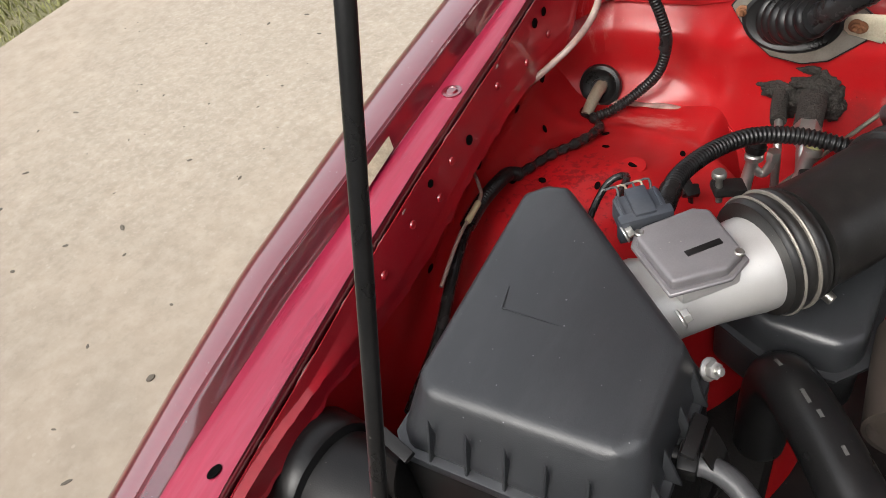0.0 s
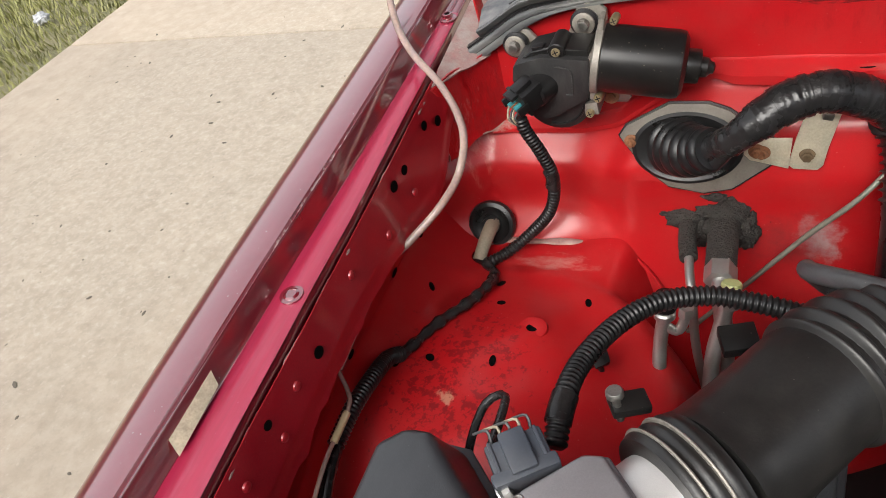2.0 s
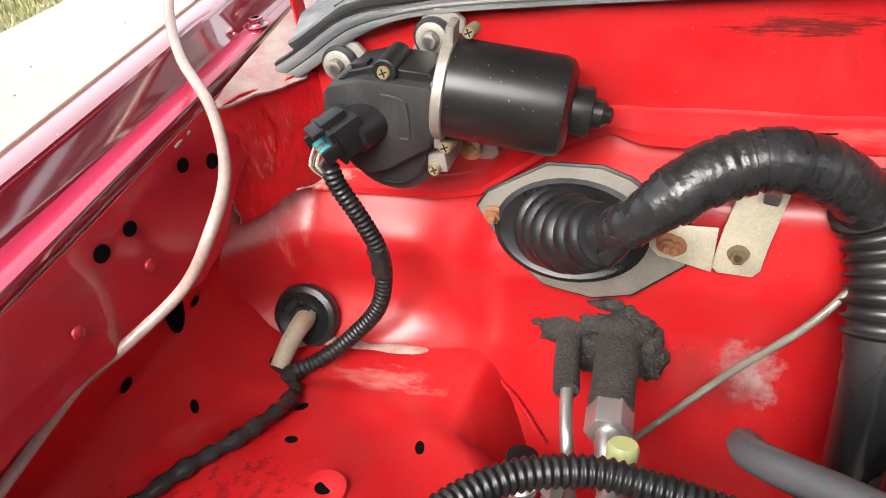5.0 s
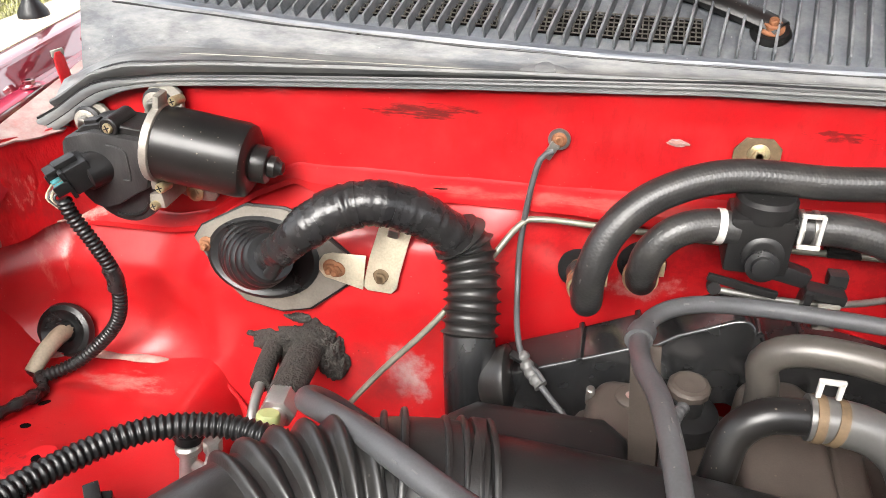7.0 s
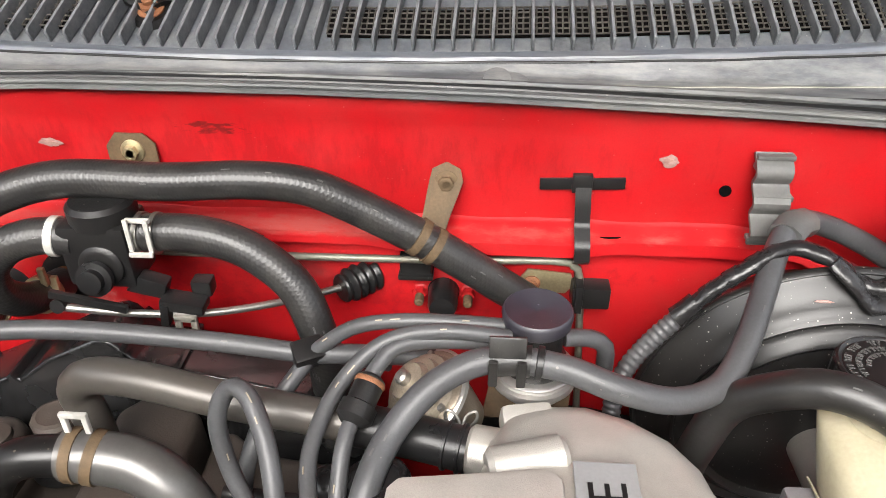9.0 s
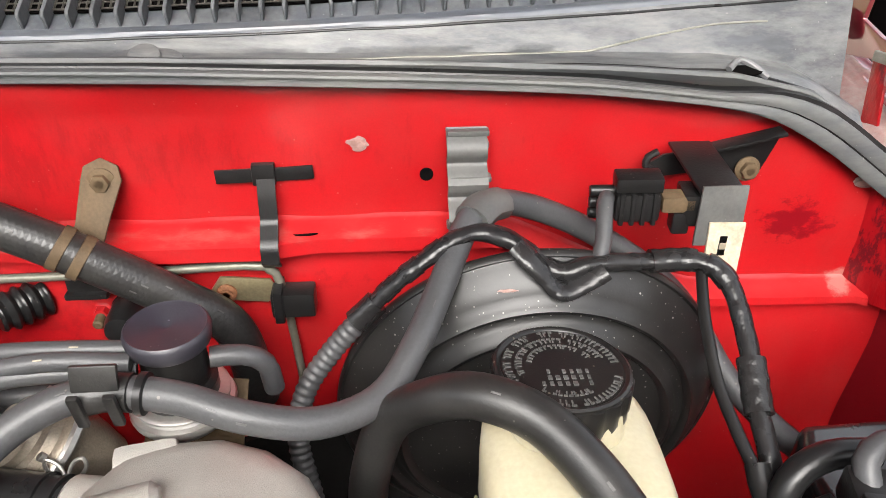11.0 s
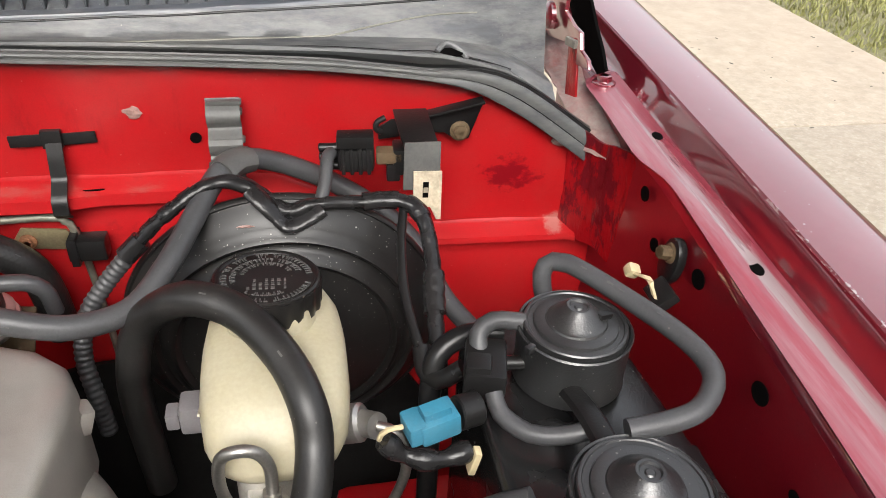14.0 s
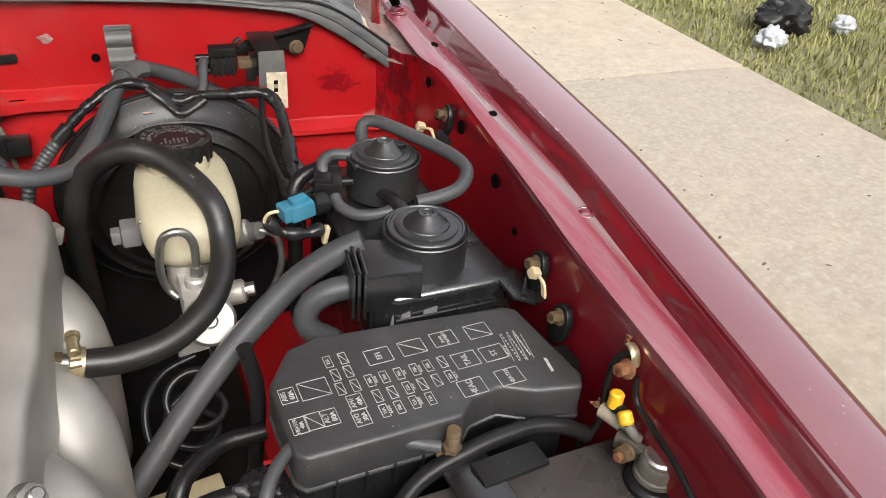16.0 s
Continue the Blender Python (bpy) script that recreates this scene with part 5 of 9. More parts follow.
solo("tower_harness", tube([(-0.889, -0.116, 0.664), (-0.870, -0.128, 0.663), (-0.854, -0.145, 0.664), (-0.848, -0.175, 0.678), (-0.858, -0.215, 0.688), (-0.876, -0.255, 0.697), (-0.890, -0.295, 0.703), (-0.900, -0.318, 0.706)], 0.0062, 10, 0.003,
     lambda s: 1.0 + 0.14 * math.sin(s * 310) + 0.1 * math.sin(s * 120)), TAPE, "taped black wiring harness lying over the strut tower", "wiring harness", sharp=80)
conduit("tower_conduit", "black corrugated conduit along the inner wing", [(-0.896, -0.310, 0.706), (-0.899, -0.328, 0.720), (-0.893, -0.362, 0.738), (-0.893, -0.405, 0.745), (-0.893, -0.445, 0.742)], 0.0090, 0.0042, 0.15)
hose("harness_tail", "black taped harness running down behind the air cleaner", [(-0.893, -0.440, 0.742), (-0.890, -0.470, 0.735), (-0.884, -0.515, 0.715), (-0.872, -0.57, 0.70), (-0.862, -0.65, 0.69)], 0.0068, TAPE, "wiring harness", 12)
CLEAR = material("clear_yellowed_tube", (0.30, 0.215, 0.19), 0.22, vary=0.25, bump=0.05, fine=300, sss=0.3)
hose("washer_hose", "clear yellowed washer hose hanging in a loop over the fender", [(-1.005, 0.10, 1.00), (-0.985, 0.035, 0.965), (-0.955, -0.025, 0.94), (-0.920, -0.070, 0.922), (-0.871, -0.114, 0.905), (-0.834, -0.164, 0.889), (-0.828, -0.203, 0.868), (-0.853, -0.214, 0.832), (-0.882, -0.245, 0.809), (-0.904, -0.272, 0.795), (-0.907, -0.320, 0.786), (-0.909, -0.385, 0.773)], 0.0041, CLEAR, "hose", 10)
hose("washer_pipe", "clear washer pipe with a yellowed joint on the inner wing", [(-0.910, -0.385, 0.772), (-0.897, -0.398, 0.760), (-0.889, -0.415, 0.757), (-0.886, -0.47, 0.755), (-0.88, -0.53, 0.74)], 0.0022, CLEAR, "hose", 8)
solo("hose_joint", rod((-0.8885, -0.418, 0.757), (-0.887, -0.450, 0.756), 0.0037, 12, 0.001), CREAM, "yellowed plastic joint in the washer pipe", "hose joint")
solo("paper_sticker", sheet(4, 10, lambda u, v: (CX - (0.7425 - 0.0092 * u + 0.003 * u * v), -0.5440 + 0.060 * v + 0.006 * (1 - u), zf(-0.5440 + 0.060 * v) + 0.0168 - 0.0095 * u), 0.0005), PAPER, "worn paper sticker torn on the fender flange", "sticker")

# ---- boot plate, taped loom and bellows ----
boot = thing("wiring_boot", "black rubber wiring boot in a grey steel plate on the bulkhead", "boot", at=(-0.645, -0.05, 0.785))
bp_m = pose(-0.640, -0.0535, 0.7895, 72, 0, 0)
plate_poly = [(-0.070, 0.012), (-0.062, 0.024), (-0.018, 0.047), (0.020, 0.047), (0.040, 0.040), (0.082, 0.010), (0.088, -0.006), (0.080, -0.018), (0.046, -0.044), (0.018, -0.050), (-0.018, -0.044), (-0.044, -0.024)]
part("gasket", prism([(x * 1.03, y * 1.04) for x, y in plate_poly], 0.003, 0.0008, bp_m), BLACK, boot)
part("plate", prism(plate_poly, 0.0045, 0.0012, bp_m @ pose(0, 0, 0.0015)), PLATE, boot, "dusty grey-brown steel plate")
part("socket", lathe([(0.048, 0.0), (0.049, 0.004), (0.045, 0.006), (0.040, 0.004)], 36, bp_m @ Matrix.Diagonal((1.15, 0.8, 1, 1)) @ pose(0, 0.0, 0.003)), RUBBER, boot)
part("bellows", tube([(-0.650, -0.054, 0.792), (-0.637, -0.074, 0.800), (-0.622, -0.090, 0.811), (-0.608, -0.102, 0.823)], 0.0335, 36, 0.0012, lambda s: (1.0 - 5.2 * s) * (1.0 - 0.13 * (1 - abs(math.cos(math.pi * s / 0.0125))) ** 1.3)), RUBBER, boot, "", 80)
for at in ((-0.697, -0.056, 0.797), (-0.567, -0.062, 0.789)):
    hexbolt("nut", at, (0, -1, 0.1), 0.010, 0.016, RUST, boot, 0.005, stud=0.004)
tl_pts = [(-0.616, -0.096, 0.816), (-0.592, -0.109, 0.838), (-0.572, -0.109, 0.857), (-0.553, -0.100, 0.869), (-0.5325, -0.092, 0.875), (-0.513, -0.087, 0.876), (-0.4897, -0.078, 0.866), (-0.469, -0.068, 0.849), (-0.455, -0.058, 0.829)]
tl = solo("taped_loom", tube(tl_pts, 0.0185, 18, 0.002, lambda s: (0.80 + 0.18 * soft(s, 0.03, 0.09)) * (1 + 0.10 * noise.noise(Vector((s * 130, 2.0, 0.0))) + 0.05 * noise.noise(Vector((s * 420, 7.0, 0.0))))), TAPE, "black taped wiring loom arching off the boot", "wiring loom", sharp=80)
tl_line = smooth_line(tl_pts, 0.003)
for i0, n, r in ((20, 5, 0.0186), (27, 9, 0.0198), (38, 4, 0.0196), (44, 6, 0.0194), (52, 3, 0.0190)):
    part("tape_band", tube([tuple(p) for p in tl_line[i0:i0 + n + 1]], r, 20, 0.0015, lambda s, k=i0: 1 + 0.09 * noise.noise(Vector((s * 260, k, 0.0))), True, 0.97), TAPE, tl, "", 50)
solo("loom_strip", tube([(-0.606, -0.112, 0.812), (-0.590, -0.113, 0.834), (-0.568, -0.100, 0.850)], 0.0065, 10), RUBBER, "flat rubber strip under the taped loom", "strip")
lb = thing("loom_bracket", "yellow zinc bracket bolted beside the wiring boot", "bracket", at=(-0.545, -0.06, 0.785))
part("arm", prism([(-0.540, 0.804), (-0.572, 0.8035), (-0.580, 0.801), (-0.5845, 0.794), (-0.584, 0.786), (-0.578, 0.780), (-0.570, 0.7785), (-0.542, 0.772)][::-1], 0.002, 0.0006, pose(0, -0.0585, 0.795, 72, 0, 0) @ pose(0, -0.795, 0)), PALEZINC, lb)
part("tongue", prism([(-0.527, 0.838), (-0.498, 0.833), (-0.5085, 0.790), (-0.511, 0.775), (-0.516, 0.770), (-0.538, 0.771), (-0.5425, 0.775), (-0.537, 0.803)][::-1], 0.002, 0.0006, pose(0, -0.0565, 0.795, 72, 0, 0) @ pose(0, -0.795, 0)), PALEZINC, lb)
part("lug", box(0.010, 0.008, 0.008, 0.002, pose(-0.511, -0.062, 0.834, 0, 10, 0)), STEEL, lb)
hexbolt("nut", (-0.572, -0.062, 0.791), (0, -1, 0.1), 0.010, 0.016, RUST, lb, 0.006, stud=0.004)
hexbolt("bolt", (-0.526, -0.060, 0.785), (0, -1, 0.1), 0.010, 0.016, BROWNZINC, lb, 0.005)
bw = thing("ribbed_duct", "black corrugated rubber duct ending in a smooth elbow", "duct", at=(-0.44, -0.09, 0.78))
part("bellows", tube([(-0.460, -0.054, 0.838), (-0.4505, -0.053, 0.822), (-0.4440, -0.062, 0.806), (-0.4400, -0.0746, 0.790), (-0.4388, -0.0868, 0.7736), (-0.4384, -0.0965, 0.7595)], 0.0245, 26, 0.0011, lambda s: 0.86 + 0.22 * abs(2 * ((s / 0.0094) % 1.0) - 1.0) ** 3.2 - 0.2 * soft(0.012 - s, 0, 0.012)), DUSTRUBBER, bw, "", 70)
part("elbow", tube([(-0.4386, -0.095, 0.762), (-0.4370, -0.103, 0.745), (-0.4360, -0.109, 0.722), (-0.435, -0.112, 0.69), (-0.434, -0.113, 0.66)], 0.0222, 28, 0.004), CANCASE, bw, "glossy black elbow")
part("coupling", lathe([(0.022, 0), (0.0255, 0.004), (0.027, 0.016), (0.0285, 0.018), (0.0285, 0.022), (0.024, 0.024)], 30, frame_to((-0.424, -0.106, 0.724), (-0.36, -0.106, 0.735))), DUSTRUBBER, bw, "dull grey-black coupling")

# ---- heater pipe stub packed with putty, coolant and refrigerant pipes ----
hp = thing("heater_stub", "heater pipe stub packed in crumbling dark putty", "pipe", at=(-0.60, -0.08, 0.70))


def lump(at, size, seed, squash=(1, 1, 1)):
    bm = bmesh.new()
    bmesh.ops.create_icosphere(bm, subdivisions=4, radius=1.0)
    for v in bm.verts:
        n1 = noise.noise(v.co * 1.7 + Vector((seed, 0, 0))) + 0.6 * noise.noise(v.co * 4.1 + Vector((0, seed, 0))) + 0.35 * noise.noise(v.co * 9 + Vector((0, 0, seed)))
        v.co = Vector([c * s for c, s in zip(v.co * (size * (1 + 0.42 * n1)), squash)])
    return moved(bm, Matrix.Translation(at))


for at, sz, sd, sq in (((-0.602, -0.062, 0.698), 0.026, 3, (1.05, 0.7, 1.0)), ((-0.640, -0.060, 0.694), 0.016, 9, (1.5, 0.6, 0.75)), ((-0.611, -0.060, 0.728), 0.0085, 5, (1.5, 0.5, 0.7)), ((-0.580, -0.064, 0.684), 0.017, 12, (0.8, 0.7, 1.3)), ((-0.630, -0.062, 0.676), 0.014, 21, (0.8, 0.7, 1.2)), ((-0.606, -0.070, 0.714), 0.013, 33, (1.6, 0.7, 0.5)), ((-0.660, -0.058, 0.698), 0.007, 41, (1.7, 0.5, 0.5))):
    part("putty", lump(at, sz, sd, sq), DIRT, hp, "crumbling dark putty", 80)
rngp = random.Random(5)
crumbs = part("putty_crumbs", merge(*[lump((-0.602 + rngp.gauss(0, 0.030), -0.0565, 0.704 + rngp.gauss(0, 0.020)), rngp.uniform(0.0008, 0.0026), a, (1.5, 0.5, 1.0)) for a in range(44)]), DIRT, hp, "", 80)
crumbs["kind"] = "stuff"
part("sleeve", tube([(-0.602, -0.062, 0.700), (-0.600, -0.100, 0.700), (-0.598, -0.140, 0.699)], 0.0160, 22, 0.002, lambda q: 1 + 0.05 * noise.noise(Vector((q * 70, 1.0, 0.0)))), DIRT, hp, "putty-smeared hose sleeve", 70)
part("union_nut", prism([(0.0168 * math.cos(math.pi / 3 * i), 0.0168 * math.sin(math.pi / 3 * i)) for i in range(6)], 0.022, 0.0016, frame_to((-0.598, -0.138, 0.699), (-0.595, -0.180, 0.697))), MACHINED, hp, "bright hexagon union")
part("pipe", tube([(-0.596, -0.158, 0.698), (-0.594, -0.176, 0.694), (-0.590, -0.19, 0.670), (-0.586, -0.196, 0.60), (-0.58, -0.2, 0.52)], 0.009, 14), MACHINED, hp)
part("small_sleeve", tube([(-0.641, -0.062, 0.692), (-0.638, -0.090, 0.690), (-0.633, -0.118, 0.688)], 0.0098, 16, 0.002, lambda q: 1 + 0.06 * noise.noise(Vector((q * 90, 3.0, 0.0)))), DIRT, hp, "", 70)
part("small_pipe", tube([(-0.633, -0.116, 0.688), (-0.629, -0.140, 0.684), (-0.624, -0.162, 0.668), (-0.62, -0.17, 0.60), (-0.61, -0.17, 0.52)], 0.0050, 12), MACHINED, hp)
acp = thing("refrigerant_pipes", "bent aluminium refrigerant pipes with a lime service cap", "pipe", at=(-0.60, -0.22, 0.65))
part("pipe", tube([(-0.585, -0.205, 0.720), (-0.590, -0.210, 0.690), (-0.597, -0.225, 0.65), (-0.60, -0.24, 0.55), (-0.60, -0.24, 0.45)], 0.0078, 14), MACHINED, acp)
part("pipe", tube([(-0.640, -0.225, 0.716), (-0.645, -0.232, 0.68), (-0.645, -0.25, 0.63), (-0.645, -0.26, 0.45)], 0.0070, 14), MACHINED, acp)
part("cap", lathe([(0.0090, 0), (0.0098, 0.002), (0.0098, 0.014), (0.0085, 0.016), (0.003, 0.0165)], 20, frame_to((-0.583, -0.201, 0.722), (-0.581, -0.190, 0.75))), LIME, acp, "lime green service cap")
part("cap", merge(lathe([(0.0105, 0), (0.0105, 0.016), (0.0095, 0.018), (0.004, 0.0185)], 20, frame_to((-0.640, -0.224, 0.722), (-0.638, -0.216, 0.75))), lathe([(0.012, 0.004), (0.012, 0.008)], 20, frame_to((-0.640, -0.224, 0.722), (-0.638, -0.216, 0.75)))), BLACK, acp, "black service cap")
part("collar", lathe([(0.0085, 0), (0.0105, 0.002), (0.0105, 0.007), (0.0085, 0.009)], 20, frame_to((-0.640, -0.226, 0.712), (-0.640, -0.222, 0.75))), MACHINED, acp)
part("branch", tube([(-0.642, -0.228, 0.704), (-0.630, -0.226, 0.694), (-0.624, -0.224, 0.702), (-0.621, -0.222, 0.716)], 0.0052, 12, 0.003), MACHINED, acp)
part("branch_nut", prism([(0.0078 * math.cos(math.pi / 3 * i), 0.0078 * math.sin(math.pi / 3 * i)) for i in range(6)], 0.012, 0.0008, frame_to((-0.621, -0.222, 0.713), (-0.619, -0.219, 0.74))), MACHINED, acp)
part("cap_ring", lathe([(0.0098, -0.010), (0.0104, -0.009), (0.0104, -0.001), (0.0090, 0.0)], 20, frame_to((-0.583, -0.201, 0.722), (-0.581, -0.190, 0.75))), MACHINED, acp, "pale metal collar under the cap")
part("saddle", box(0.034, 0.028, 0.014, 0.002, pose(-0.572, -0.235, 0.702, 10, 0, 20)), BLACK, acp)
sensor_conduit = conduit("sensor_conduit", "thick black corrugated conduit curving to the airflow meter", [(-0.682, -0.438, 0.80), (-0.684, -0.400, 0.806), (-0.682, -0.352, 0.794), (-0.665, -0.300, 0.782), (-0.636, -0.263, 0.775), (-0.597, -0.241, 0.765), (-0.562, -0.239, 0.760), (-0.525, -0.239, 0.752), (-0.47, -0.24, 0.74)], 0.0098, 0.0052, 0.16)
part("tape_band", tube([(-0.684, -0.420, 0.803), (-0.684, -0.408, 0.8052), (-0.6838, -0.396, 0.8055)], 0.0108, 16, 0.003), TAPE, sensor_conduit, "black tape round the conduit end")
clipb = thing("harness_clip", "small black plastic harness clip on the strut tower", "clip", at=(-0.70, -0.26, 0.68))
part("body", merge(box(0.020, 0.014, 0.010, 0.002, pose(-0.698, -0.270, 0.690, 20, 10, 30)), box(0.012, 0.026, 0.003, 0.001, pose(-0.700, -0.272, 0.697, 15, 0, 40)), rod((-0.698, -0.27, 0.685), (-0.695, -0.268, 0.645), 0.003, 8)), BLACK, clipb)
hose("brake_line", "thin grey-green steel pipe running along the bulkhead", [(-0.640, -0.105, 0.55), (-0.580, -0.095, 0.625), (-0.523, -0.088, 0.699), (-0.474, -0.083, 0.757), (-0.432, -0.052, 0.806), (-0.408, -0.028, 0.833), (-0.390, -0.022, 0.838), (-0.327, -0.020, 0.835), (-0.208, -0.018, 0.829), (-0.016, -0.018, 0.830), (0.078, -0.018, 0.833), (0.093, -0.018, 0.829), (0.099, -0.018, 0.818), (0.104, -0.016, 0.76), (0.11, -0.02, 0.66)], 0.0029, LINE, "pipe", 10)

# ---- air cleaner and airflow meter ----
ac = thing("air_cleaner", "dark grained plastic air cleaner box with a wedge-shaped lid", "air cleaner", at=(-0.69, -0.60, 0.78))
ab = bmesh.new()
lid_top = [(-0.772, -0.705, 0.856), (-0.630, -0.707, 0.863), (-0.614, -0.693, 0.864), (-0.612, -0.612, 0.867), (-0.749, -0.482, 0.868), (-0.768, -0.484, 0.867), (-0.784, -0.498, 0.866), (-0.785, -0.688, 0.857)]
lid_low = [(-0.782, -0.734, 0.811), (-0.620, -0.736, 0.811), (-0.602, -0.718, 0.811), (-0.600, -0.602, 0.811), (-0.740, -0.464, 0.811), (-0.774, -0.462, 0.811), (-0.794, -0.480, 0.811), (-0.796, -0.720, 0.811)]
va, vb = [ab.verts.new(p) for p in lid_low], [ab.verts.new(p) for p in lid_top]
ab.faces.new(va[::-1])
ab.faces.new(vb)
for i in range(8):
    ab.faces.new((va[i], va[(i + 1) % 8], vb[(i + 1) % 8], vb[i]))
bmesh.ops.recalc_face_normals(ab, faces=ab.faces)
bevelled(ab, 0.011, 4)
part("lid", ab, AIRBOX, ac, "", 60)
part("lid_rim", prism([(-0.785, -0.738), (-0.618, -0.740), (-0.598, -0.720), (-0.596, -0.601), (-0.738, -0.460), (-0.776, -0.458), (-0.797, -0.478), (-0.799, -0.723)], 0.011, 0.002, pose(0, 0, 0.801)), AIRBOX, ac)
part("base_box", prism([(-0.786, -0.738), (-0.618, -0.740), (-0.598, -0.718), (-0.596, -0.602), (-0.736, -0.460), (-0.774, -0.458), (-0.798, -0.478), (-0.800, -0.722)], 0.22, 0.006, pose(0, 0, 0.581)), BLACK, ac)
for i in range(5):
    x = -0.760 + 0.030 * i
    part("rib", prism([(0, 0), (0.015, 0), (0.002, 0.040)], 0.0022, 0.0004, pose(x, -0.722, 0.811) @ Matrix.Rotation(radians(-90), 4, "Z") @ Matrix.Rotation(radians(90), 4, "X")), AIRBOX, ac)
for y in (-0.62, -0.650, -0.685, -0.71):
    part("rib", prism([(0, 0), (0.014, 0), (0.002, 0.040)], 0.0022, 0.0004, pose(-0.606, y, 0.811) @ Matrix.Rotation(radians(90), 4, "X")), AIRBOX, ac)
for x, y, a in ((-0.784, -0.746, -18), (-0.640, -0.749, 0), (-0.588, -0.66, 90)):
    cl = part("clip", sheet(3, 14, lambda u, v: (0.024 * (u - 0.5), -0.004 - 0.012 * math.sin(v * 2.6), 0.024 - 0.060 * v), 0.0018), GLOSSBLACK, ac, "black spring clip")
    cl.data.transform(pose(x, y, 0.806, 0, 0, a))
    tb = part("clip_tab", box(0.034, 0.010, 0.005, 0.0015, pose(x, y, 0.806, 0, 0, a) @ pose(0, 0.004, 0.026, 12)), BLACK, ac)
# faint moulding lines of the lid
for p0, p1 in (((-0.752, -0.600), (-0.748, -0.622)), ((-0.748, -0.622), (-0.697, -0.624))):
    d = Vector((p1[0] - p0[0], p1[1] - p0[1]))
    yc = 0.5 * (p0[1] + p1[1])
    part("lid_line", box(d.length, 0.0008, 0.0008, 0.0002, pose(0.5 * (p0[0] + p1[0]), yc, 0.8596 + 0.052 * (yc + 0.70) + 0.028 * (0.5 * (p0[0] + p1[0]) + 0.70), 0, 0, math.degrees(math.atan2(d.y, d.x)))), AIRBOX, ac)
hexbolt("bolt", (-0.598, -0.600, 0.826), (0.8, -0.3, 0.5), 0.012, 0.018, MACHINED, ac, 0.008, stud=0.004)
part("breather_stub", rod((-0.606, -0.667, 0.812), (-0.588, -0.668, 0.811), 0.0075, 14, 0.001), BLACK, ac)
hose("breather_hose", "grey rubber breather hose clipped to the air cleaner", [(-0.596, -0.668, 0.811), (-0.574, -0.667, 0.810), (-0.554, -0.676, 0.806), (-0.538, -0.695, 0.792), (-0.53, -0.73, 0.75)], 0.0085, GREYHOSE, "hose", 14)
solo("hose_clip", box(0.014, 0.022, 0.022, 0.003, pose(-0.593, -0.668, 0.812, 10, 0, 6)), BLACK, "black plastic clip round the breather hose", "clip")
snork = thing("intake_snorkel", "black plastic intake snorkel reaching into the fender", "air intake", at=(-0.86, -0.74, 0.77))
part("pipe", tube([(-0.79, -0.765, 0.760), (-0.83, -0.765, 0.760), (-0.87, -0.762, 0.760), (-0.93, -0.755, 0.762)], 0.048, 32, 0.006), BLACK, snork)
part("collar", lathe([(0.046, 0), (0.053, 0.002), (0.055, 0.006), (0.056, 0.030), (0.052, 0.036)], 36, frame_to((-0.846, -0.764, 0.762), (-0.93, -0.758, 0.764))), RUBBER, snork)

maf = thing("airflow_meter", "cast aluminium airflow meter with a grey sensor cover and slate plug", "airflow meter", at=(-0.64, -0.50, 0.83))
ax0, ax1 = Vector((-0.672, -0.548, 0.806)), Vector((-0.592, -0.474, 0.812))
am = frame_to(ax0, ax1)
part("housing", lathe([(0.040, -0.004), (0.040, 0.012), (0.037, 0.02), (0.0365, 0.06), (0.039, 0.085), (0.041, 0.10), (0.041, 0.112)], 40, am), CASTBRIGHT, maf)
part("flange", box(0.105, 0.082, 0.010, 0.004, am @ pose(0, 0, -0.006)), CASTBRIGHT, maf)
for at in ((-0.690, -0.511, 0.852), (-0.624, -0.581, 0.850)):
    hexbolt("bolt", at, (0.68, 0.62, 0.3), 0.010, 0.016, MACHINED, maf, 0.008)
up = (am.to_3x3() @ Vector((0, 1, 0)))
if up.z < 0:
    up = -up
cmx = Matrix.Translation(ax0 + (ax1 - ax0) * 0.45 + Vector((0, 0, 0.040))) @ Matrix.Rotation(math.atan2(ax1.y - ax0.y, ax1.x - ax0.x) + radians(3), 4, "Z")
part("sensor_base", box(0.050, 0.068, 0.016, 0.004, cmx @ pose(0, 0, -0.006)), CASTBRIGHT, maf)
part("sensor_cover", prism([(-0.032, -0.030), (0.010, -0.036), (0.030, -0.026), (0.033, 0.026), (0.022, 0.034), (-0.024, 0.034), (-0.033, 0.024)], 0.012, 0.004, cmx @ pose(0, 0, 0.002), 3), GREYPAINT, maf, "grey satin sensor cover")
part("cover_rim", prism([(-0.036, -0.034), (0.012, -0.040), (0.034, -0.029), (0.037, 0.028), (0.025, 0.038), (-0.027, 0.038), (-0.037, 0.026)], 0.004, 0.001, cmx @ pose(0, 0, 0.0005), 1), GREYPAINT, maf)
part("cover_slot", box(0.030, 0.006, 0.001, 0.0004, cmx @ pose(0.006, -0.010, 0.0142, 0, 0, 0)), BLACK, maf)
for u, w in ((0.026, -0.026), (-0.028, 0.028)):
    part("cover_screw", lathe([(0.004, 0), (0.004, 0.002), (0.003, 0.003), (0.001, 0.0024)], 14, cmx @ pose(u, w, 0.012)), STEEL, maf)
plug_m = cmx @ pose(-0.012, 0.058, 0.004, 8, 0, -8)
part("plug", merge(box(0.040, 0.026, 0.024, 0.003, plug_m), box(0.018, 0.030, 0.008, 0.002, plug_m @ pose(0, 0, 0.013)), box(0.046, 0.010, 0.028, 0.003, plug_m @ pose(0, -0.013, 0))), CONNECTOR, maf, "slate grey plug")
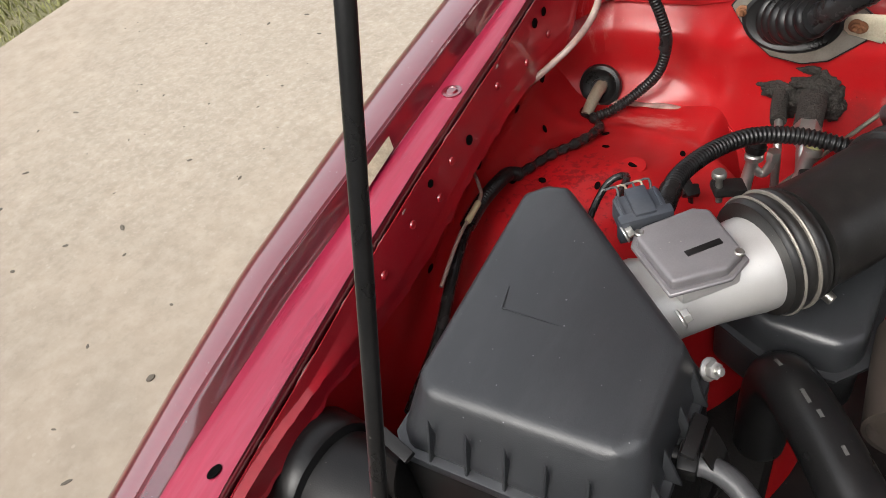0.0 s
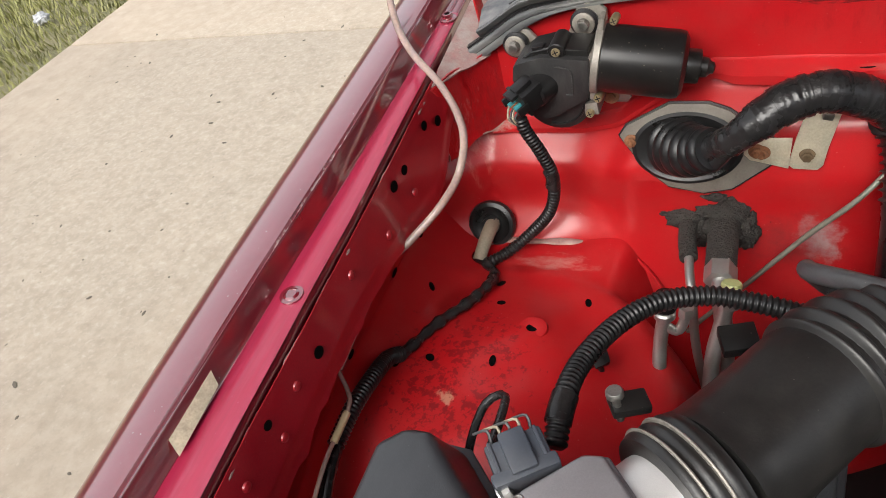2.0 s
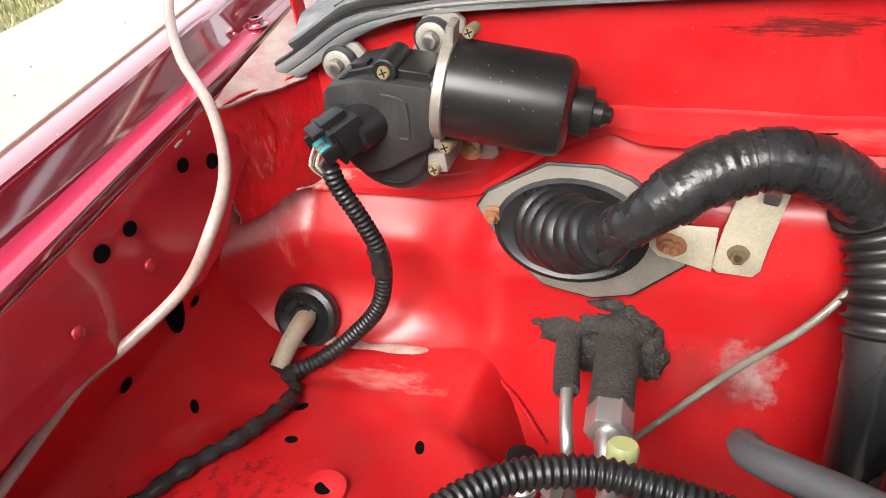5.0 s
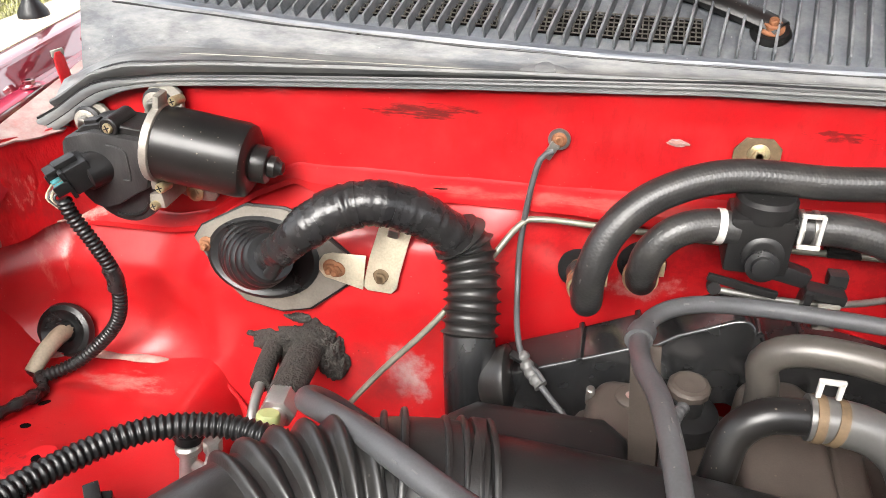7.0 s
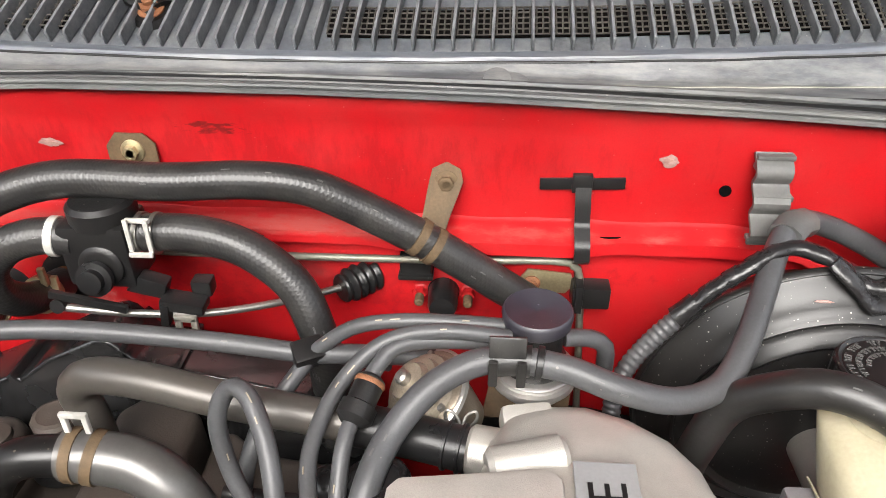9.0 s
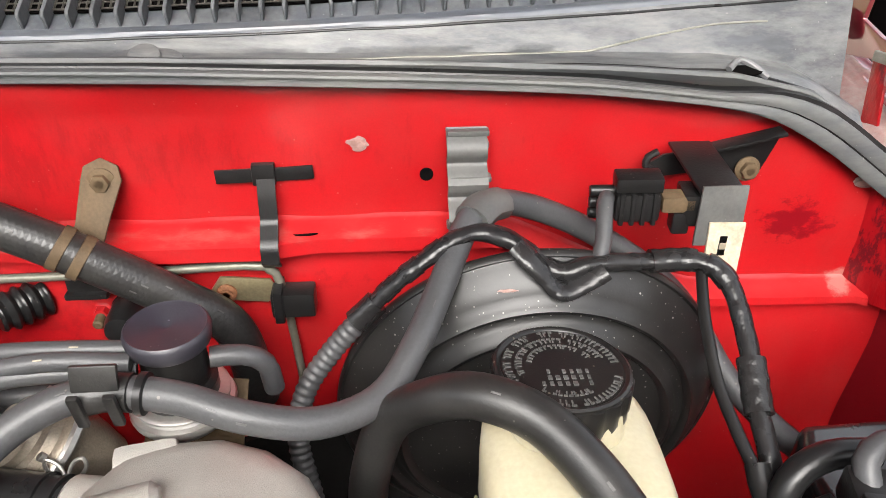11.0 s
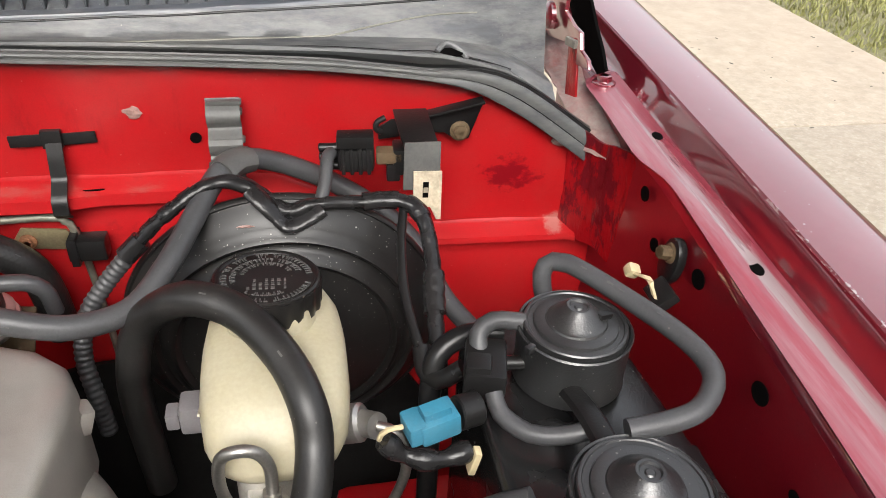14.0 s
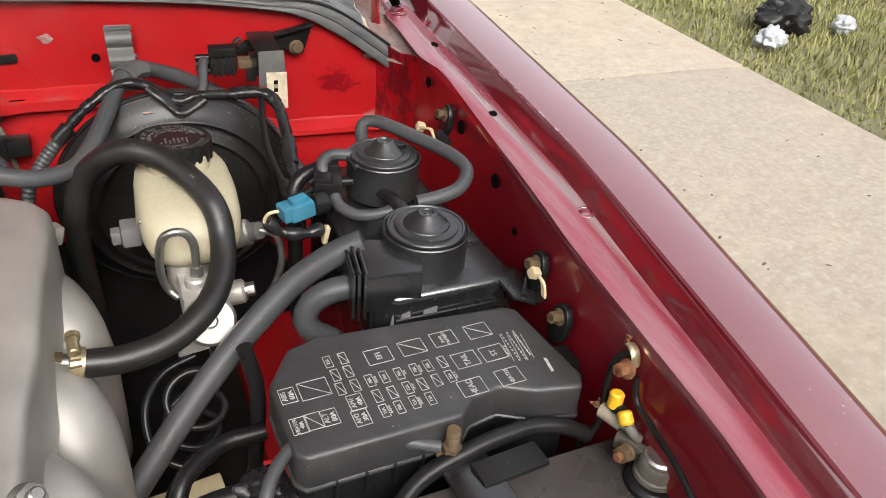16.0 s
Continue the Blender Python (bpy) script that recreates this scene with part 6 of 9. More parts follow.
for i in range(4):
    part("plug_ridge", box(0.0025, 0.024, 0.027, 0.0008, plug_m @ pose(-0.016 + 0.0107 * i, 0.001, 0)), CONNECTOR, maf)
for i in range(5):
    q0 = plug_m @ Vector((-0.014 + 0.007 * i, 0.012, 0.008))
    part("lead", tube([q0, q0 + Vector((-0.004, 0.006, 0.008)), q0 + Vector((-0.014, 0.004, 0.004))], 0.0011, 6, 0.003), CABLE if i % 2 else GREYHOSE, maf)
hose("sensor_lead", "thin black taped lead from the airflow plug", [plug_m @ Vector((-0.014, 0.014, 0.006)), (-0.715, -0.430, 0.842), (-0.732, -0.432, 0.832), (-0.742, -0.452, 0.81), (-0.744, -0.47, 0.79)], 0.0034, TAPE, "lead", 10)

tubing = thing("intake_tube", "black rubber intake tube with ribbed bellows", "intake tube", at=(-0.5, -0.38, 0.81))
T_PTS = [(-0.594, -0.476, 0.817), (-0.572, -0.450, 0.816), (-0.545, -0.410, 0.812), (-0.512, -0.362, 0.812), (-0.478, -0.326, 0.808), (-0.440, -0.304, 0.800), (-0.395, -0.294, 0.793), (-0.33, -0.290, 0.786), (-0.24, -0.288, 0.775)]
part("cuff", tube([T_PTS[0], (-0.583, -0.463, 0.8165), T_PTS[1]], 0.0515, 36, 0.0015, lambda s: 1.0 - 0.035 * (0.5 + 0.5 * math.cos(2 * math.pi * s / 0.011))), DUSTRUBBER, tubing, "", 70)
for a in (0.22, 0.62):
    c0 = Vector(T_PTS[0]).lerp(Vector(T_PTS[1]), a)
    part("wire_clamp", lathe([(0.0510, -0.0012), (0.0526, -0.0010), (0.0533, 0.0), (0.0526, 0.0010), (0.0510, 0.0012)], 48, frame_to(c0, Vector(T_PTS[1]) * 2 - Vector(T_PTS[0]))), ZINCDUST, tubing, "thin steel wire clamp")
part("throat", tube(T_PTS[1:5], 0.0475, 36, 0.005, lambda q: 1.05 - 0.05 * soft(q, 0.0, 0.012)), DUSTRUBBER, tubing)
part("bellows", tube([(-0.511, -0.361, 0.812), (-0.496, -0.342, 0.811), (-0.478, -0.326, 0.808), (-0.452, -0.310, 0.803)], 0.0525, 44, 0.0008, lambda s: 1.0 - 0.125 * abs(math.cos(math.pi * s / 0.0128)) ** 2.2), DUSTRUBBER, tubing, "", 80)
part("sleeve", tube([(-0.456, -0.312, 0.8035), (-0.440, -0.304, 0.800), (-0.418, -0.298, 0.797), (-0.395, -0.294, 0.793)], 0.0475, 36, 0.003), DUSTRUBBER, tubing)
for cx_, cy_, cz_, rr in ((-0.452, -0.310, 0.8028, 0.0520), (-0.441, -0.3045, 0.8003, 0.0535), (-0.417, -0.2978, 0.7968, 0.0500), (-0.407, -0.2958, 0.7950, 0.0512), (-0.400, -0.2947, 0.7938, 0.0512), (-0.391, -0.2937, 0.7925, 0.0520)):
    part("raised_ring", lathe([(rr - 0.004, -0.0022), (rr - 0.0008, -0.0018), (rr, -0.0006), (rr, 0.0006), (rr - 0.0008, 0.0018), (rr - 0.004, 0.0022)], 44, frame_to((cx_, cy_, cz_), (cx_ + 0.02, cy_ + 0.005, cz_ - 0.003))), DUSTRUBBER, tubing)
part("pipe", tube([(-0.40, -0.2945, 0.793), (-0.33, -0.290, 0.784), (-0.24, -0.288, 0.772), (-0.14, -0.290, 0.757), (-0.06, -0.296, 0.745)], 0.044, 36, 0.008), BLACK, tubing, "smooth black plastic pipe")
part("clamp", tube([(-0.403, -0.2950, 0.7938), (-0.397, -0.2944, 0.793)], 0.0515, 36, 0.004), DUSTRUBBER, tubing)
part("clamp_screw", rod((-0.545, -0.455, 0.778), (-0.530, -0.462, 0.772), 0.005, 12, 0.001), STEEL, tubing)
clamp2 = thing("bracket_screw", "screw standing in a black bracket beside the intake tube", "screw", at=(-0.64, -0.42, 0.82))
part("screw", merge(rod((-0.636, -0.418, 0.82), (-0.637, -0.419, 0.852), 0.003, 10), lathe([(0.0065, 0), (0.0065, 0.003), (0.005, 0.005)], 16, pose(-0.637, -0.419, 0.850))), STEEL, clamp2)
part("bracket", box(0.028, 0.018, 0.008, 0.002, pose(-0.630, -0.412, 0.832, 0, 10, 30)), BLACK, clamp2)
hose("vapour_hose", "weathered grey hose lying across the intake tube", [(-0.470, -0.195, 0.720), (-0.500, -0.202, 0.748), (-0.515, -0.215, 0.776), (-0.521, -0.234, 0.801), (-0.5164, -0.2533, 0.8165), (-0.4905, -0.2784, 0.835), (-0.4594, -0.3035, 0.8500), (-0.430, -0.326, 0.8585), (-0.400, -0.345, 0.860), (-0.35, -0.370, 0.858), (-0.29, -0.405, 0.848)], 0.0082, GREYHOSE, "hose", 16, marks=7, seed=3)
reso = thing("resonator", "dark plastic resonator box behind the intake pipe", "resonator", at=(-0.39, -0.22, 0.74))
part("box", prism([(-0.065, -0.03), (0.070, -0.035), (0.075, 0.025), (0.055, 0.045), (-0.045, 0.045), (-0.068, 0.025)], 0.12, 0.014, pose(-0.375, -0.205, 0.635), 3), BLACK, reso)
part("lid_seam", prism([(-0.068, -0.033), (0.073, -0.038), (0.078, 0.026), (0.057, 0.048), (-0.047, 0.048), (-0.071, 0.026)], 0.005, 0.001, pose(-0.375, -0.205, 0.718)), BLACK, reso)
resl = thing("lower_duct", "dark plastic lower intake box under the tube", "duct", at=(-0.55, -0.42, 0.7))
part("box", prism([(-0.628, -0.450), (-0.575, -0.480), (-0.515, -0.486), (-0.497, -0.466), (-0.488, -0.35), (-0.60, -0.34)], 0.11, 0.018, pose(0, 0, 0.634), 4), AIRBOX, resl)
part("rim", prism([(-0.636, -0.452), (-0.577, -0.487), (-0.513, -0.493), (-0.490, -0.468), (-0.481, -0.345), (-0.60, -0.332)], 0.005, 0.002, pose(0, 0, 0.700)), AIRBOX, resl)
rh_pts = [(-0.565, -0.495, 0.58), (-0.562, -0.502, 0.68), (-0.552, -0.516, 0.720), (-0.532, -0.546, 0.733), (-0.503, -0.585, 0.731), (-0.476, -0.625, 0.722), (-0.44, -0.70, 0.69)]
rh = hose("radiator_hose", "thick black radiator hose with scuffed skin bent downwards", rh_pts, 0.0245, RUBBER, "hose", 26)
for k, w in enumerate((0.30, 0.42, 0.50, 0.55, 0.63, 0.74)):
    hose_mark(rh, rh_pts, 0.0245, w, 0.006 + 0.003 * (k % 3), 0.003, GREYCLIP, "scuff", (-0.3 + 0.12 * k, -0.2, 0.9))
hose("lower_hose", "brown-grey pipe joint beside the radiator hose", [(-0.452, -0.44, 0.722), (-0.452, -0.48, 0.720), (-0.450, -0.535, 0.716)], 0.040, COVER, "pipe", 28, bore=0.004)

# ---- heater hoses, valve and brackets on the bulkhead ----
BRAID = material("braided_heater_hose", (0.013, 0.013, 0.0135), 0.40, vary=0.35, scale=30, fine=500, bump=0.1, dust=0.16, dust_color=(0.12, 0.108, 0.09), dust_scale=40, edges=(0.47, 0.68), specks=0.5)


def add_braid(m):
    n, l = m.node_tree.nodes, m.node_tree.links
    uv = n.new("ShaderNodeUVMap")
    w = []
    for sgn in (1, -1):
        mp = n.new("ShaderNodeMapping")
        mp.inputs["Scale"].default_value = (16.0, 330.0 * sgn, 1)
        l.new(uv.outputs[0], mp.inputs[0])
        wv = n.new("ShaderNodeTexWave")
        wv.bands_direction = "DIAGONAL"
        wv.inputs["Scale"].default_value = 0.5
        l.new(mp.outputs[0], wv.inputs[0])
        w.append(wv)
    mx = n.new("ShaderNodeMath")
    mx.operation = "MAXIMUM"
    l.new(w[0].outputs["Fac"], mx.inputs[0])
    l.new(w[1].outputs["Fac"], mx.inputs[1])
    bp = [x for x in n if x.type == "BUMP"][0]
    l.new(mx.outputs[0], bp.inputs["Height"])
    bp.inputs["Strength"].default_value = 0.14
    bp.inputs["Distance"].default_value = 0.0008


add_braid(BRAID)


def band(name, a, b, r, mat, parent=None, w=0.004):
    """A clamp band round a hose from a to b."""
    L = (Vector(b) - Vector(a)).length
    return part(name, lathe([(r - 0.002, 0), (r, 0.0004), (r, L - 0.0004), (r - 0.002, L)], 26, frame_to(a, b)), mat, parent)


hose("heater_hose", "thick black braided heater hose arching along the bulkhead", [(-0.353, -0.014, 0.783), (-0.347, -0.050, 0.787), (-0.344, -0.084, 0.802), (-0.343, -0.097, 0.838), (-0.330, -0.088, 0.872), (-0.300, -0.073, 0.897), (-0.250, -0.060, 0.911), (-0.180, -0.055, 0.909), (-0.127, -0.051, 0.910), (-0.088, -0.047, 0.904), (-0.047, -0.045, 0.884), (-0.005, -0.045, 0.860), (0.036, -0.042, 0.830), (0.070, -0.038, 0.798), (0.080, -0.04, 0.74)], 0.0127, BRAID, "hose", 22, bore=0.003, marks=14, seed=5)
hose("heater_elbow", "short black braided elbow hose into the bulkhead", [(-0.240, -0.073, 0.875), (-0.262, -0.075, 0.877), (-0.284, -0.081, 0.872), (-0.300, -0.085, 0.855), (-0.304, -0.080, 0.832), (-0.302, -0.055, 0.808), (-0.300, -0.018, 0.796)], 0.0125, BRAID, "hose", 22, marks=4, seed=7)
hose("heater_return_hose", "black braided heater hose bending down to the engine", [(-0.200, -0.067, 0.877), (-0.163, -0.066, 0.877), (-0.129, -0.068, 0.868), (-0.098, -0.075, 0.846), (-0.083, -0.085, 0.818), (-0.077, -0.090, 0.785), (-0.074, -0.092, 0.72)], 0.0128, BRAID, "hose", 22, marks=8, seed=6)
hv = thing("heater_valve", "black plastic heater valve between two hoses", "valve", at=(-0.222, -0.07, 0.865))
part("body", box(0.046, 0.036, 0.046, 0.004, pose(-0.224, -0.066, 0.866)), BLACK, hv)
part("top_block", lathe([(0.022, 0), (0.022, 0.012), (0.019, 0.015), (0.003, 0.0152)], 28, pose(-0.222, -0.064, 0.886)), BLACK, hv)
part("front_block", lathe([(0.015, 0), (0.015, 0.006), (0.012, 0.008), (0.010, 0.008)], 28, frame_to((-0.221, -0.080, 0.860), (-0.221, -0.16, 0.872))), BLACK, hv)
part("drain_lug", prism([(-0.012, -0.006), (0.014, -0.012), (0.018, 0.0), (0.0, 0.006)], 0.012, 0.002, pose(-0.200, -0.070, 0.845, 90)), BLACK, hv)
part("stub", rod((-0.262, -0.073, 0.876), (-0.17, -0.066, 0.877), 0.0105, 18, 0.001), BLACK, hv)
part("spindle", lathe([(0.012, 0), (0.012, 0.004), (0.008, 0.005), (0.008, 0.010), (0.004, 0.011)], 20, frame_to((-0.222, -0.092, 0.857), (-0.222, -0.15, 0.870))), RUBBER, hv)
part("lever", merge(box(0.052, 0.004, 0.006, 0.001, pose(-0.232, -0.093, 0.838, 0, 12, 0)), lathe([(0.005, 0), (0.005, 0.008)], 12, frame_to((-0.252, -0.09, 0.834), (-0.252, -0.15, 0.85)))), BLACK, hv)
band("band_clamp", (-0.256, -0.074, 0.8765), (-0.250, -0.0735, 0.876), 0.0136, PALESTEEL, hv)
spring = thing("spring_clamp", "white painted spring clamp on the heater hose", "clamp", "hose clamps", at=(-0.195, -0.07, 0.877))
for dx in (0.0, 0.010):
    band("ring", (-0.199 + dx, -0.067, 0.877), (-0.195 + dx, -0.067, 0.877), 0.0142, STEEL, spring)
for nm_, bx in (("ear", box(0.016, 0.0025, 0.0035, 0.001, pose(-0.192, -0.079, 0.8935))), ("side_bar", box(0.0032, 0.0025, 0.024, 0.001, pose(-0.1985, -0.0825, 0.884))), ("side_bar", box(0.0032, 0.0025, 0.024, 0.001, pose(-0.1855, -0.0825, 0.884))), ("ear", box(0.016, 0.0025, 0.0035, 0.001, pose(-0.192, -0.0845, 0.871)))):
    part(nm_, bx, PALESTEEL, spring)
for i, (a, b) in enumerate((((-0.347, -0.045, 0.787), (-0.349, -0.036, 0.7855)), ((-0.302, -0.045, 0.803), (-0.3015, -0.036, 0.801)))):
    sc = thing("spring_clamp", "rusty steel spring clamp where a hose meets the bulkhead", "clamp", "hose clamps", at=a)
    band("ring", a, b, 0.0150, ZINC, sc)
    part("ear", box(0.005, 0.004, 0.016, 0.001, pose(a[0] + 0.008, a[1], a[2] + 0.018)), ZINC, sc)
    part("ear", box(0.005, 0.004, 0.014, 0.001, pose(a[0] + 0.016, a[1], a[2] + 0.012)), ZINC, sc)
for x, z in ((-0.353, 0.783), (-0.300, 0.795)):
    hs = thing("heater_pipe", "brown heater pipe in a black bulkhead seal", "pipe", "heater pipes", at=(x, 0, z))
    part("seal", lathe([(0.026, 0), (0.026, 0.005), (0.019, 0.008), (0.014, 0.008)], 26, frame_to((x, -0.002, z), (x, -0.1, z))), RUBBER, hs)
    part("pipe", rod((x, 0.0, z), (x, -0.03, z + 0.002), 0.0105, 18), RUST, hs)
for x in (-0.224,):
    vb_ = thing("valve_bracket", "dusty zinc bracket bolted above the heater valve", "bracket", at=(x, -0.002, 0.905))
    part("plate", prism([(-0.018, -0.02), (0.018, -0.02), (0.018, 0.006), (0.010, 0.014), (-0.010, 0.014), (-0.018, 0.004)], 0.002, 0.0006, pose(x, -0.003, 0.905, 90)), BROWNZINC, vb_)
    hexbolt("bolt", (x + 0.001, -0.005, 0.906), (0, -1, 0), 0.010, 0.017, ZINC, vb_)
hb = thing("hose_bracket", "dusty brown steel bracket clasping the heater hose", "bracket", at=(0.0, -0.004, 0.889))
part("strap", prism([(-0.0121, 0.0), (-0.010, 0.009), (0.0, 0.014), (0.010, 0.009), (0.012, 0.0), (0.003, -0.026), (-0.004, -0.050), (-0.016, -0.052), (-0.022, -0.044), (-0.016, -0.024)], 0.0022, 0.0006, pose(0.0, -0.006, 0.889, 60, 0, 0)), BROWNZINC, hb)
hexbolt("bolt", (0.0, -0.006, 0.889), (0, -1, 0.1), 0.010, 0.017, BROWNZINC, hb)
for d in (-0.006, 0.006):
    c = Vector((-0.014, -0.045, 0.8655)) + Vector((0.82, 0, -0.57)) * d
    band("clasp", c, c + Vector((0.0055, 0, -0.0038)), 0.0138, BROWNZINC, hb)
gs = thing("ground_strap", "grey earth lead with a ring terminal on the bulkhead", "earth lead", at=(-0.38, -0.004, 0.906))
part("lead", tube([(-0.384, -0.009, 0.897), (-0.394, -0.012, 0.89), (-0.401, -0.02, 0.86), (-0.406, -0.03, 0.815), (-0.405, -0.045, 0.781), (-0.400, -0.078, 0.760), (-0.3915, -0.0989, 0.7460), (-0.374, -0.118, 0.735), (-0.352, -0.138, 0.724), (-0.330, -0.155, 0.712)], 0.0027, 10), GREYHOSE, gs)
part("splice", tube([(-0.3935, -0.0965, 0.7490), (-0.3840, -0.1085, 0.7405), (-0.3735, -0.1190, 0.7350)], 0.0058, 12, 0.001, lambda q: 0.8 + 0.25 * abs(math.sin(q * 420)) + 0.1 * noise.noise(Vector((q * 300, 2.0, 0.0)))), GREYCLIP, gs, "twisted splice with a bare end")
part("tail", tube([(-0.386, -0.106, 0.744), (-0.378, -0.112, 0.744), (-0.371, -0.119, 0.740)], 0.0022, 8), GREYHOSE, gs)
part("terminal", merge(lathe([(0.0095, 0), (0.0095, 0.002)], 20, frame_to((-0.380, -0.003, 0.906), (-0.380, -0.1, 0.906))), box(0.008, 0.004, 0.016, 0.001, pose(-0.386, -0.008, 0.897, 0, 30, 0))), STEEL, gs)
hexbolt("bolt", (-0.380, -0.005, 0.906), (0, -1, 0.1), 0.008, 0.013, RUST, gs, 0.004)
part("cable_tie", box(0.026, 0.007, 0.005, 0.0015, pose(-0.391, -0.102, 0.7455, 20, 30, 0)), RUBBER, gs)
hc = thing("heater_cable", "thin heater control cable with a black boot in the bulkhead", "cable", at=(-0.16, -0.07, 0.83))
part("cable", tube([(-0.250, -0.094, 0.833), (-0.205, -0.086, 0.824), (-0.160, -0.075, 0.818), (-0.115, -0.050, 0.811), (-0.075, -0.022, 0.806)], 0.0028, 10), STEEL, hc)
part("boot", tube([(-0.078, -0.026, 0.806), (-0.066, -0.014, 0.806), (-0.056, -0.004, 0.806)], 0.0125, 20, 0.001, lambda s: 0.8 + 0.2 * math.sin(s * 900) * 0.5 + 0.2 * soft(s, 0, 0.01)), RUBBER, hc)
part("cable_clip", merge(box(0.030, 0.016, 0.008, 0.002, pose(-0.172, -0.082, 0.832, 0, 8, 0)), box(0.006, 0.018, 0.018, 0.0015, pose(-0.184, -0.082, 0.826, 0, 8, 0)), box(0.014, 0.012, 0.012, 0.002, pose(-0.162, -0.070, 0.838))), BLACK, hc)
part("clip_tab", merge(box(0.0045, 0.003, 0.020, 0.0008, pose(-0.1745, -0.092, 0.817)), box(0.0045, 0.003, 0.020, 0.0008, pose(-0.1635, -0.092, 0.817)), box(0.0155, 0.003, 0.005, 0.0008, pose(-0.169, -0.092, 0.8085)), box(0.0155, 0.003, 0.005, 0.0008, pose(-0.169, -0.092, 0.826))), ZINCDUST, hc, "slotted grey metal tab")
for at in ((-0.145, -0.012, 0.836), (-0.022, -0.012, 0.822)):
    tb = thing("pipe_clip", "black plastic pipe clip under the ledge", "clip", "pipe clips", at=at)
    part("body", merge(box(0.024, 0.014, 0.022, 0.002, pose(*at)), box(0.026, 0.018, 0.004, 0.001, pose(at[0], at[1] - 0.002, at[2] - 0.006))), BLACK, tb)
for at in ((-0.020, -0.006, 0.795), (0.017, -0.006, 0.795)):
    st = thing("weld_stud", "rusty weld stud in a red painted collar on the bulkhead", "stud", "studs", at=at)
    part("base", lathe([(0.0095, 0), (0.009, 0.002), (0.0055, 0.004), (0.005, 0.009)], 6, frame_to(at, (at[0], -1, at[2]))), RED, st)
    part("tip", rod(at, (at[0], -0.023, at[2] - 0.002), 0.0036, 10, 0.001), BROWNZINC, st)
solo("blank_grommet", lathe([(0.014, 0), (0.0135, 0.004), (0.0115, 0.006), (0.0112, 0.026), (0.0095, 0.032), (0.003, 0.0335)], 24, frame_to((-0.002, -0.004, 0.796), (0.000, -0.1, 0.802))), RUBBER, "black rubber blanking grommet in the bulkhead", "grommet")
rb_ = thing("relay_bracket", "zinc bracket with a black plastic clip on the bulkhead", "bracket", at=(0.09, -0.01, 0.80))
part("arm", prism([(-0.022, -0.008), (0.010, -0.009), (0.016, 0.0), (0.012, 0.009), (-0.020, 0.010), (-0.026, 0.0)], 0.002, 0.0006, pose(0.080, -0.014, 0.812, 90, 4, 0)), ZINC, rb_)
part("clip", merge(box(0.028, 0.016, 0.018, 0.002, pose(0.107, -0.022, 0.808)), box(0.006, 0.020, 0.024, 0.001, pose(0.098, -0.022, 0.808))), BLACK, rb_)
hexbolt("bolt", (0.064, -0.017, 0.812), (0, -1, 0), 0.008, 0.013, RUST, rb_, 0.004)
tc = thing("strap_clip", "black plastic T-shaped strap clip on the bulkhead", "clip", at=(0.095, -0.004, 0.889))
part("bar", merge(box(0.026, 0.002, 0.009, 0.0008, pose(0.0785, -0.003, 0.8885, 0, -2, 0)), box(0.026, 0.002, 0.009, 0.0008, pose(0.1120, -0.003, 0.8895, 0, -3, 0)), box(0.014, 0.005, 0.014, 0.001, pose(0.095, -0.004, 0.890))), BLACK, tc)
STRAP_YZ = [(0.0, -0.005), (0.2, -0.009), (0.5, -0.014), (0.72, -0.027), (0.9, -0.029), (1.0, -0.024)]
part("strap", sheet(3, 20, lambda u, v: (0.0905 + 0.011 * u + 0.001 * v, lerp_table(STRAP_YZ, v), 0.887 - 0.050 * v), 0.0018), BLACK, tc)
hc2 = thing("hose_clip", "grey plastic hose clip on the bulkhead", "clip", at=(0.215, -0.012, 0.895))
part("back", sheet(4, 26, lambda u, v: (0.217 + 0.024 * (u - 0.5) + 0.001 * v, -0.008 - 0.020 * v - 0.007 * math.sin(v * 9.4) ** 2, 0.919 - 0.058 * v), 0.0028), GREYCLIP, hc2)
for x, y, z in ((0.218, -0.012, 0.918), (0.218, -0.013, 0.911), (0.219, -0.022, 0.893), (0.217, -0.03, 0.866)):
    part("ridge", box(0.025, 0.007, 0.0035, 0.001, pose(x, y, z)), GREYCLIP, hc2)
solo("panel_hole", lathe([(0.0042, 0), (0.0042, 0.0014), (0.0006, 0.0012)], 18, frame_to((0.194, -0.0016, 0.886), (0.194, -1, 0.886))), DARK, "small round hole punched in the bulkhead", "hole", kind="structure")
solo("paint_chip", lump((0.153, -0.0012, 0.907), 0.0052, 31, (1.1, 0.18, 0.8)), SEALER, "dried grey blob stuck on the red bulkhead", "blob")
solo("paint_chip", lump((-0.285, -0.0012, 0.909), 0.0055, 37, (1.5, 0.12, 0.5)), SEALER, "bare chip in the red bulkhead paint", "blob")

# ---- wiper arm ----
wa = thing("windscreen_wiper", "black wiper arm with a rusty spindle nut on the cowl", "wiper arm", at=(-0.22, 0.072, 0.985))
part("arm", tube([(-0.212, 0.066, 0.984), (-0.226, 0.074, 0.989), (-0.262, 0.090, 0.999), (-0.300, 0.104, 1.006), (-0.40, 0.140, 1.026), (-0.56, 0.19, 1.06)], 0.0125, 12, 0.01, lambda q: 1.05 - 0.5 * soft(q, 0.04, 0.12), True, 0.62), GLOSSBLACK, wa)
part("head_ring", lathe([(0.016, 0), (0.0165, 0.004), (0.014, 0.008), (0.011, 0.008)], 24, pose(-0.220, 0.068, 0.979, 26)), GLOSSBLACK, wa)
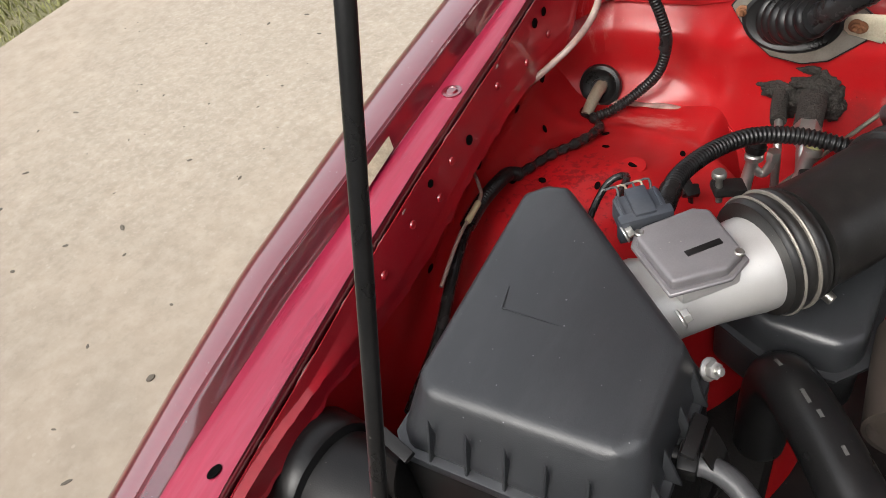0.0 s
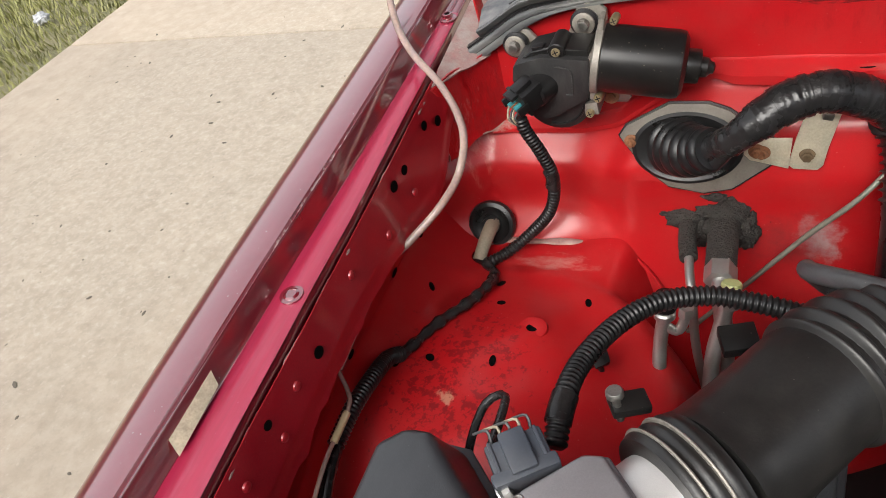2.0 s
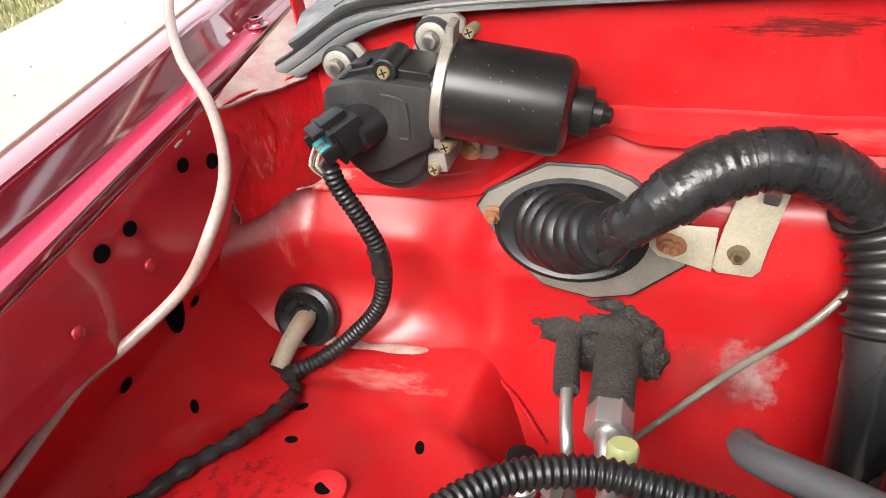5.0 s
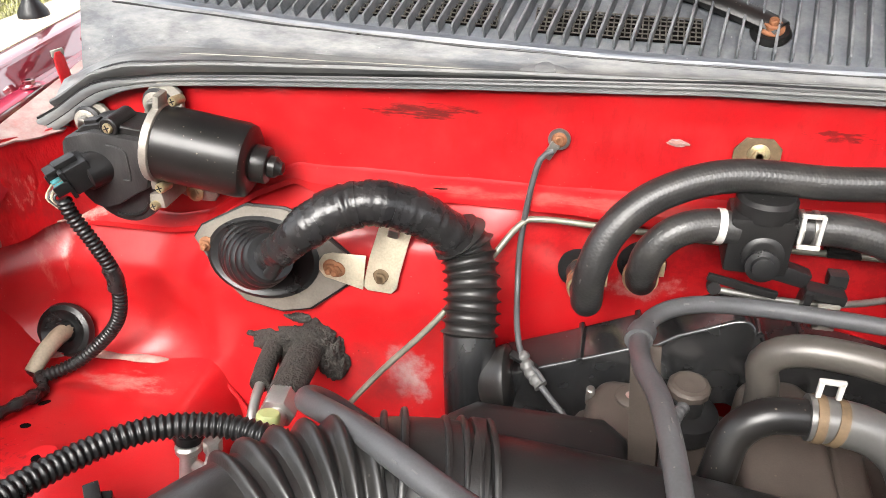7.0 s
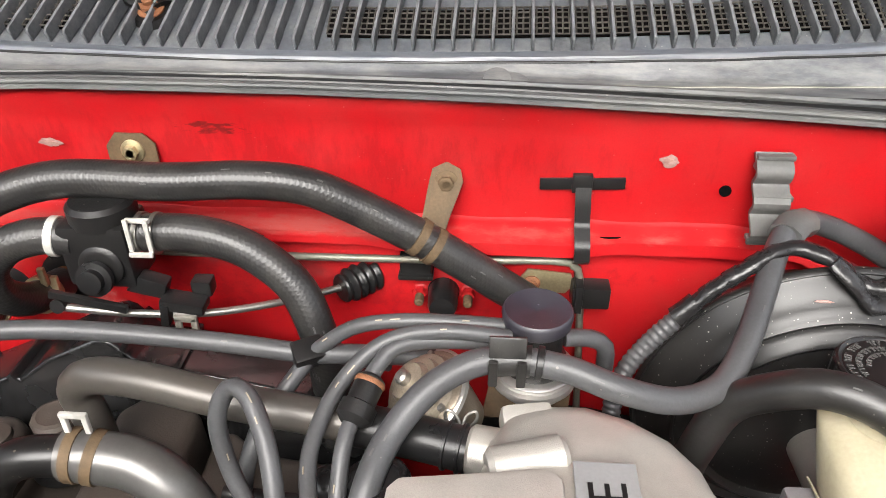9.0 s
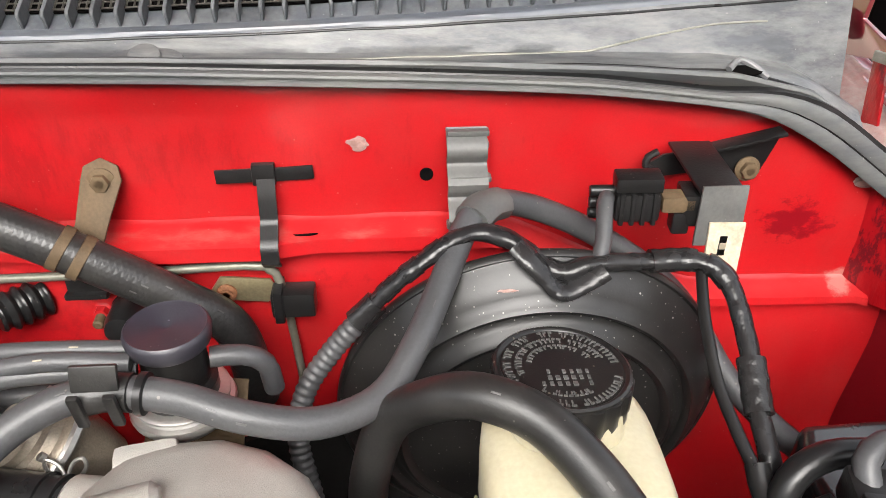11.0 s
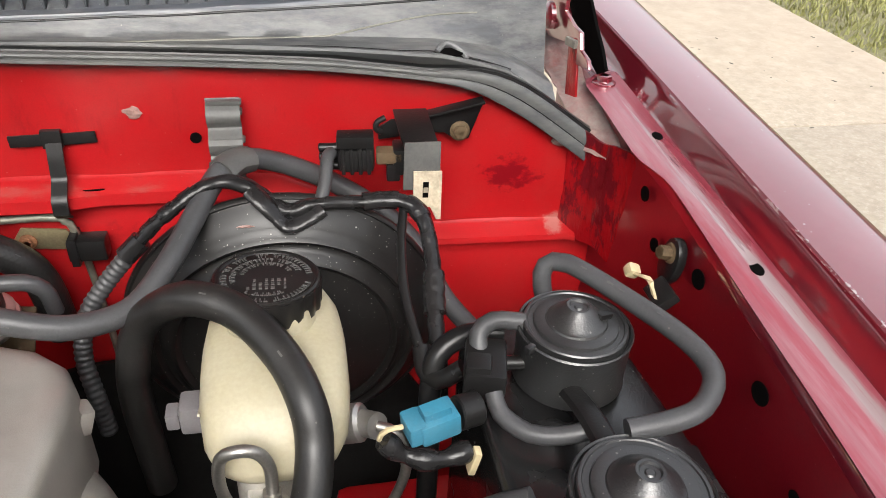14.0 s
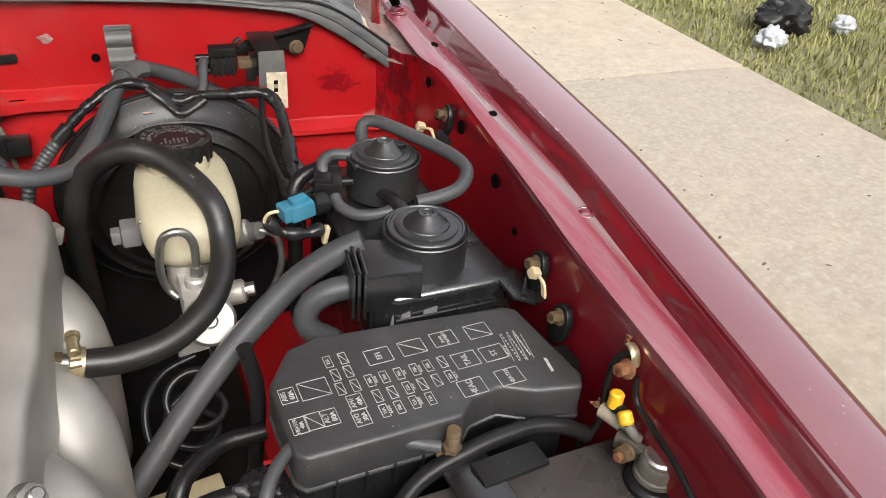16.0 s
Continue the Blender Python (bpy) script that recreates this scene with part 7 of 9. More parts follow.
hexbolt("nut", (-0.220, 0.064, 0.986), (0, -0.42, 0.9), 0.013, 0.020, RUST, wa, 0.006, stud=0.003)

# ---- engine: cover, pipes, plenum ----
vc = thing("valve_cover", "brown painted cast valve cover with raised bosses", "valve cover", at=(-0.25, -0.18, 0.72))
part("cover", prism([(-0.345, -0.34), (-0.345, -0.115), (-0.32, -0.100), (-0.19, -0.095), (0.0, -0.12), (0.0, -0.34)], 0.07, 0.012, pose(0, 0, 0.645), 3), COVER, vc)
part("boss", prism([(-0.026, -0.12), (0.022, -0.12), (0.026, -0.01), (0.018, 0.008), (-0.012, 0.008), (-0.024, -0.012)], 0.065, 0.018, pose(-0.312, -0.112, 0.686, 6, 0, 0), 5), COVER, vc, "", 70)
part("boss", prism([(-0.030, -0.12), (0.034, -0.12), (0.032, 0.0), (0.016, 0.014), (-0.014, 0.014), (-0.028, 0.0)], 0.075, 0.024, pose(-0.196, -0.104, 0.684, 6, 0, 0), 6), COVER, vc, "", 70)
part("boss_side", prism([(-0.014, -0.1), (0.014, -0.1), (0.014, 0.0), (0.0, 0.010), (-0.012, 0.002)], 0.062, 0.012, pose(-0.146, -0.110, 0.676, 6, 0, 0), 4), COVER, vc, "", 70)
part("bolt_seat", lathe([(0.0115, -0.004), (0.0110, 0.001), (0.0095, 0.002), (0.004, 0.002)], 24, pose(-0.3030, -0.134, 0.7505, 6)), COVER, vc)
part("bolt_recess", lathe([(0.0038, 0), (0.0036, 0.0010), (0.001, 0.0010)], 14, pose(-0.3030, -0.134, 0.7522, 6)), DUSTYMAROON, vc)
part("fin", box(0.012, 0.020, 0.010, 0.003, pose(-0.310, -0.185, 0.742, 6, 0, 25)), COVER, vc)
part("stud", rod((-0.3335, -0.130, 0.735), (-0.3335, -0.134, 0.754), 0.0036, 12, 0.001), STEEL, vc)
of = thing("ignition_lead", "grey-brown capped ignition lead in the valve cover", "ignition lead", at=(-0.26, -0.13, 0.75))
part("seat", lathe([(0.025, -0.014), (0.026, 0.000), (0.0255, 0.003), (0.021, 0.005), (0.016, 0.006)], 30, pose(-0.260, -0.128, 0.736)), RUBBER, of)
part("neck", lathe([(0.0130, 0), (0.0125, 0.014), (0.0110, 0.020)], 24, pose(-0.260, -0.128, 0.740)), RUBBER, of)
part("cap", lathe([(0.0140, 0), (0.0162, 0.002), (0.0165, 0.007), (0.0150, 0.0095), (0.0120, 0.0105), (0.0100, 0.0098), (0.003, 0.0105)], 12, pose(-0.260, -0.126, 0.756)), COVER, of, "dusty knurled cap", 30)
part("lead", tube([(-0.263, -0.140, 0.755), (-0.269, -0.150, 0.752), (-0.275, -0.168, 0.744), (-0.277, -0.20, 0.732), (-0.276, -0.25, 0.72)], 0.0046, 12, 0.0012, lambda q: 1.0 + 0.16 * abs(math.sin(q * 700)) * soft(0.030 - q, 0.0, 0.008)), GREYHOSE, of, "ribbed grey lead", 60)
rd = thing("heat_duct", "long black plastic duct behind the valve cover", "duct", at=(-0.27, -0.08, 0.76))
DUCTLINE = [(-0.420, 0.722), (-0.360, 0.748), (-0.319, 0.767), (-0.300, 0.776), (-0.296, 0.7715), (-0.272, 0.7915), (-0.233, 0.811), (-0.226, 0.8125), (-0.220, 0.810), (-0.206, 0.793), (-0.186, 0.790), (-0.120, 0.776), (-0.05, 0.760)]
part("beam", prism([(x, z - 0.085) for x, z in DUCTLINE] + DUCTLINE[::-1], 0.046, 0.0035, pose(0, -0.056, 0, 90, 0, 0), 3), CANCASE, rd, "glossy black beam with bevelled edges", 50)
part("end_shell", prism([(-0.03, -0.03), (0.03, -0.03), (0.034, 0.02), (-0.02, 0.03)], 0.080, 0.010, pose(-0.372, -0.070, 0.64), 3), CANCASE, rd)
for x, z, a in ((-0.345, 0.7555, -25), (-0.300, 0.7755, -25), (-0.214, 0.803, 50), (-0.178, 0.789, 8)):
    part("rib", box(0.005, 0.050, 0.006, 0.001, pose(x, -0.080, z, 0, a, 0)), CANCASE, rd)
hose("bypass_pipe", "brown metal coolant pipe running across the engine", [(-0.214, -0.150, 0.740), (-0.215, -0.150, 0.788), (-0.219, -0.150, 0.814), (-0.203, -0.155, 0.831), (-0.169, -0.160, 0.834), (-0.120, -0.165, 0.827), (-0.051, -0.171, 0.820), (0.000, -0.181, 0.8195), (0.036, -0.190, 0.818)], 0.0112, material("dark_satin_pipe", (0.055, 0.051, 0.046), 0.38, metal=0.3, vary=0.15, bump=0.1, dust=0.15, dust_color=(0.2, 0.16, 0.12)), "pipe", 20)
cp = thing("coolant_hose", "black coolant hose joined to a grey pipe by a white clamp", "hose", at=(-0.19, -0.2, 0.81))
part("hose", tube([(-0.252, -0.225, 0.752), (-0.248, -0.220, 0.776), (-0.242, -0.210, 0.799), (-0.225, -0.205, 0.814), (-0.196, -0.200, 0.814)], 0.0118, 20), GLOSSBLACK, cp)
part("pipe", tube([(-0.200, -0.200, 0.814), (-0.188, -0.200, 0.8135), (-0.162, -0.200, 0.809), (-0.141, -0.205, 0.796), (-0.128, -0.210, 0.772), (-0.122, -0.214, 0.74)], 0.0150, 22), material("satin_grey_pipe", (0.10, 0.097, 0.093), 0.33, metal=0.5, vary=0.12, bump=0.08), cp, "grey satin pipe")
part("clamp", merge(tube([(-0.197, -0.200, 0.814), (-0.191, -0.200, 0.8137)], 0.0158, 24), tube([(-0.186, -0.200, 0.8133), (-0.180, -0.2, 0.812)], 0.0158, 24)), BROWNZINC, cp)
part("clamp_ear", merge(box(0.016, 0.003, 0.0035, 0.001, pose(-0.190, -0.197, 0.842)), box(0.0035, 0.003, 0.014, 0.001, pose(-0.196, -0.197, 0.836)), box(0.0035, 0.003, 0.014, 0.001, pose(-0.184, -0.197, 0.836))), PALESTEEL, cp)
pipe_sleeve = solo("pipe_sleeve", tube([(-0.045, -0.172, 0.820), (0.0, -0.181, 0.8195), (0.024, -0.187, 0.8186)], 0.0128, 22, 0.004), RUBBER, "black rubber sleeve joining the pipe to the plenum", "hose")
for c_ in (0.012, 0.020):
    part("ring", lathe([(0.0125, -0.0012), (0.0142, -0.0008), (0.0142, 0.0008), (0.0125, 0.0012)], 28, frame_to((c_, -0.1838 - 0.25 * (c_ - 0.012), 0.8190), (c_ + 0.05, -0.1963 - 0.25 * (c_ - 0.012), 0.818))), RUBBER, pipe_sleeve)
solo("wire_clip", tube([(0.0205, -0.180, 0.806), (0.0200, -0.176, 0.818), (0.0165, -0.171, 0.828), (0.0110, -0.170, 0.832), (0.0105, -0.171, 0.826), (0.0190, -0.172, 0.818), (0.0275, -0.171, 0.826), (0.0270, -0.170, 0.832), (0.0215, -0.171, 0.828), (0.0190, -0.176, 0.818), (0.0190, -0.180, 0.806)], 0.0010, 8, 0.0012), STEEL, "bent steel wire clip on the pipe sleeve", "clip")
hose("vacuum_hose_long", "grey-black ribbed vacuum hose arching over the engine", [(-0.284, -0.46, 0.84), (-0.290, -0.40, 0.882), (-0.294, -0.345, 0.892), (-0.300, -0.285, 0.886), (-0.308, -0.240, 0.873), (-0.308, -0.200, 0.861), (-0.297, -0.165, 0.854), (-0.272, -0.145, 0.852), (-0.231, -0.133, 0.847), (-0.176, -0.130, 0.843), (-0.121, -0.130, 0.839), (-0.078, -0.132, 0.836), (-0.040, -0.126, 0.832), (0.0, -0.12, 0.826)], 0.0062, GREYHOSE, "hose", 14, marks=12, seed=8)
hk = thing("hose_hook", "grey sheet steel hook holding the vacuum hose", "bracket", at=(-0.31, -0.2, 0.8))
part("strap", sheet(3, 14, lambda u, v: (-0.304 + 0.019 * (u - 0.5) + 0.010 * v, -0.202 - 0.004 * math.sin(v * 5), 0.858 - 0.11 * v), 0.002), COVER, hk)
part("loop", tube([(-0.309, -0.205, 0.862), (-0.3085, -0.2, 0.8615), (-0.306, -0.19, 0.859)], 0.0088, 16, 0.003), GREYHOSE, hk)

VAC = [("vacuum_hose", [(-0.075, -0.132, 0.835), (-0.049, -0.130, 0.855), (-0.022, -0.130, 0.862), (0.011, -0.130, 0.863), (0.046, -0.128, 0.860)], 0.0046),
       ("vacuum_hose", [(-0.055, -0.235, 0.815), (-0.061, -0.200, 0.827), (-0.050, -0.165, 0.843), (-0.027, -0.145, 0.858), (0.005, -0.140, 0.864), (0.046, -0.138, 0.860)], 0.0048),
       ("vacuum_hose", [(-0.044, -0.235, 0.80), (-0.043, -0.200, 0.830), (-0.038, -0.180, 0.839), (-0.030, -0.158, 0.850), (-0.012, -0.144, 0.858), (0.046, -0.133, 0.852)], 0.0048),
       ("vacuum_hose", [(-0.066, -0.255, 0.80), (-0.074, -0.225, 0.838), (-0.083, -0.207, 0.855), (-0.093, -0.195, 0.864), (-0.104, -0.190, 0.860), (-0.111, -0.195, 0.843), (-0.108, -0.200, 0.812), (-0.096, -0.210, 0.785)], 0.0052),
       ("vacuum_hose", [(-0.076, -0.134, 0.833), (-0.087, -0.150, 0.823), (-0.099, -0.165, 0.811), (-0.106, -0.185, 0.79), (-0.108, -0.20, 0.76)], 0.0052),
       ("vacuum_hose", [(-0.076, -0.131, 0.834), (-0.060, -0.120, 0.824), (-0.03, -0.11, 0.81)], 0.0050)]
for name, pts, r in VAC:
    vh = tagged(hose(name, "thin grey-black vacuum hose with white print marks", pts, r, GREYHOSE, "hose", 12), group="vacuum hoses")
    for k, w in enumerate((0.13, 0.41, 0.47, 0.80)):
        hose_mark(vh, pts, r, w, 0.004 + 0.001 * ((k * 7) % 3), 0.0007, CABLE, "print_mark", (0.25 * (k - 1), -0.6, 0.8))
solo("hose_joiner", box(0.020, 0.016, 0.012, 0.002, pose(-0.076, -0.132, 0.836, 20, 0, 30)), BLACK, "black plastic clip joining vacuum hoses", "clip")
dl = thing("delay_valve", "small black inline valve with an orange ring", "valve", at=(-0.036, -0.175, 0.842))
dm = frame_to((-0.040, -0.186, 0.836), (-0.028, -0.152, 0.852))
part("body", lathe([(0.006, -0.002), (0.0105, 0.002), (0.0105, 0.010), (0.0085, 0.011), (0.0085, 0.026), (0.006, 0.028)], 20, dm), BLACK, dl)
part("ring", lathe([(0.0088, 0.022), (0.0092, 0.0235), (0.0088, 0.025)], 20, dm), RUST, dl, "orange rust ring")

egr = thing("vacuum_modulator", "flat black round vacuum modulator on a steel cup", "vacuum valve", at=(0.06, -0.128, 0.83))
dmx = pose(0.061, -0.124, 0.870, 0, 0, 0)
part("cap", lathe([(0.010, -0.010), (0.0190, -0.0095), (0.0203, -0.008), (0.0211, -0.002), (0.0206, 0.0), (0.0195, 0.0012), (0.0185, 0.0006), (0.003, 0.0004), (0.0015, -0.0006)], 44, dmx), MODCAP, egr)
part("body", lathe([(0.018, -0.046), (0.0195, -0.044), (0.0195, -0.034), (0.0165, -0.032), (0.0160, -0.012), (0.0185, -0.0105), (0.0185, -0.009)], 32, dmx), BLACK, egr)
part("cup", lathe([(0.014, -0.060), (0.022, -0.057), (0.0245, -0.052), (0.0265, -0.051), (0.0270, -0.049), (0.0262, -0.047), (0.0235, -0.0465), (0.0225, -0.0445), (0.0245, -0.0435), (0.0248, -0.042), (0.0235, -0.041), (0.018, -0.0405)], 40, dmx), MACHINED, egr, "bright steel cup")
part("outlet", tube([(0.078, -0.122, 0.848), (0.094, -0.119, 0.846), (0.104, -0.117, 0.838), (0.106, -0.114, 0.818)], 0.0055, 12), GREYHOSE, egr)
part("bracket", prism([(-0.02, -0.02), (0.035, -0.022), (0.04, 0.02), (-0.01, 0.025)], 0.002, 0.0005, pose(0.050, -0.110, 0.795, 60, 0, 0)), BROWNZINC, egr)
sv = thing("egr_valve", "brown-stained metal diaphragm valve behind the plenum", "valve", at=(-0.01, -0.12, 0.80))
part("diaphragm", lathe([(0.010, 0.026), (0.015, 0.025), (0.018, 0.020), (0.0235, 0.018), (0.025, 0.013), (0.030, 0.011), (0.032, 0.005), (0.0365, 0.003), (0.0385, 0.0), (0.0385, -0.004), (0.034, -0.006), (0.030, -0.012), (0.026, -0.03), (0.020, -0.05)][::-1], 44, frame_to((-0.003, -0.146, 0.820), (-0.030, -0.156, 0.855)) @ Matrix.Scale(0.76, 4)), STAINCAST, sv)
ev = frame_to((-0.003, -0.146, 0.820), (-0.030, -0.156, 0.855)) @ Matrix.Scale(0.76, 4)
part("stem", lathe([(0.006, 0.025), (0.006, 0.032), (0.004, 0.034), (0.001, 0.034)], 18, ev), STEEL, sv, "small steel stem")
part("crimp_ring", lathe([(0.0380, -0.0045), (0.0398, -0.003), (0.0398, 0.0005), (0.0380, 0.002)], 44, ev), MACHINED, sv, "bright crimped ring")
for a in (20, 140, 260):
    q = ev @ Vector((0.031 * math.cos(radians(a)), 0.031 * math.sin(radians(a)), 0.008))
    part("rivet", lathe([(0.003, -0.002), (0.003, 0.0015), (0.001, 0.0025)], 12, Matrix.Translation(q) @ ev.to_3x3().to_4x4()), STEEL, sv)
pl = thing("intake_plenum", "cast aluminium intake plenum with curved runners", "intake manifold", at=(0.07, -0.40, 0.82))
chamber_bm = prism([(0.004, -0.66), (0.126, -0.66), (0.132, -0.44), (0.137, -0.39), (0.139, -0.32), (0.143, -0.262), (0.145, -0.235), (0.1425, -0.212), (0.132, -0.189), (0.113, -0.170), (0.089, -0.159), (0.066, -0.160), (0.044, -0.172), (0.034, -0.195), (0.030, -0.222), (0.0, -0.230)], 0.085, 0.033, pose(0, 0, 0.768), 6)
for v in chamber_bm.verts:
    v.co.z -= 0.22 * max(0.0, v.co.y + 0.245) * soft(v.co.z, 0.775, 0.82)
part("chamber", chamber_bm, CAST, pl, "", 70)
part("step", prism([(-0.013, -0.66), (0.070, -0.66), (0.070, -0.235), (0.063, -0.2285), (-0.008, -0.2385), (-0.013, -0.245)], 0.010, 0.004, pose(0, 0, 0.848), 2), CAST, pl)
part("spigot", rod((0.074, -0.2080, 0.843), (0.034, -0.2185, 0.841), 0.0112, 24, 0.003), CAST, pl)
part("nozzle", rod((0.062, -0.194, 0.820), (0.024, -0.187, 0.8186), 0.0150, 24, 0.002), CAST, pl)
part("lug", box(0.03, 0.02, 0.018, 0.005, pose(0.056, -0.172, 0.826, 20, 0, 10)), CAST, pl)
part("badge", box(0.030, 0.085, 0.002, 0.0006, pose(0.090, -0.264, 0.8535, 0, 0, 0)), BADGE, pl, "bright badge plate")
for y in (-0.222, -0.325, -0.428, -0.531):
    part("runner", tube([(0.080, y + 0.004, 0.766), (0.106, y - 0.010, 0.772), (0.126, y - 0.030, 0.766), (0.137, y - 0.052, 0.744), (0.139, y - 0.066, 0.70), (0.138, y - 0.070, 0.64)], 0.0350, 32, 0.005, lambda q: 1.0 - 0.3 * q, True, 1.05), CAST, pl, "", 70)
part("lug", box(0.008, 0.014, 0.016, 0.002, pose(0.143, -0.218, 0.822, 0, 20, 30)), CAST, pl)
hexbolt("bolt", (0.132, -0.505, 0.846), (0.5, -0.4, 0.8), 0.014, 0.020, STEEL, pl, 0.008, stud=0.005)
badge_txt = bpy.data.curves.new("lettering", "FONT")
badge_txt.body, badge_txt.size, badge_txt.extrude = "VE", 0.026, 0.0006
badge_txt.materials.append(BLACK)
bt = new("lettering", badge_txt)
bt.parent = pl
bt.matrix_parent_inverse = Matrix.Translation(-pl.location)
bt.matrix_basis = pose(0.0985, -0.2625, 0.8549, 0, 0, 90)
tb_ = thing("throttle_pipe", "brown plastic intake elbow joined to the throttle body", "intake tube", at=(-0.08, -0.3, 0.76))
part("elbow", tube([(-0.13, -0.300, 0.752), (-0.08, -0.304, 0.757), (-0.03, -0.31, 0.765), (0.0, -0.32, 0.77)], 0.046, 30, 0.003, lambda s: 1.0 + 0.04 * (soft(s, 0.0, 0.004) - soft(s, 0.02, 0.024)) + 0.03 * math.cos(s * 400) * soft(s, 0.05, 0.07)), COVER, tb_)
part("clamp_bolt", merge(rod((-0.105, -0.285, 0.800), (-0.105, -0.285, 0.818), 0.004, 10), lathe([(0.008, 0), (0.008, 0.004), (0.005, 0.007)], 14, pose(-0.105, -0.285, 0.806))), STEEL, tb_)
ip = thing("injector_plug", "black wiring plug with coloured leads on the fuel rail", "plug", at=(-0.08, -0.22, 0.79))
part("body", merge(box(0.045, 0.022, 0.020, 0.003, pose(-0.072, -0.225, 0.782, 0, 5, 10)), box(0.024, 0.026, 0.024, 0.003, pose(-0.098, -0.222, 0.785, 0, 5, 10)), rod((-0.05, -0.225, 0.78), (-0.015, -0.23, 0.778), 0.009, 14)), BLACK, ip)
part("bolt", merge(rod((-0.108, -0.235, 0.77), (-0.108, -0.235, 0.812), 0.005, 12), lathe([(0.011, 0), (0.011, 0.006), (0.006, 0.012)], 16, pose(-0.108, -0.235, 0.80))), STEEL, ip)
fr = thing("harness_joint", "taped engine harness with white-grey tape ends", "wiring harness", at=(0, -0.22, 0.82))
part("loom", tube([(-0.06, -0.195, 0.79), (-0.035, -0.200, 0.800), (-0.02, -0.205, 0.815), (-0.02, -0.23, 0.82), (-0.03, -0.27, 0.815)], 0.012, 14, 0.003, lambda s: 1 + 0.15 * math.sin(s * 250)), TAPE, fr, "", 80)
part("tape_end", tube([(-0.026, -0.24, 0.822), (-0.03, -0.265, 0.818), (-0.034, -0.30, 0.80)], 0.010, 12, 0.003, lambda s: 1 + 0.1 * math.sin(s * 300)), PAPER, fr)
part("pipe", rod((-0.12, -0.19, 0.775), (0.0, -0.195, 0.770), 0.005, 12), BLACK, fr)
engine = thing("engine_block", "dark grimy engine block below the manifold", "engine", at=(-0.1, -0.4, 0.5))
part("block", box(0.56, 0.44, 0.30, 0.02, pose(-0.12, -0.38, 0.53)), COVER, engine)

# ---- vacuum pipe to the brake booster ----
hose("booster_hose", "thick grey brake booster vacuum hose", [(-0.030, -0.250, 0.80), (-0.027, -0.228, 0.829), (-0.017, -0.200, 0.842), (0.002, -0.180, 0.857), (0.024, -0.168, 0.865), (0.045, -0.165, 0.867), (0.074, -0.168, 0.865), (0.104, -0.175, 0.858), (0.135, -0.172, 0.849), (0.163, -0.155, 0.846), (0.181, -0.130, 0.856), (0.196, -0.100, 0.870), (0.210, -0.070, 0.884), (0.220, -0.056, 0.890), (0.232, -0.044, 0.888), (0.247, -0.036, 0.882), (0.269, -0.032, 0.872), (0.298, -0.032, 0.856), (0.332, -0.040, 0.834), (0.356, -0.056, 0.811), (0.371, -0.090, 0.788), (0.391, -0.120, 0.774), (0.41, -0.15, 0.77)], 0.0076, GREYHOSE, "hose", 18, marks=9, seed=9)
bc = thing("hose_clamp", "black plastic strap holding the booster hose to the modulator", "clamp", at=(0.045, -0.165, 0.867))
part("wrap", tube([(0.034, -0.1665, 0.8665), (0.045, -0.165, 0.867), (0.056, -0.166, 0.867)], 0.0088, 20, 0.003), DUSTRUBBER, bc)
part("ear", merge(box(0.020, 0.003, 0.012, 0.001, pose(0.043, -0.1690, 0.879, -20, 0, 0)), box(0.005, 0.003, 0.020, 0.001, pose(0.0355, -0.1755, 0.866, 10, 0, 0)), box(0.005, 0.003, 0.020, 0.001, pose(0.0505, -0.1755, 0.866, 10, 0, 0))), DUSTRUBBER, bc, "slotted grey-brown strap plate")
band("ring", (0.0585, -0.1662, 0.8668), (0.0625, -0.1666, 0.8665), 0.0096, RUBBER, bc)
solo("foam_wrap", tube([(0.216, -0.062, 0.8875), (0.224, -0.052, 0.8895), (0.234, -0.043, 0.887)], 0.0112, 10, 0.003, lambda q: 1 + 0.08 * noise.noise(Vector((q * 90, 0.0, 2.0))), True, 0.85), GREYCLIP, "square black foam sleeve on the booster hose", "sleeve")

# near-black for the added pieces that make the deep gaps look shaded
GAPSHADE = material("deep_bay_shade", (0.008, 0.0075, 0.007), 0.9, vary=0.4, scale=30, fine=300, bump=0.6, spec=0.2)
# ---- brake booster, reservoir and master cylinder ----
bst = thing("brake_booster", "round black brake booster with stepped rim", "brake booster", at=(0.25, -0.06, 0.765))
bm_ = frame_to((0.253, 0.000, 0.772), (0.253, -0.30, 0.748))
part("shell", lathe([(0.040, 0), (0.060, 0.010), (0.085, 0.045), (0.100, 0.066), (0.112, 0.074), (0.1165, 0.0755), (0.1185, 0.078), (0.1185, 0.081), (0.1168, 0.083), (0.1150, 0.0818), (0.1130, 0.0840), (0.108, 0.0905), (0.102, 0.0955), (0.0982, 0.0975), (0.0966, 0.1005), (0.0945, 0.1024), (0.0925, 0.1015), (0.0912, 0.0985), (0.0885, 0.0985), (0.085, 0.102), (0.0825, 0.1062), (0.0800, 0.1078), (0.0775, 0.1065), (0.076, 0.1035), (0.070, 0.105), (0.05, 0.112), (0.03, 0.116), (0.02, 0.117)], 96, bm_), BOOSTER, bst, "", 60)
part("scratch", lump(bm_ @ Vector((-0.022, 0.1035, 0.0945)), 0.0016, 44, (3.2, 0.5, 0.5)), SEALER, bst)
res = thing("brake_fluid_reservoir", "yellowed brake fluid reservoir with a black screw cap", "reservoir", at=(0.245, -0.2, 0.83))


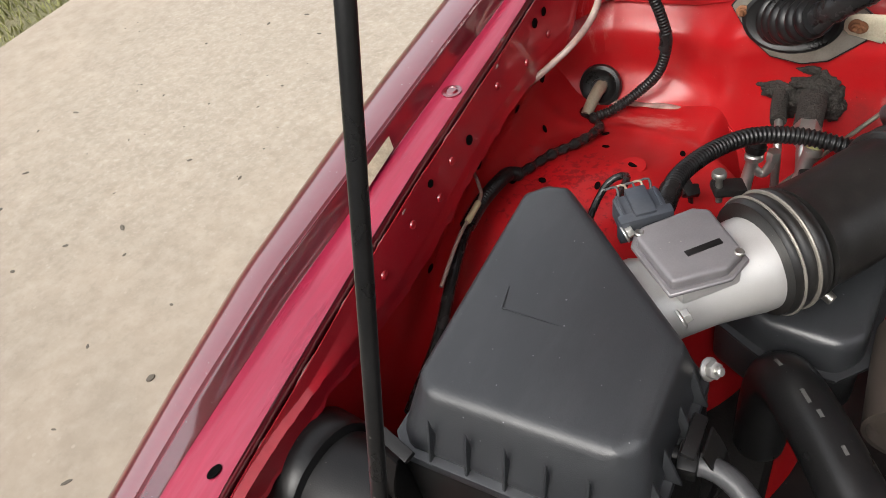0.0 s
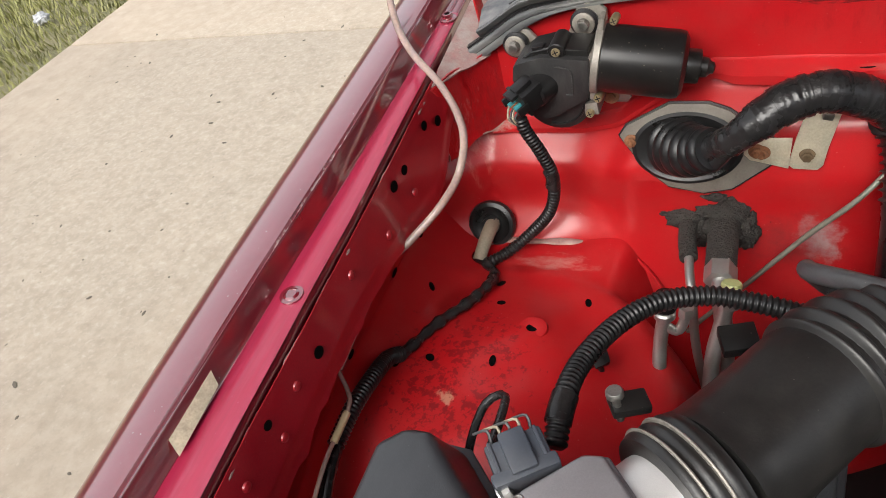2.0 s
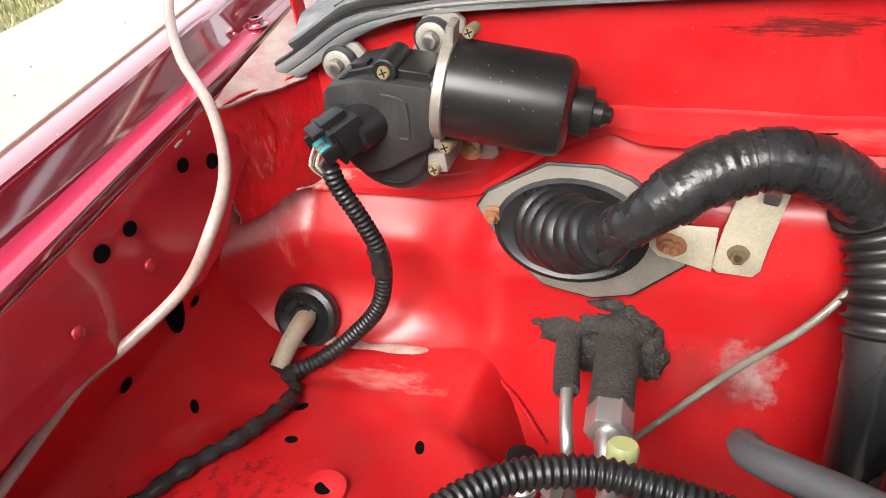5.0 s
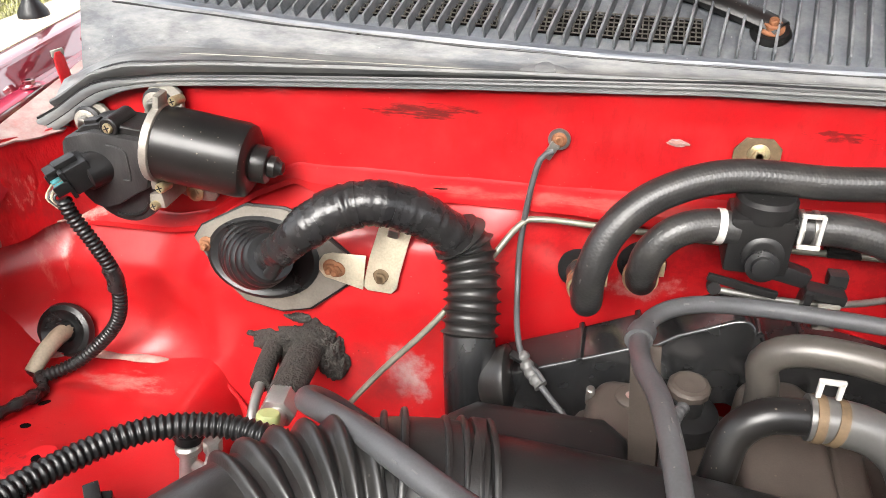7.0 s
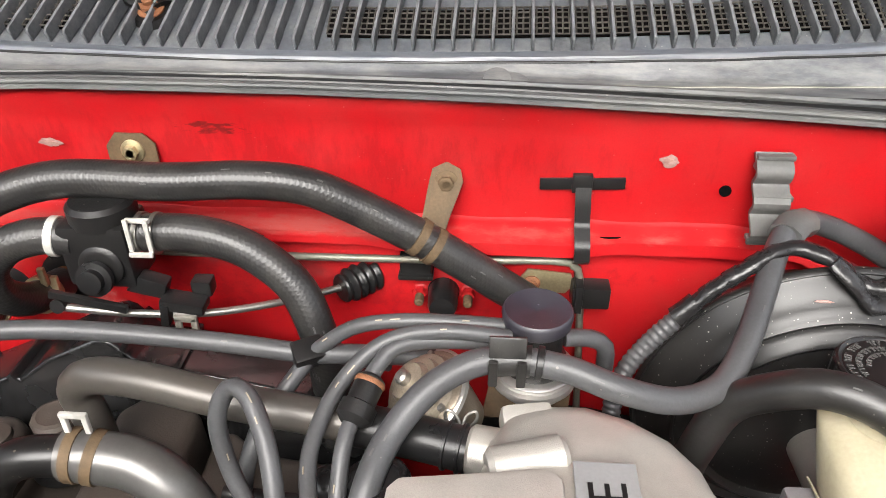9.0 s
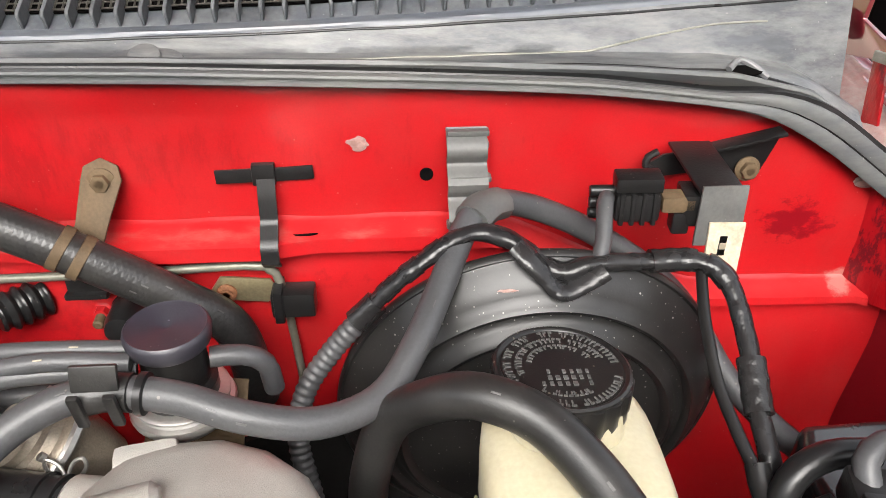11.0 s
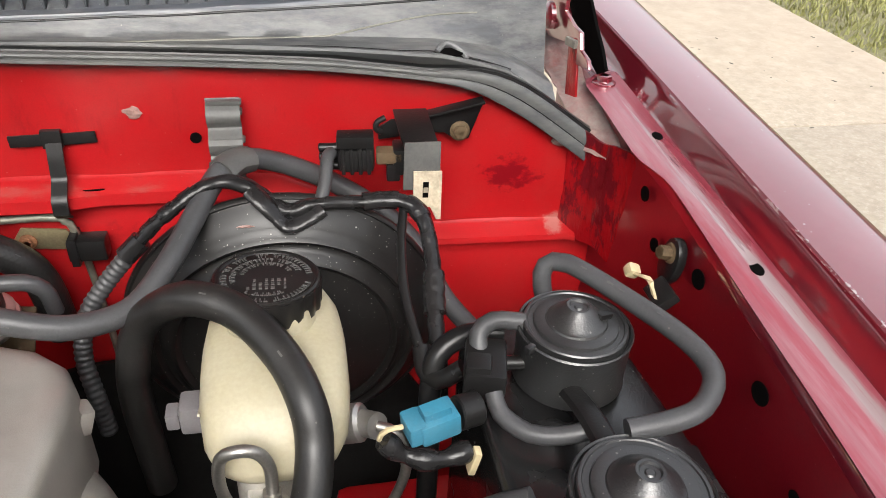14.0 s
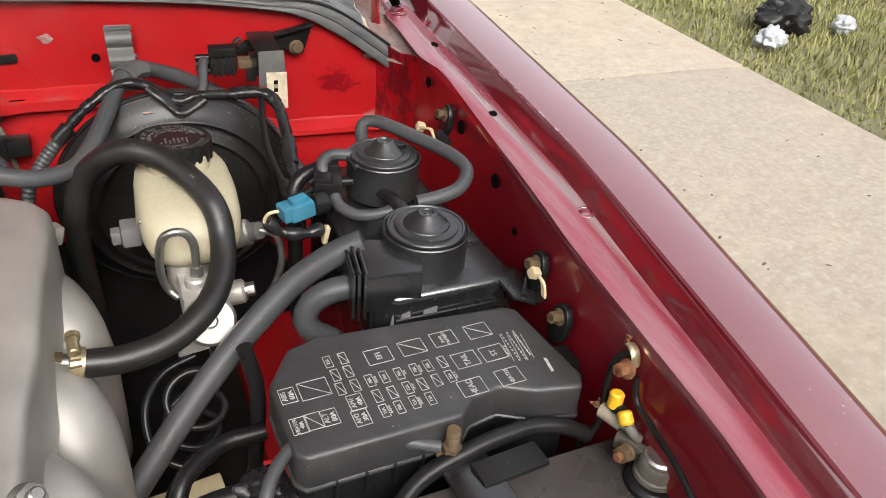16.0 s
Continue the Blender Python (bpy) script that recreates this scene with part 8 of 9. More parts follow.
def tank_ring(bm, z, x0, x1, y0, y1, n=36, k=3.2):
    """A rounded oblong ring of vertices."""
    cx, cy, rx, ry = (x0 + x1) / 2, (y0 + y1) / 2, (x1 - x0) / 2, (y1 - y0) / 2
    ring = []
    for i in range(n):
        c, q = math.cos(2 * math.pi * i / n), math.sin(2 * math.pi * i / n)
        r = (abs(c) ** k + abs(q) ** k) ** (-1 / k)
        ring.append(bm.verts.new((cx + rx * r * c, cy + ry * r * q, z)))
    return ring


rv = bmesh.new()
rings_ = [tank_ring(rv, *a) for a in ((0.7945, 0.224, 0.270, -0.253, -0.205), (0.7985, 0.215, 0.278, -0.258, -0.196), (0.804, 0.210, 0.284, -0.261, -0.186), (0.814, 0.2065, 0.288, -0.263, -0.178), (0.828, 0.2055, 0.2895, -0.256, -0.168), (0.840, 0.2070, 0.2890, -0.243, -0.156), (0.8455, 0.2095, 0.2870, -0.229, -0.146), (0.8490, 0.2145, 0.2815, -0.214, -0.139), (0.8515, 0.2195, 0.2735, -0.200, -0.138), (0.866, 0.2205, 0.2715, -0.196, -0.142))]
for a, b in zip(rings_, rings_[1:]):
    for i in range(36):
        rv.faces.new((a[i], a[(i + 1) % 36], b[(i + 1) % 36], b[i]))
rv.faces.new(rings_[0][::-1])
rv.faces.new(rings_[-1])
bmesh.ops.recalc_face_normals(rv, faces=rv.faces)
part("tank", rv, YELLOWTANK, res, "", 60)
part("mould_seam", tube([v for v in ((0.2075, -0.238, 0.835), (0.2052, -0.220, 0.822), (0.2060, -0.19, 0.815))], 0.0008, 6, 0.003), YELLOWTANK, res)
CAPM = pose(0.2455, -0.168, 0.868, -4, 2, 0)
knurl = []
for i in range(120):
    tooth = max(-1.0, min(0.4, 1.6 * math.cos(i * 2 * math.pi / 120 * 20)))
    r = 0.0320 + 0.0007 * tooth
    knurl.append((r * math.cos(2 * math.pi * i / 120), r * math.sin(2 * math.pi * i / 120)))
part("cap", merge(prism(knurl, 0.0165, 0.0008, CAPM @ pose(0, 0, -0.0130), 2), lathe([(0.0312, 0.003), (0.0312, 0.0048), (0.0300, 0.0056), (0.0286, 0.0050), (0.0280, 0.0042), (0.003, 0.0042)], 48, CAPM)), GLOSSBLACK, res, "black ribbed screw cap", 30)


def raised_text(body, size, m, parent, mat, name="lettering"):
    c = bpy.data.curves.new(name, "FONT")
    c.body, c.size, c.extrude, c.align_x, c.align_y = body, size, 0.0003, "CENTER", "CENTER"
    c.materials.append(mat)
    o = new(name, c)
    o.parent = parent
    o.matrix_parent_inverse = Matrix.Translation(-parent.location)
    o.matrix_basis = m
    return o


# moulded letters coloured paler than the black cap to paint in their highlights
CAPGLINT = material("letter_highlight_grey", (0.075, 0.075, 0.073), 0.30, vary=0.4, bump=0.1)
rngc = random.Random(17)
for rad, a0, a1, n, tall in ((0.0250, 8, 352, 58, 0.0036), (0.0198, 20, 200, 26, 0.0032), (0.0150, 30, 170, 16, 0.0026), (0.0190, 235, 310, 11, 0.0030)):
    for k in range(n):
        a = radians(a0 + (a1 - a0) * k / n)
        if rngc.random() < 0.10:
            continue
        part("letter_bar", merge(box(0.0013 + 0.0008 * rngc.random(), tall * 0.28, 0.0007, 0, CAPM @ pose(rad * math.cos(a), rad * math.sin(a), 0.0046, 0, 0, math.degrees(a) - 90) @ pose(0, tall * 0.36, 0)), box(0.0006, tall, 0.0007, 0, CAPM @ pose(rad * math.cos(a), rad * math.sin(a), 0.0046, 0, 0, math.degrees(a) - 90) @ pose(0.0005 * rngc.choice((-1, 1)), 0, 0))), CAPGLINT, res)
for row in range(3):
    for k in range(7):
        if rngc.random() < 0.85:
            part("letter_bar", box(0.0012 + 0.0010 * rngc.random(), 0.0024, 0.0007, 0, CAPM @ pose(-0.0105 + 0.0035 * k, -0.0035 - 0.0042 * row, 0.0046)), CAPGLINT, res)
part("level_sensor", merge(box(0.016, 0.018, 0.020, 0.003, pose(0.199, -0.205, 0.805)), box(0.008, 0.012, 0.012, 0.002, pose(0.187, -0.206, 0.804))), GREYPAINT, res, "pale grey level sensor")
mc = thing("master_cylinder", "cast aluminium brake master cylinder with steel pipes", "master cylinder", at=(0.25, -0.26, 0.75))
part("barrel", tube([(0.250, -0.105, 0.760), (0.249, -0.20, 0.766), (0.247, -0.298, 0.772)], 0.0185, 24, 0.004, lambda q: 1 + 0.05 * soft(q, 0.13, 0.135) - 0.06 * soft(q, 0.165, 0.17)), CAST, mc)
part("end_plug", lathe([(0.017, 0), (0.0205, 0.002), (0.0205, 0.009), (0.018, 0.012), (0.006, 0.0125), (0.0045, 0.0112), (0.002, 0.0112)], 30, frame_to((0.2465, -0.305, 0.776), (0.245, -0.385, 0.826))), MACHINED, mc, "machined end plug")
part("neck", rod((0.236, -0.240, 0.765), (0.236, -0.240, 0.795), 0.014, 20), CAST, mc)
part("web", box(0.030, 0.060, 0.026, 0.006, pose(0.243, -0.262, 0.776)), CAST, mc)
part("outlet", rod((0.255, -0.272, 0.772), (0.281, -0.276, 0.777), 0.0105, 20, 0.002), CAST, mc)
hexbolt("union", (0.280, -0.2758, 0.777), (0.95, -0.15, 0.15), 0.011, 0.013, STEEL, mc, 0.009)
part("port", rod((0.243, -0.272, 0.775), (0.2435, -0.271, 0.797), 0.0105, 18, 0.002), CAST, mc)
hexbolt("union", (0.2437, -0.2705, 0.796), (0, 0.05, 1), 0.010, 0.011, STEEL, mc, 0.010)
part("brake_pipe", tube([(0.2440, -0.2700, 0.803), (0.2440, -0.2705, 0.826), (0.239, -0.272, 0.839), (0.230, -0.273, 0.843), (0.221, -0.271, 0.837), (0.217, -0.264, 0.815), (0.217, -0.258, 0.792), (0.221, -0.256, 0.776), (0.228, -0.262, 0.770)], 0.0034, 12, 0.003), STEEL, mc)
part("bracket", prism([(-0.02, 0), (0.02, 0), (0.014, 0.034), (-0.012, 0.034)], 0.004, 0.001, pose(0.238, -0.300, 0.742, 70, 0, 8)), CAST, mc)
hexbolt("bolt", (0.262, -0.318, 0.757), (0.2, -0.6, 0.7), 0.010, 0.015, STEEL, mc, 0.008)
part("side_union", merge(rod((0.277, -0.215, 0.792), (0.297, -0.222, 0.800), 0.012, 18, 0.002), rod((0.295, -0.221, 0.799), (0.304, -0.232, 0.806), 0.008, 14)), MACHINED, mc)
part("brake_pipe", tube([(0.304, -0.232, 0.806), (0.316, -0.238, 0.803), (0.320, -0.243, 0.78), (0.312, -0.246, 0.755), (0.300, -0.25, 0.74)], 0.0033, 10), STEEL, mc)
coil = []
for a in range(0, 62):
    q = a * 0.32
    coil.append((0.222 + 0.0215 * math.cos(q) + 0.004 * math.sin(q * 0.31), -0.345 + 0.016 * math.sin(q), 0.742 - 0.0011 * a + 0.010 * math.sin(q)))
hose("coiled_pipe", "thin black brake pipe wound in a coil", [(0.246, -0.312, 0.752)] + coil + [(0.196, -0.37, 0.66), (0.185, -0.39, 0.60)], 0.0030, RUBBER, "pipe", 8, step=0.004)
hose("coil_tail", "thin black pipe hanging in a wide loop below the cylinder", [(0.232, -0.306, 0.742), (0.205, -0.312, 0.735), (0.188, -0.334, 0.722), (0.190, -0.360, 0.700), (0.215, -0.376, 0.690), (0.236, -0.366, 0.700)], 0.0030, RUBBER, "pipe", 8)
solo("gearbox_label", box(0.075, 0.055, 0.006, 0.003, pose(0.205, -0.375, 0.628, 24, 6, 12)), CREAM, "cream plastic shield low beside the gearbox", "shield")
hose("loop_hose", "smooth black rubber hose making a tall loop", [(0.1554, -0.3465, 0.7912), (0.1839, -0.3458, 0.7882), (0.2158, -0.3381, 0.7908), (0.2436, -0.320, 0.7999), (0.2613, -0.2902, 0.8099), (0.2673, -0.2632, 0.827), (0.2649, -0.248, 0.846), (0.2534, -0.2225, 0.8577), (0.2316, -0.197, 0.8690), (0.2071, -0.1837, 0.8721), (0.187, -0.173, 0.861), (0.1685, -0.161, 0.838), (0.1585, -0.1592, 0.8075), (0.154, -0.155, 0.765), (0.156, -0.15, 0.68)], 0.0104, DUSTRUBBER, "hose", 22, marks=2, seed=11)
fit_ = thing("hose_fitting", "brass hose fitting with a worm clamp on the plenum", "fitting", at=(0.148, -0.346, 0.795))
part("stub", rod((0.126, -0.345, 0.800), (0.160, -0.3465, 0.7905), 0.0062, 14), STEEL, fit_)
hexbolt("nut", (0.131, -0.345, 0.7985), (0.97, -0.03, -0.2), 0.012, 0.015, BROWNZINC, fit_, 0.011)
band("clamp", (0.1455, -0.3460, 0.7940), (0.1555, -0.3465, 0.7914), 0.0120, ZINC, fit_)
for k in range(6):
    part("clamp_slot", box(0.0080, 0.0016, 0.0010, 0.0002, Matrix.Translation((0.1505, -0.3462, 0.7927)) @ Matrix.Rotation(radians(-50 + 22 * k), 4, "X") @ pose(0, 0, 0.0121)), BROWNZINC, fit_)
part("clamp_screw", rod((0.1505, -0.352, 0.8065), (0.1505, -0.338, 0.8085), 0.0042, 14, 0.001), ZINC, fit_)
part("screw_head", lathe([(0.0052, 0), (0.0052, 0.004), (0.003, 0.005), (0.0006, 0.0044)], 14, frame_to((0.1505, -0.338, 0.8085), (0.1505, -0.30, 0.814))), ZINC, fit_)

# ---- wiring over the booster, pressure sensor bracket ----
silver_conduit = conduit("silver_conduit", "grey split corrugated conduit beside the booster", [(0.124, -0.132, 0.72), (0.121, -0.128, 0.748), (0.115, -0.115, 0.777), (0.120, -0.105, 0.804), (0.136, -0.096, 0.826), (0.160, -0.090, 0.852)], 0.0064, 0.0045, 0.10, GREYHOSE)
part("tape_band", tube([(0.150, -0.092, 0.843), (0.156, -0.091, 0.8485), (0.162, -0.0895, 0.854)], 0.0072, 14, 0.002), TAPE, silver_conduit, "grey-black tape at the conduit end")
wh_pts = [(0.156, -0.091, 0.849), (0.172, -0.088, 0.865), (0.188, -0.085, 0.877), (0.206, -0.078, 0.886), (0.222, -0.075, 0.887), (0.241, -0.085, 0.884), (0.259, -0.095, 0.874), (0.277, -0.095, 0.878), (0.307, -0.090, 0.875), (0.337, -0.092, 0.875), (0.350, -0.104, 0.868), (0.353, -0.130, 0.850), (0.350, -0.160, 0.832), (0.348, -0.190, 0.815), (0.346, -0.21, 0.78)]
wh = solo("wrapped_harness", tube(wh_pts, 0.0064, 14, 0.002, lambda s: 0.90 + 0.03 * math.sin(s * 420) + 0.16 * math.sin(s * 150 + 1) * soft(s, 0.06, 0.09) * soft(0.16 - s, 0, 0.03) + 0.10 * soft(s, 0.17, 0.2), True, 0.78), TAPE, "black taped wiring harness draped over the booster", "wiring harness", sharp=80)
wh_line = smooth_line(wh_pts, 0.003)
for i0, n, r in ((4, 3, 0.0061), (9, 3, 0.0062), (14, 3, 0.0062), (56, 8, 0.0074), (66, 5, 0.0072), (84, 9, 0.0074)):
    part("tape_band", tube([tuple(p) for p in wh_line[i0:i0 + n + 1]], r, 16, 0.0015, lambda s: 1 + 0.03 * math.sin(s * 700), True, 0.82), TAPE, wh, "", 50)
part("tape_fold", tube([(0.236, -0.090, 0.888), (0.246, -0.098, 0.880), (0.258, -0.103, 0.868), (0.270, -0.101, 0.870), (0.282, -0.098, 0.877)], 0.0074, 16, 0.0015, lambda q: 1 + 0.30 * noise.noise(Vector((q * 60, 3.0, 0.0))) + 0.08 * noise.noise(Vector((q * 260, 0.0, 1.0))), True, 0.5), TAPE, wh, "crumpled fold of tape", 40)
hose("sensor_wire", "thin black wire hanging beside the harness", [(0.338, -0.094, 0.870), (0.333, -0.120, 0.857), (0.331, -0.150, 0.842), (0.333, -0.175, 0.832), (0.336, -0.195, 0.825)], 0.0032, BLACK, "wire", 10)
hose("sensor_tube", "short grey rubber tube to the pressure sensor", [(0.291, -0.060, 0.898), (0.288, -0.068, 0.898), (0.286, -0.078, 0.890), (0.282, -0.090, 0.879), (0.270, -0.099, 0.869)], 0.0046, GREYHOSE, "hose", 14)
ps = thing("pressure_sensor", "black pressure sensor plug on a grey and cream bracket", "sensor", at=(0.33, -0.05, 0.89))
sm_ = pose(0.309, -0.056, 0.893, 0, -2, -6)
part("plug", box(0.026, 0.020, 0.018, 0.004, sm_), BLACK, ps)
part("latch", box(0.026, 0.015, 0.009, 0.002, sm_ @ pose(0.0, -0.002, 0.014)), BLACK, ps)
for dx in (-0.009, -0.003, 0.003, 0.009):
    part("plug_ridge", box(0.0028, 0.022, 0.020, 0.001, sm_ @ pose(dx, 0, 0)), BLACK, ps)
for dz in (-0.007, 0.0, 0.007):
    part("lead_seal", rod(sm_ @ Vector((-0.026, 0, dz)), sm_ @ Vector((-0.012, 0, dz)), 0.0034, 10, 0.0006), RUBBER, ps)
part("neck", box(0.020, 0.012, 0.010, 0.002, sm_ @ pose(0.024, 0, 0.0)), BROWNZINC, ps, "dusty brown sensor neck")
part("body", box(0.016, 0.020, 0.020, 0.002, sm_ @ pose(0.034, 0.004, -0.004)), BLACK, ps)
part("foot", box(0.010, 0.012, 0.014, 0.002, sm_ @ pose(0.026, 0, -0.012)), BLACK, ps)
part("black_arm", prism([(-0.046, -0.010), (-0.046, 0.0), (-0.036, 0.006), (-0.010, 0.009), (0.030, 0.020), (0.036, 0.018), (0.034, 0.012), (0.026, -0.012), (0.016, -0.013), (0.006, -0.006), (-0.010, -0.006)], 0.0025, 0.0008, pose(0.376, -0.008, 0.893, 90, 0, 0)), BLACK, ps)
part("lip", box(0.060, 0.012, 0.0022, 0.0008, pose(0.382, -0.013, 0.9075, 0, -13, 0)), BLACK, ps)
part("shelf", box(0.026, 0.056, 0.0022, 0.0008, pose(0.354, -0.038, 0.905, 4, 0, 0)), BLACK, ps)
part("hook", tube([(0.335, -0.012, 0.902), (0.329, -0.013, 0.899), (0.328, -0.014, 0.894), (0.332, -0.014, 0.891)], 0.0024, 8, 0.002), BLACK, ps)
part("grey_plate", prism([(-0.014, -0.034), (0.013, -0.034), (0.013, 0.002), (-0.013, 0.002)], 0.002, 0.0006, pose(0.355, -0.066, 0.905, 84)), GREYCLIP, ps, "dusty grey plate")
cpm = pose(0.3585, -0.0705, 0.882, 84, 2, 0)
part("cream_plate", prism([(-0.0095, -0.022), (-0.0105, 0.004), (0.0105, 0.004), (0.0115, -0.034), (0.008, -0.034), (0.003, -0.024)], 0.0018, 0.0005, cpm), PAPER, ps, "pale grey plastic plate with a slot")
part("slot", box(0.0042, 0.012, 0.0008, 0.0002, cpm @ pose(-0.001, -0.010, 0.0020)), DARK, ps)
part("slot_bridge", box(0.0036, 0.004, 0.0008, 0.0002, cpm @ pose(-0.001, -0.010, 0.0024)), CABLE, ps)
hexbolt("bolt", (0.394, -0.012, 0.889), (0, -1, 0.1), 0.010, 0.016, BROWNZINC, ps, 0.006)

# ---- charcoal canister and vacuum switch ----
can = thing("charcoal_canister", "black plastic charcoal canister with two round caps", "canister", at=(0.42, -0.28, 0.74))
part("case", prism([(0.362, -0.185), (0.375, -0.160), (0.440, -0.158), (0.468, -0.185), (0.484, -0.36), (0.478, -0.377), (0.380, -0.377), (0.362, -0.365)], 0.192, 0.007, pose(0, 0, 0.629), 3), CANCASE, can, "", 60)
for cx, cy, cz, r in ((0.421, -0.222, 0.862, 0.0330), (0.418, -0.333, 0.853, 0.0345)):
    cmn = pose(cx, cy, cz)
    part("drum", lathe([(r + 0.001, -0.036), (r, -0.030), (r + 0.0006, -0.003), (r + 0.0012, -0.001), (r + 0.0004, 0.0), (r - 0.0008, -0.0008), (r - 0.0010, -0.004), (r - 0.006, -0.004)], 56, cmn), CANLID, can)
    part("lid", lathe([(r - 0.0022, -0.005), (r - 0.0022, 0.0014), (r - 0.0030, 0.0022), (r - 0.0046, 0.0022), (r - 0.0052, 0.0014), (r * 0.76, 0.0014), (r * 0.745, 0.0030), (r * 0.71, 0.0034), (r * 0.55, 0.0034), (r * 0.53, 0.0046), (r * 0.46, 0.0056), (0.0085, 0.0136), (0.0070, 0.0146), (0.0056, 0.0144), (0.0048, 0.0130), (0.0028, 0.0128), (0.0020, 0.0136), (0.0006, 0.0136)], 60, cmn), CANLID, can, "chalky black domed cap with a nipple", 28)
part("cap_tab", box(0.010, 0.005, 0.004, 0.001, pose(0.436, -0.225, 0.870, 0, 10, 20)), BLACK, can)
part("rim_notch", box(0.006, 0.004, 0.005, 0.001, pose(0.389, -0.238, 0.861, 0, 0, 30)), CANLID, can)
part("side_chamber", box(0.046, 0.046, 0.036, 0.003, pose(0.380, -0.351, 0.8255, 0, 0, -8)), CANCASE, can)
for dx, h in ((-0.0225, 0.044), (-0.0275, 0.046), (-0.0315, 0.040)):
    part("chamber_flange", box(0.0030, 0.052, h, 0.0010, pose(0.380, -0.351, 0.8255, 0, 0, -8) @ pose(dx, 0, 0)), CANCASE, can)
part("chamber_plate", prism([(-0.024, -0.025), (0.020, -0.025), (0.024, -0.016), (0.012, 0.004), (0.006, 0.020), (-0.024, 0.024)], 0.003, 0.001, pose(0.380, -0.351, 0.8425, 0, 0, -8)), CANLID, can)
part("top_bump", prism([(-0.012, -0.02), (0.012, -0.02), (0.012, 0.018), (-0.010, 0.02)], 0.006, 0.0025, pose(0.463, -0.305, 0.819)), CANCASE, can)
part("front_wall", prism([(-0.05, -0.001), (0.047, -0.001), (0.052, 0.001), (-0.05, 0.001)], 0.060, 0, pose(0.428, -0.380, 0.742)), CANCASE, can)
part("strap", tube([(0.410, -0.255, 0.842), (0.412, -0.275, 0.846), (0.414, -0.298, 0.846)], 0.0075, 8, 0.004, None, True, 0.5), BLACK, can)
for i, (x, w) in enumerate(((0.375, 0.004), (0.386, 0.010), (0.407, 0.014))):
    part("label_remnant", prism([(-w / 2, -0.006), (w / 2, -0.008), (w / 2 - 0.001, 0.007), (-w / 2 + 0.002, 0.005)], 0.0008, 0, pose(x, -0.3775, 0.800, 90)), GREYPAINT, can, "torn remains of a pale label")
part("foot", prism([(-0.014, 0.020), (0.006, 0.026), (0.024, 0.004), (0.026, -0.014), (0.006, -0.018), (-0.010, -0.008)], 0.004, 0.001, pose(0.480, -0.388, 0.814, 6, 4, 0)), CANCASE, can)
part("foot_rib", box(0.003, 0.034, 0.010, 0.001, pose(0.487, -0.386, 0.820, 8, 0, -35)), CANCASE, can)
hose("canister_hose", "grey rubber hose looping round the canister", [(0.421, -0.180, 0.838), (0.416, -0.174, 0.856), (0.418, -0.170, 0.868), (0.430, -0.176, 0.873), (0.454, -0.213, 0.872), (0.474, -0.253, 0.871), (0.478, -0.278, 0.868), (0.466, -0.293, 0.861), (0.448, -0.297, 0.857), (0.424, -0.297, 0.854)], 0.0061, GREYHOSE, "hose", 16, marks=6, seed=14)
hose("purge_hose", "thick grey hose running forward from the canister", [(0.366, -0.330, 0.846), (0.345, -0.326, 0.836), (0.310, -0.324, 0.812), (0.262, -0.336, 0.772), (0.217, -0.357, 0.732), (0.165, -0.388, 0.682)], 0.0105, GREYHOSE, "hose", 18, marks=8, seed=12)
hose("drain_hose", "short grey elbow hose under the canister chamber", [(0.360, -0.352, 0.820), (0.338, -0.348, 0.818), (0.320, -0.346, 0.808), (0.314, -0.347, 0.792), (0.322, -0.349, 0.778), (0.336, -0.350, 0.768), (0.346, -0.350, 0.74)], 0.0100, GREYHOSE, "hose", 18, marks=4, seed=13)
vs = thing("vacuum_switch", "black vacuum switching valve with a blue plug", "valve", at=(0.36, -0.235, 0.845))
vm = pose(0.365, -0.234, 0.846, 0, 0, -14)
part("body", merge(box(0.024, 0.034, 0.018, 0.003, vm), box(0.014, 0.014, 0.026, 0.002, vm @ pose(-0.004, -0.008, 0)), rod(vm @ Vector((0.012, 0.010, -0.004)), vm @ Vector((0.024, 0.012, -0.004)), 0.0045, 10)), BLACK, vs)
part("socket", rod((0.355, -0.262, 0.845), (0.342, -0.266, 0.846), 0.0095, 16, 0.001), BLACK, vs)
part("plug", merge(box(0.022, 0.017, 0.014, 0.002, pose(0.330, -0.2715, 0.848, 0, -6, 14)), box(0.015, 0.009, 0.005, 0.001, pose(0.329, -0.272, 0.857, 0, -6, 14)), box(0.010, 0.016, 0.013, 0.002, pose(0.318, -0.274, 0.848, 0, -6, 14))), BLUE, vs, "bright blue plug")
part("lead", tube([(0.312, -0.275, 0.850), (0.304, -0.276, 0.850), (0.300, -0.274, 0.842), (0.306, -0.270, 0.832)], 0.0015, 6), CREAM, vs)
part("boot_tape", tube([(0.302, -0.275, 0.842), (0.312, -0.277, 0.832), (0.330, -0.280, 0.828), (0.348, -0.276, 0.828)], 0.0055, 10, 0.003, lambda s: 1 + 0.2 * math.sin(s * 300)), TAPE, vs)
part("bracket", box(0.004, 0.007, 0.016, 0.001, pose(0.350, -0.280, 0.824, 0, 12, 0)), CREAM, vs)
hose("switch_hose", "grey rubber hose from the switch to the canister", [(0.366, -0.252, 0.844), (0.368, -0.262, 0.838), (0.380, -0.276, 0.836), (0.396, -0.282, 0.838), (0.410, -0.284, 0.842)], 0.0052, GREYHOSE, "hose", 12)
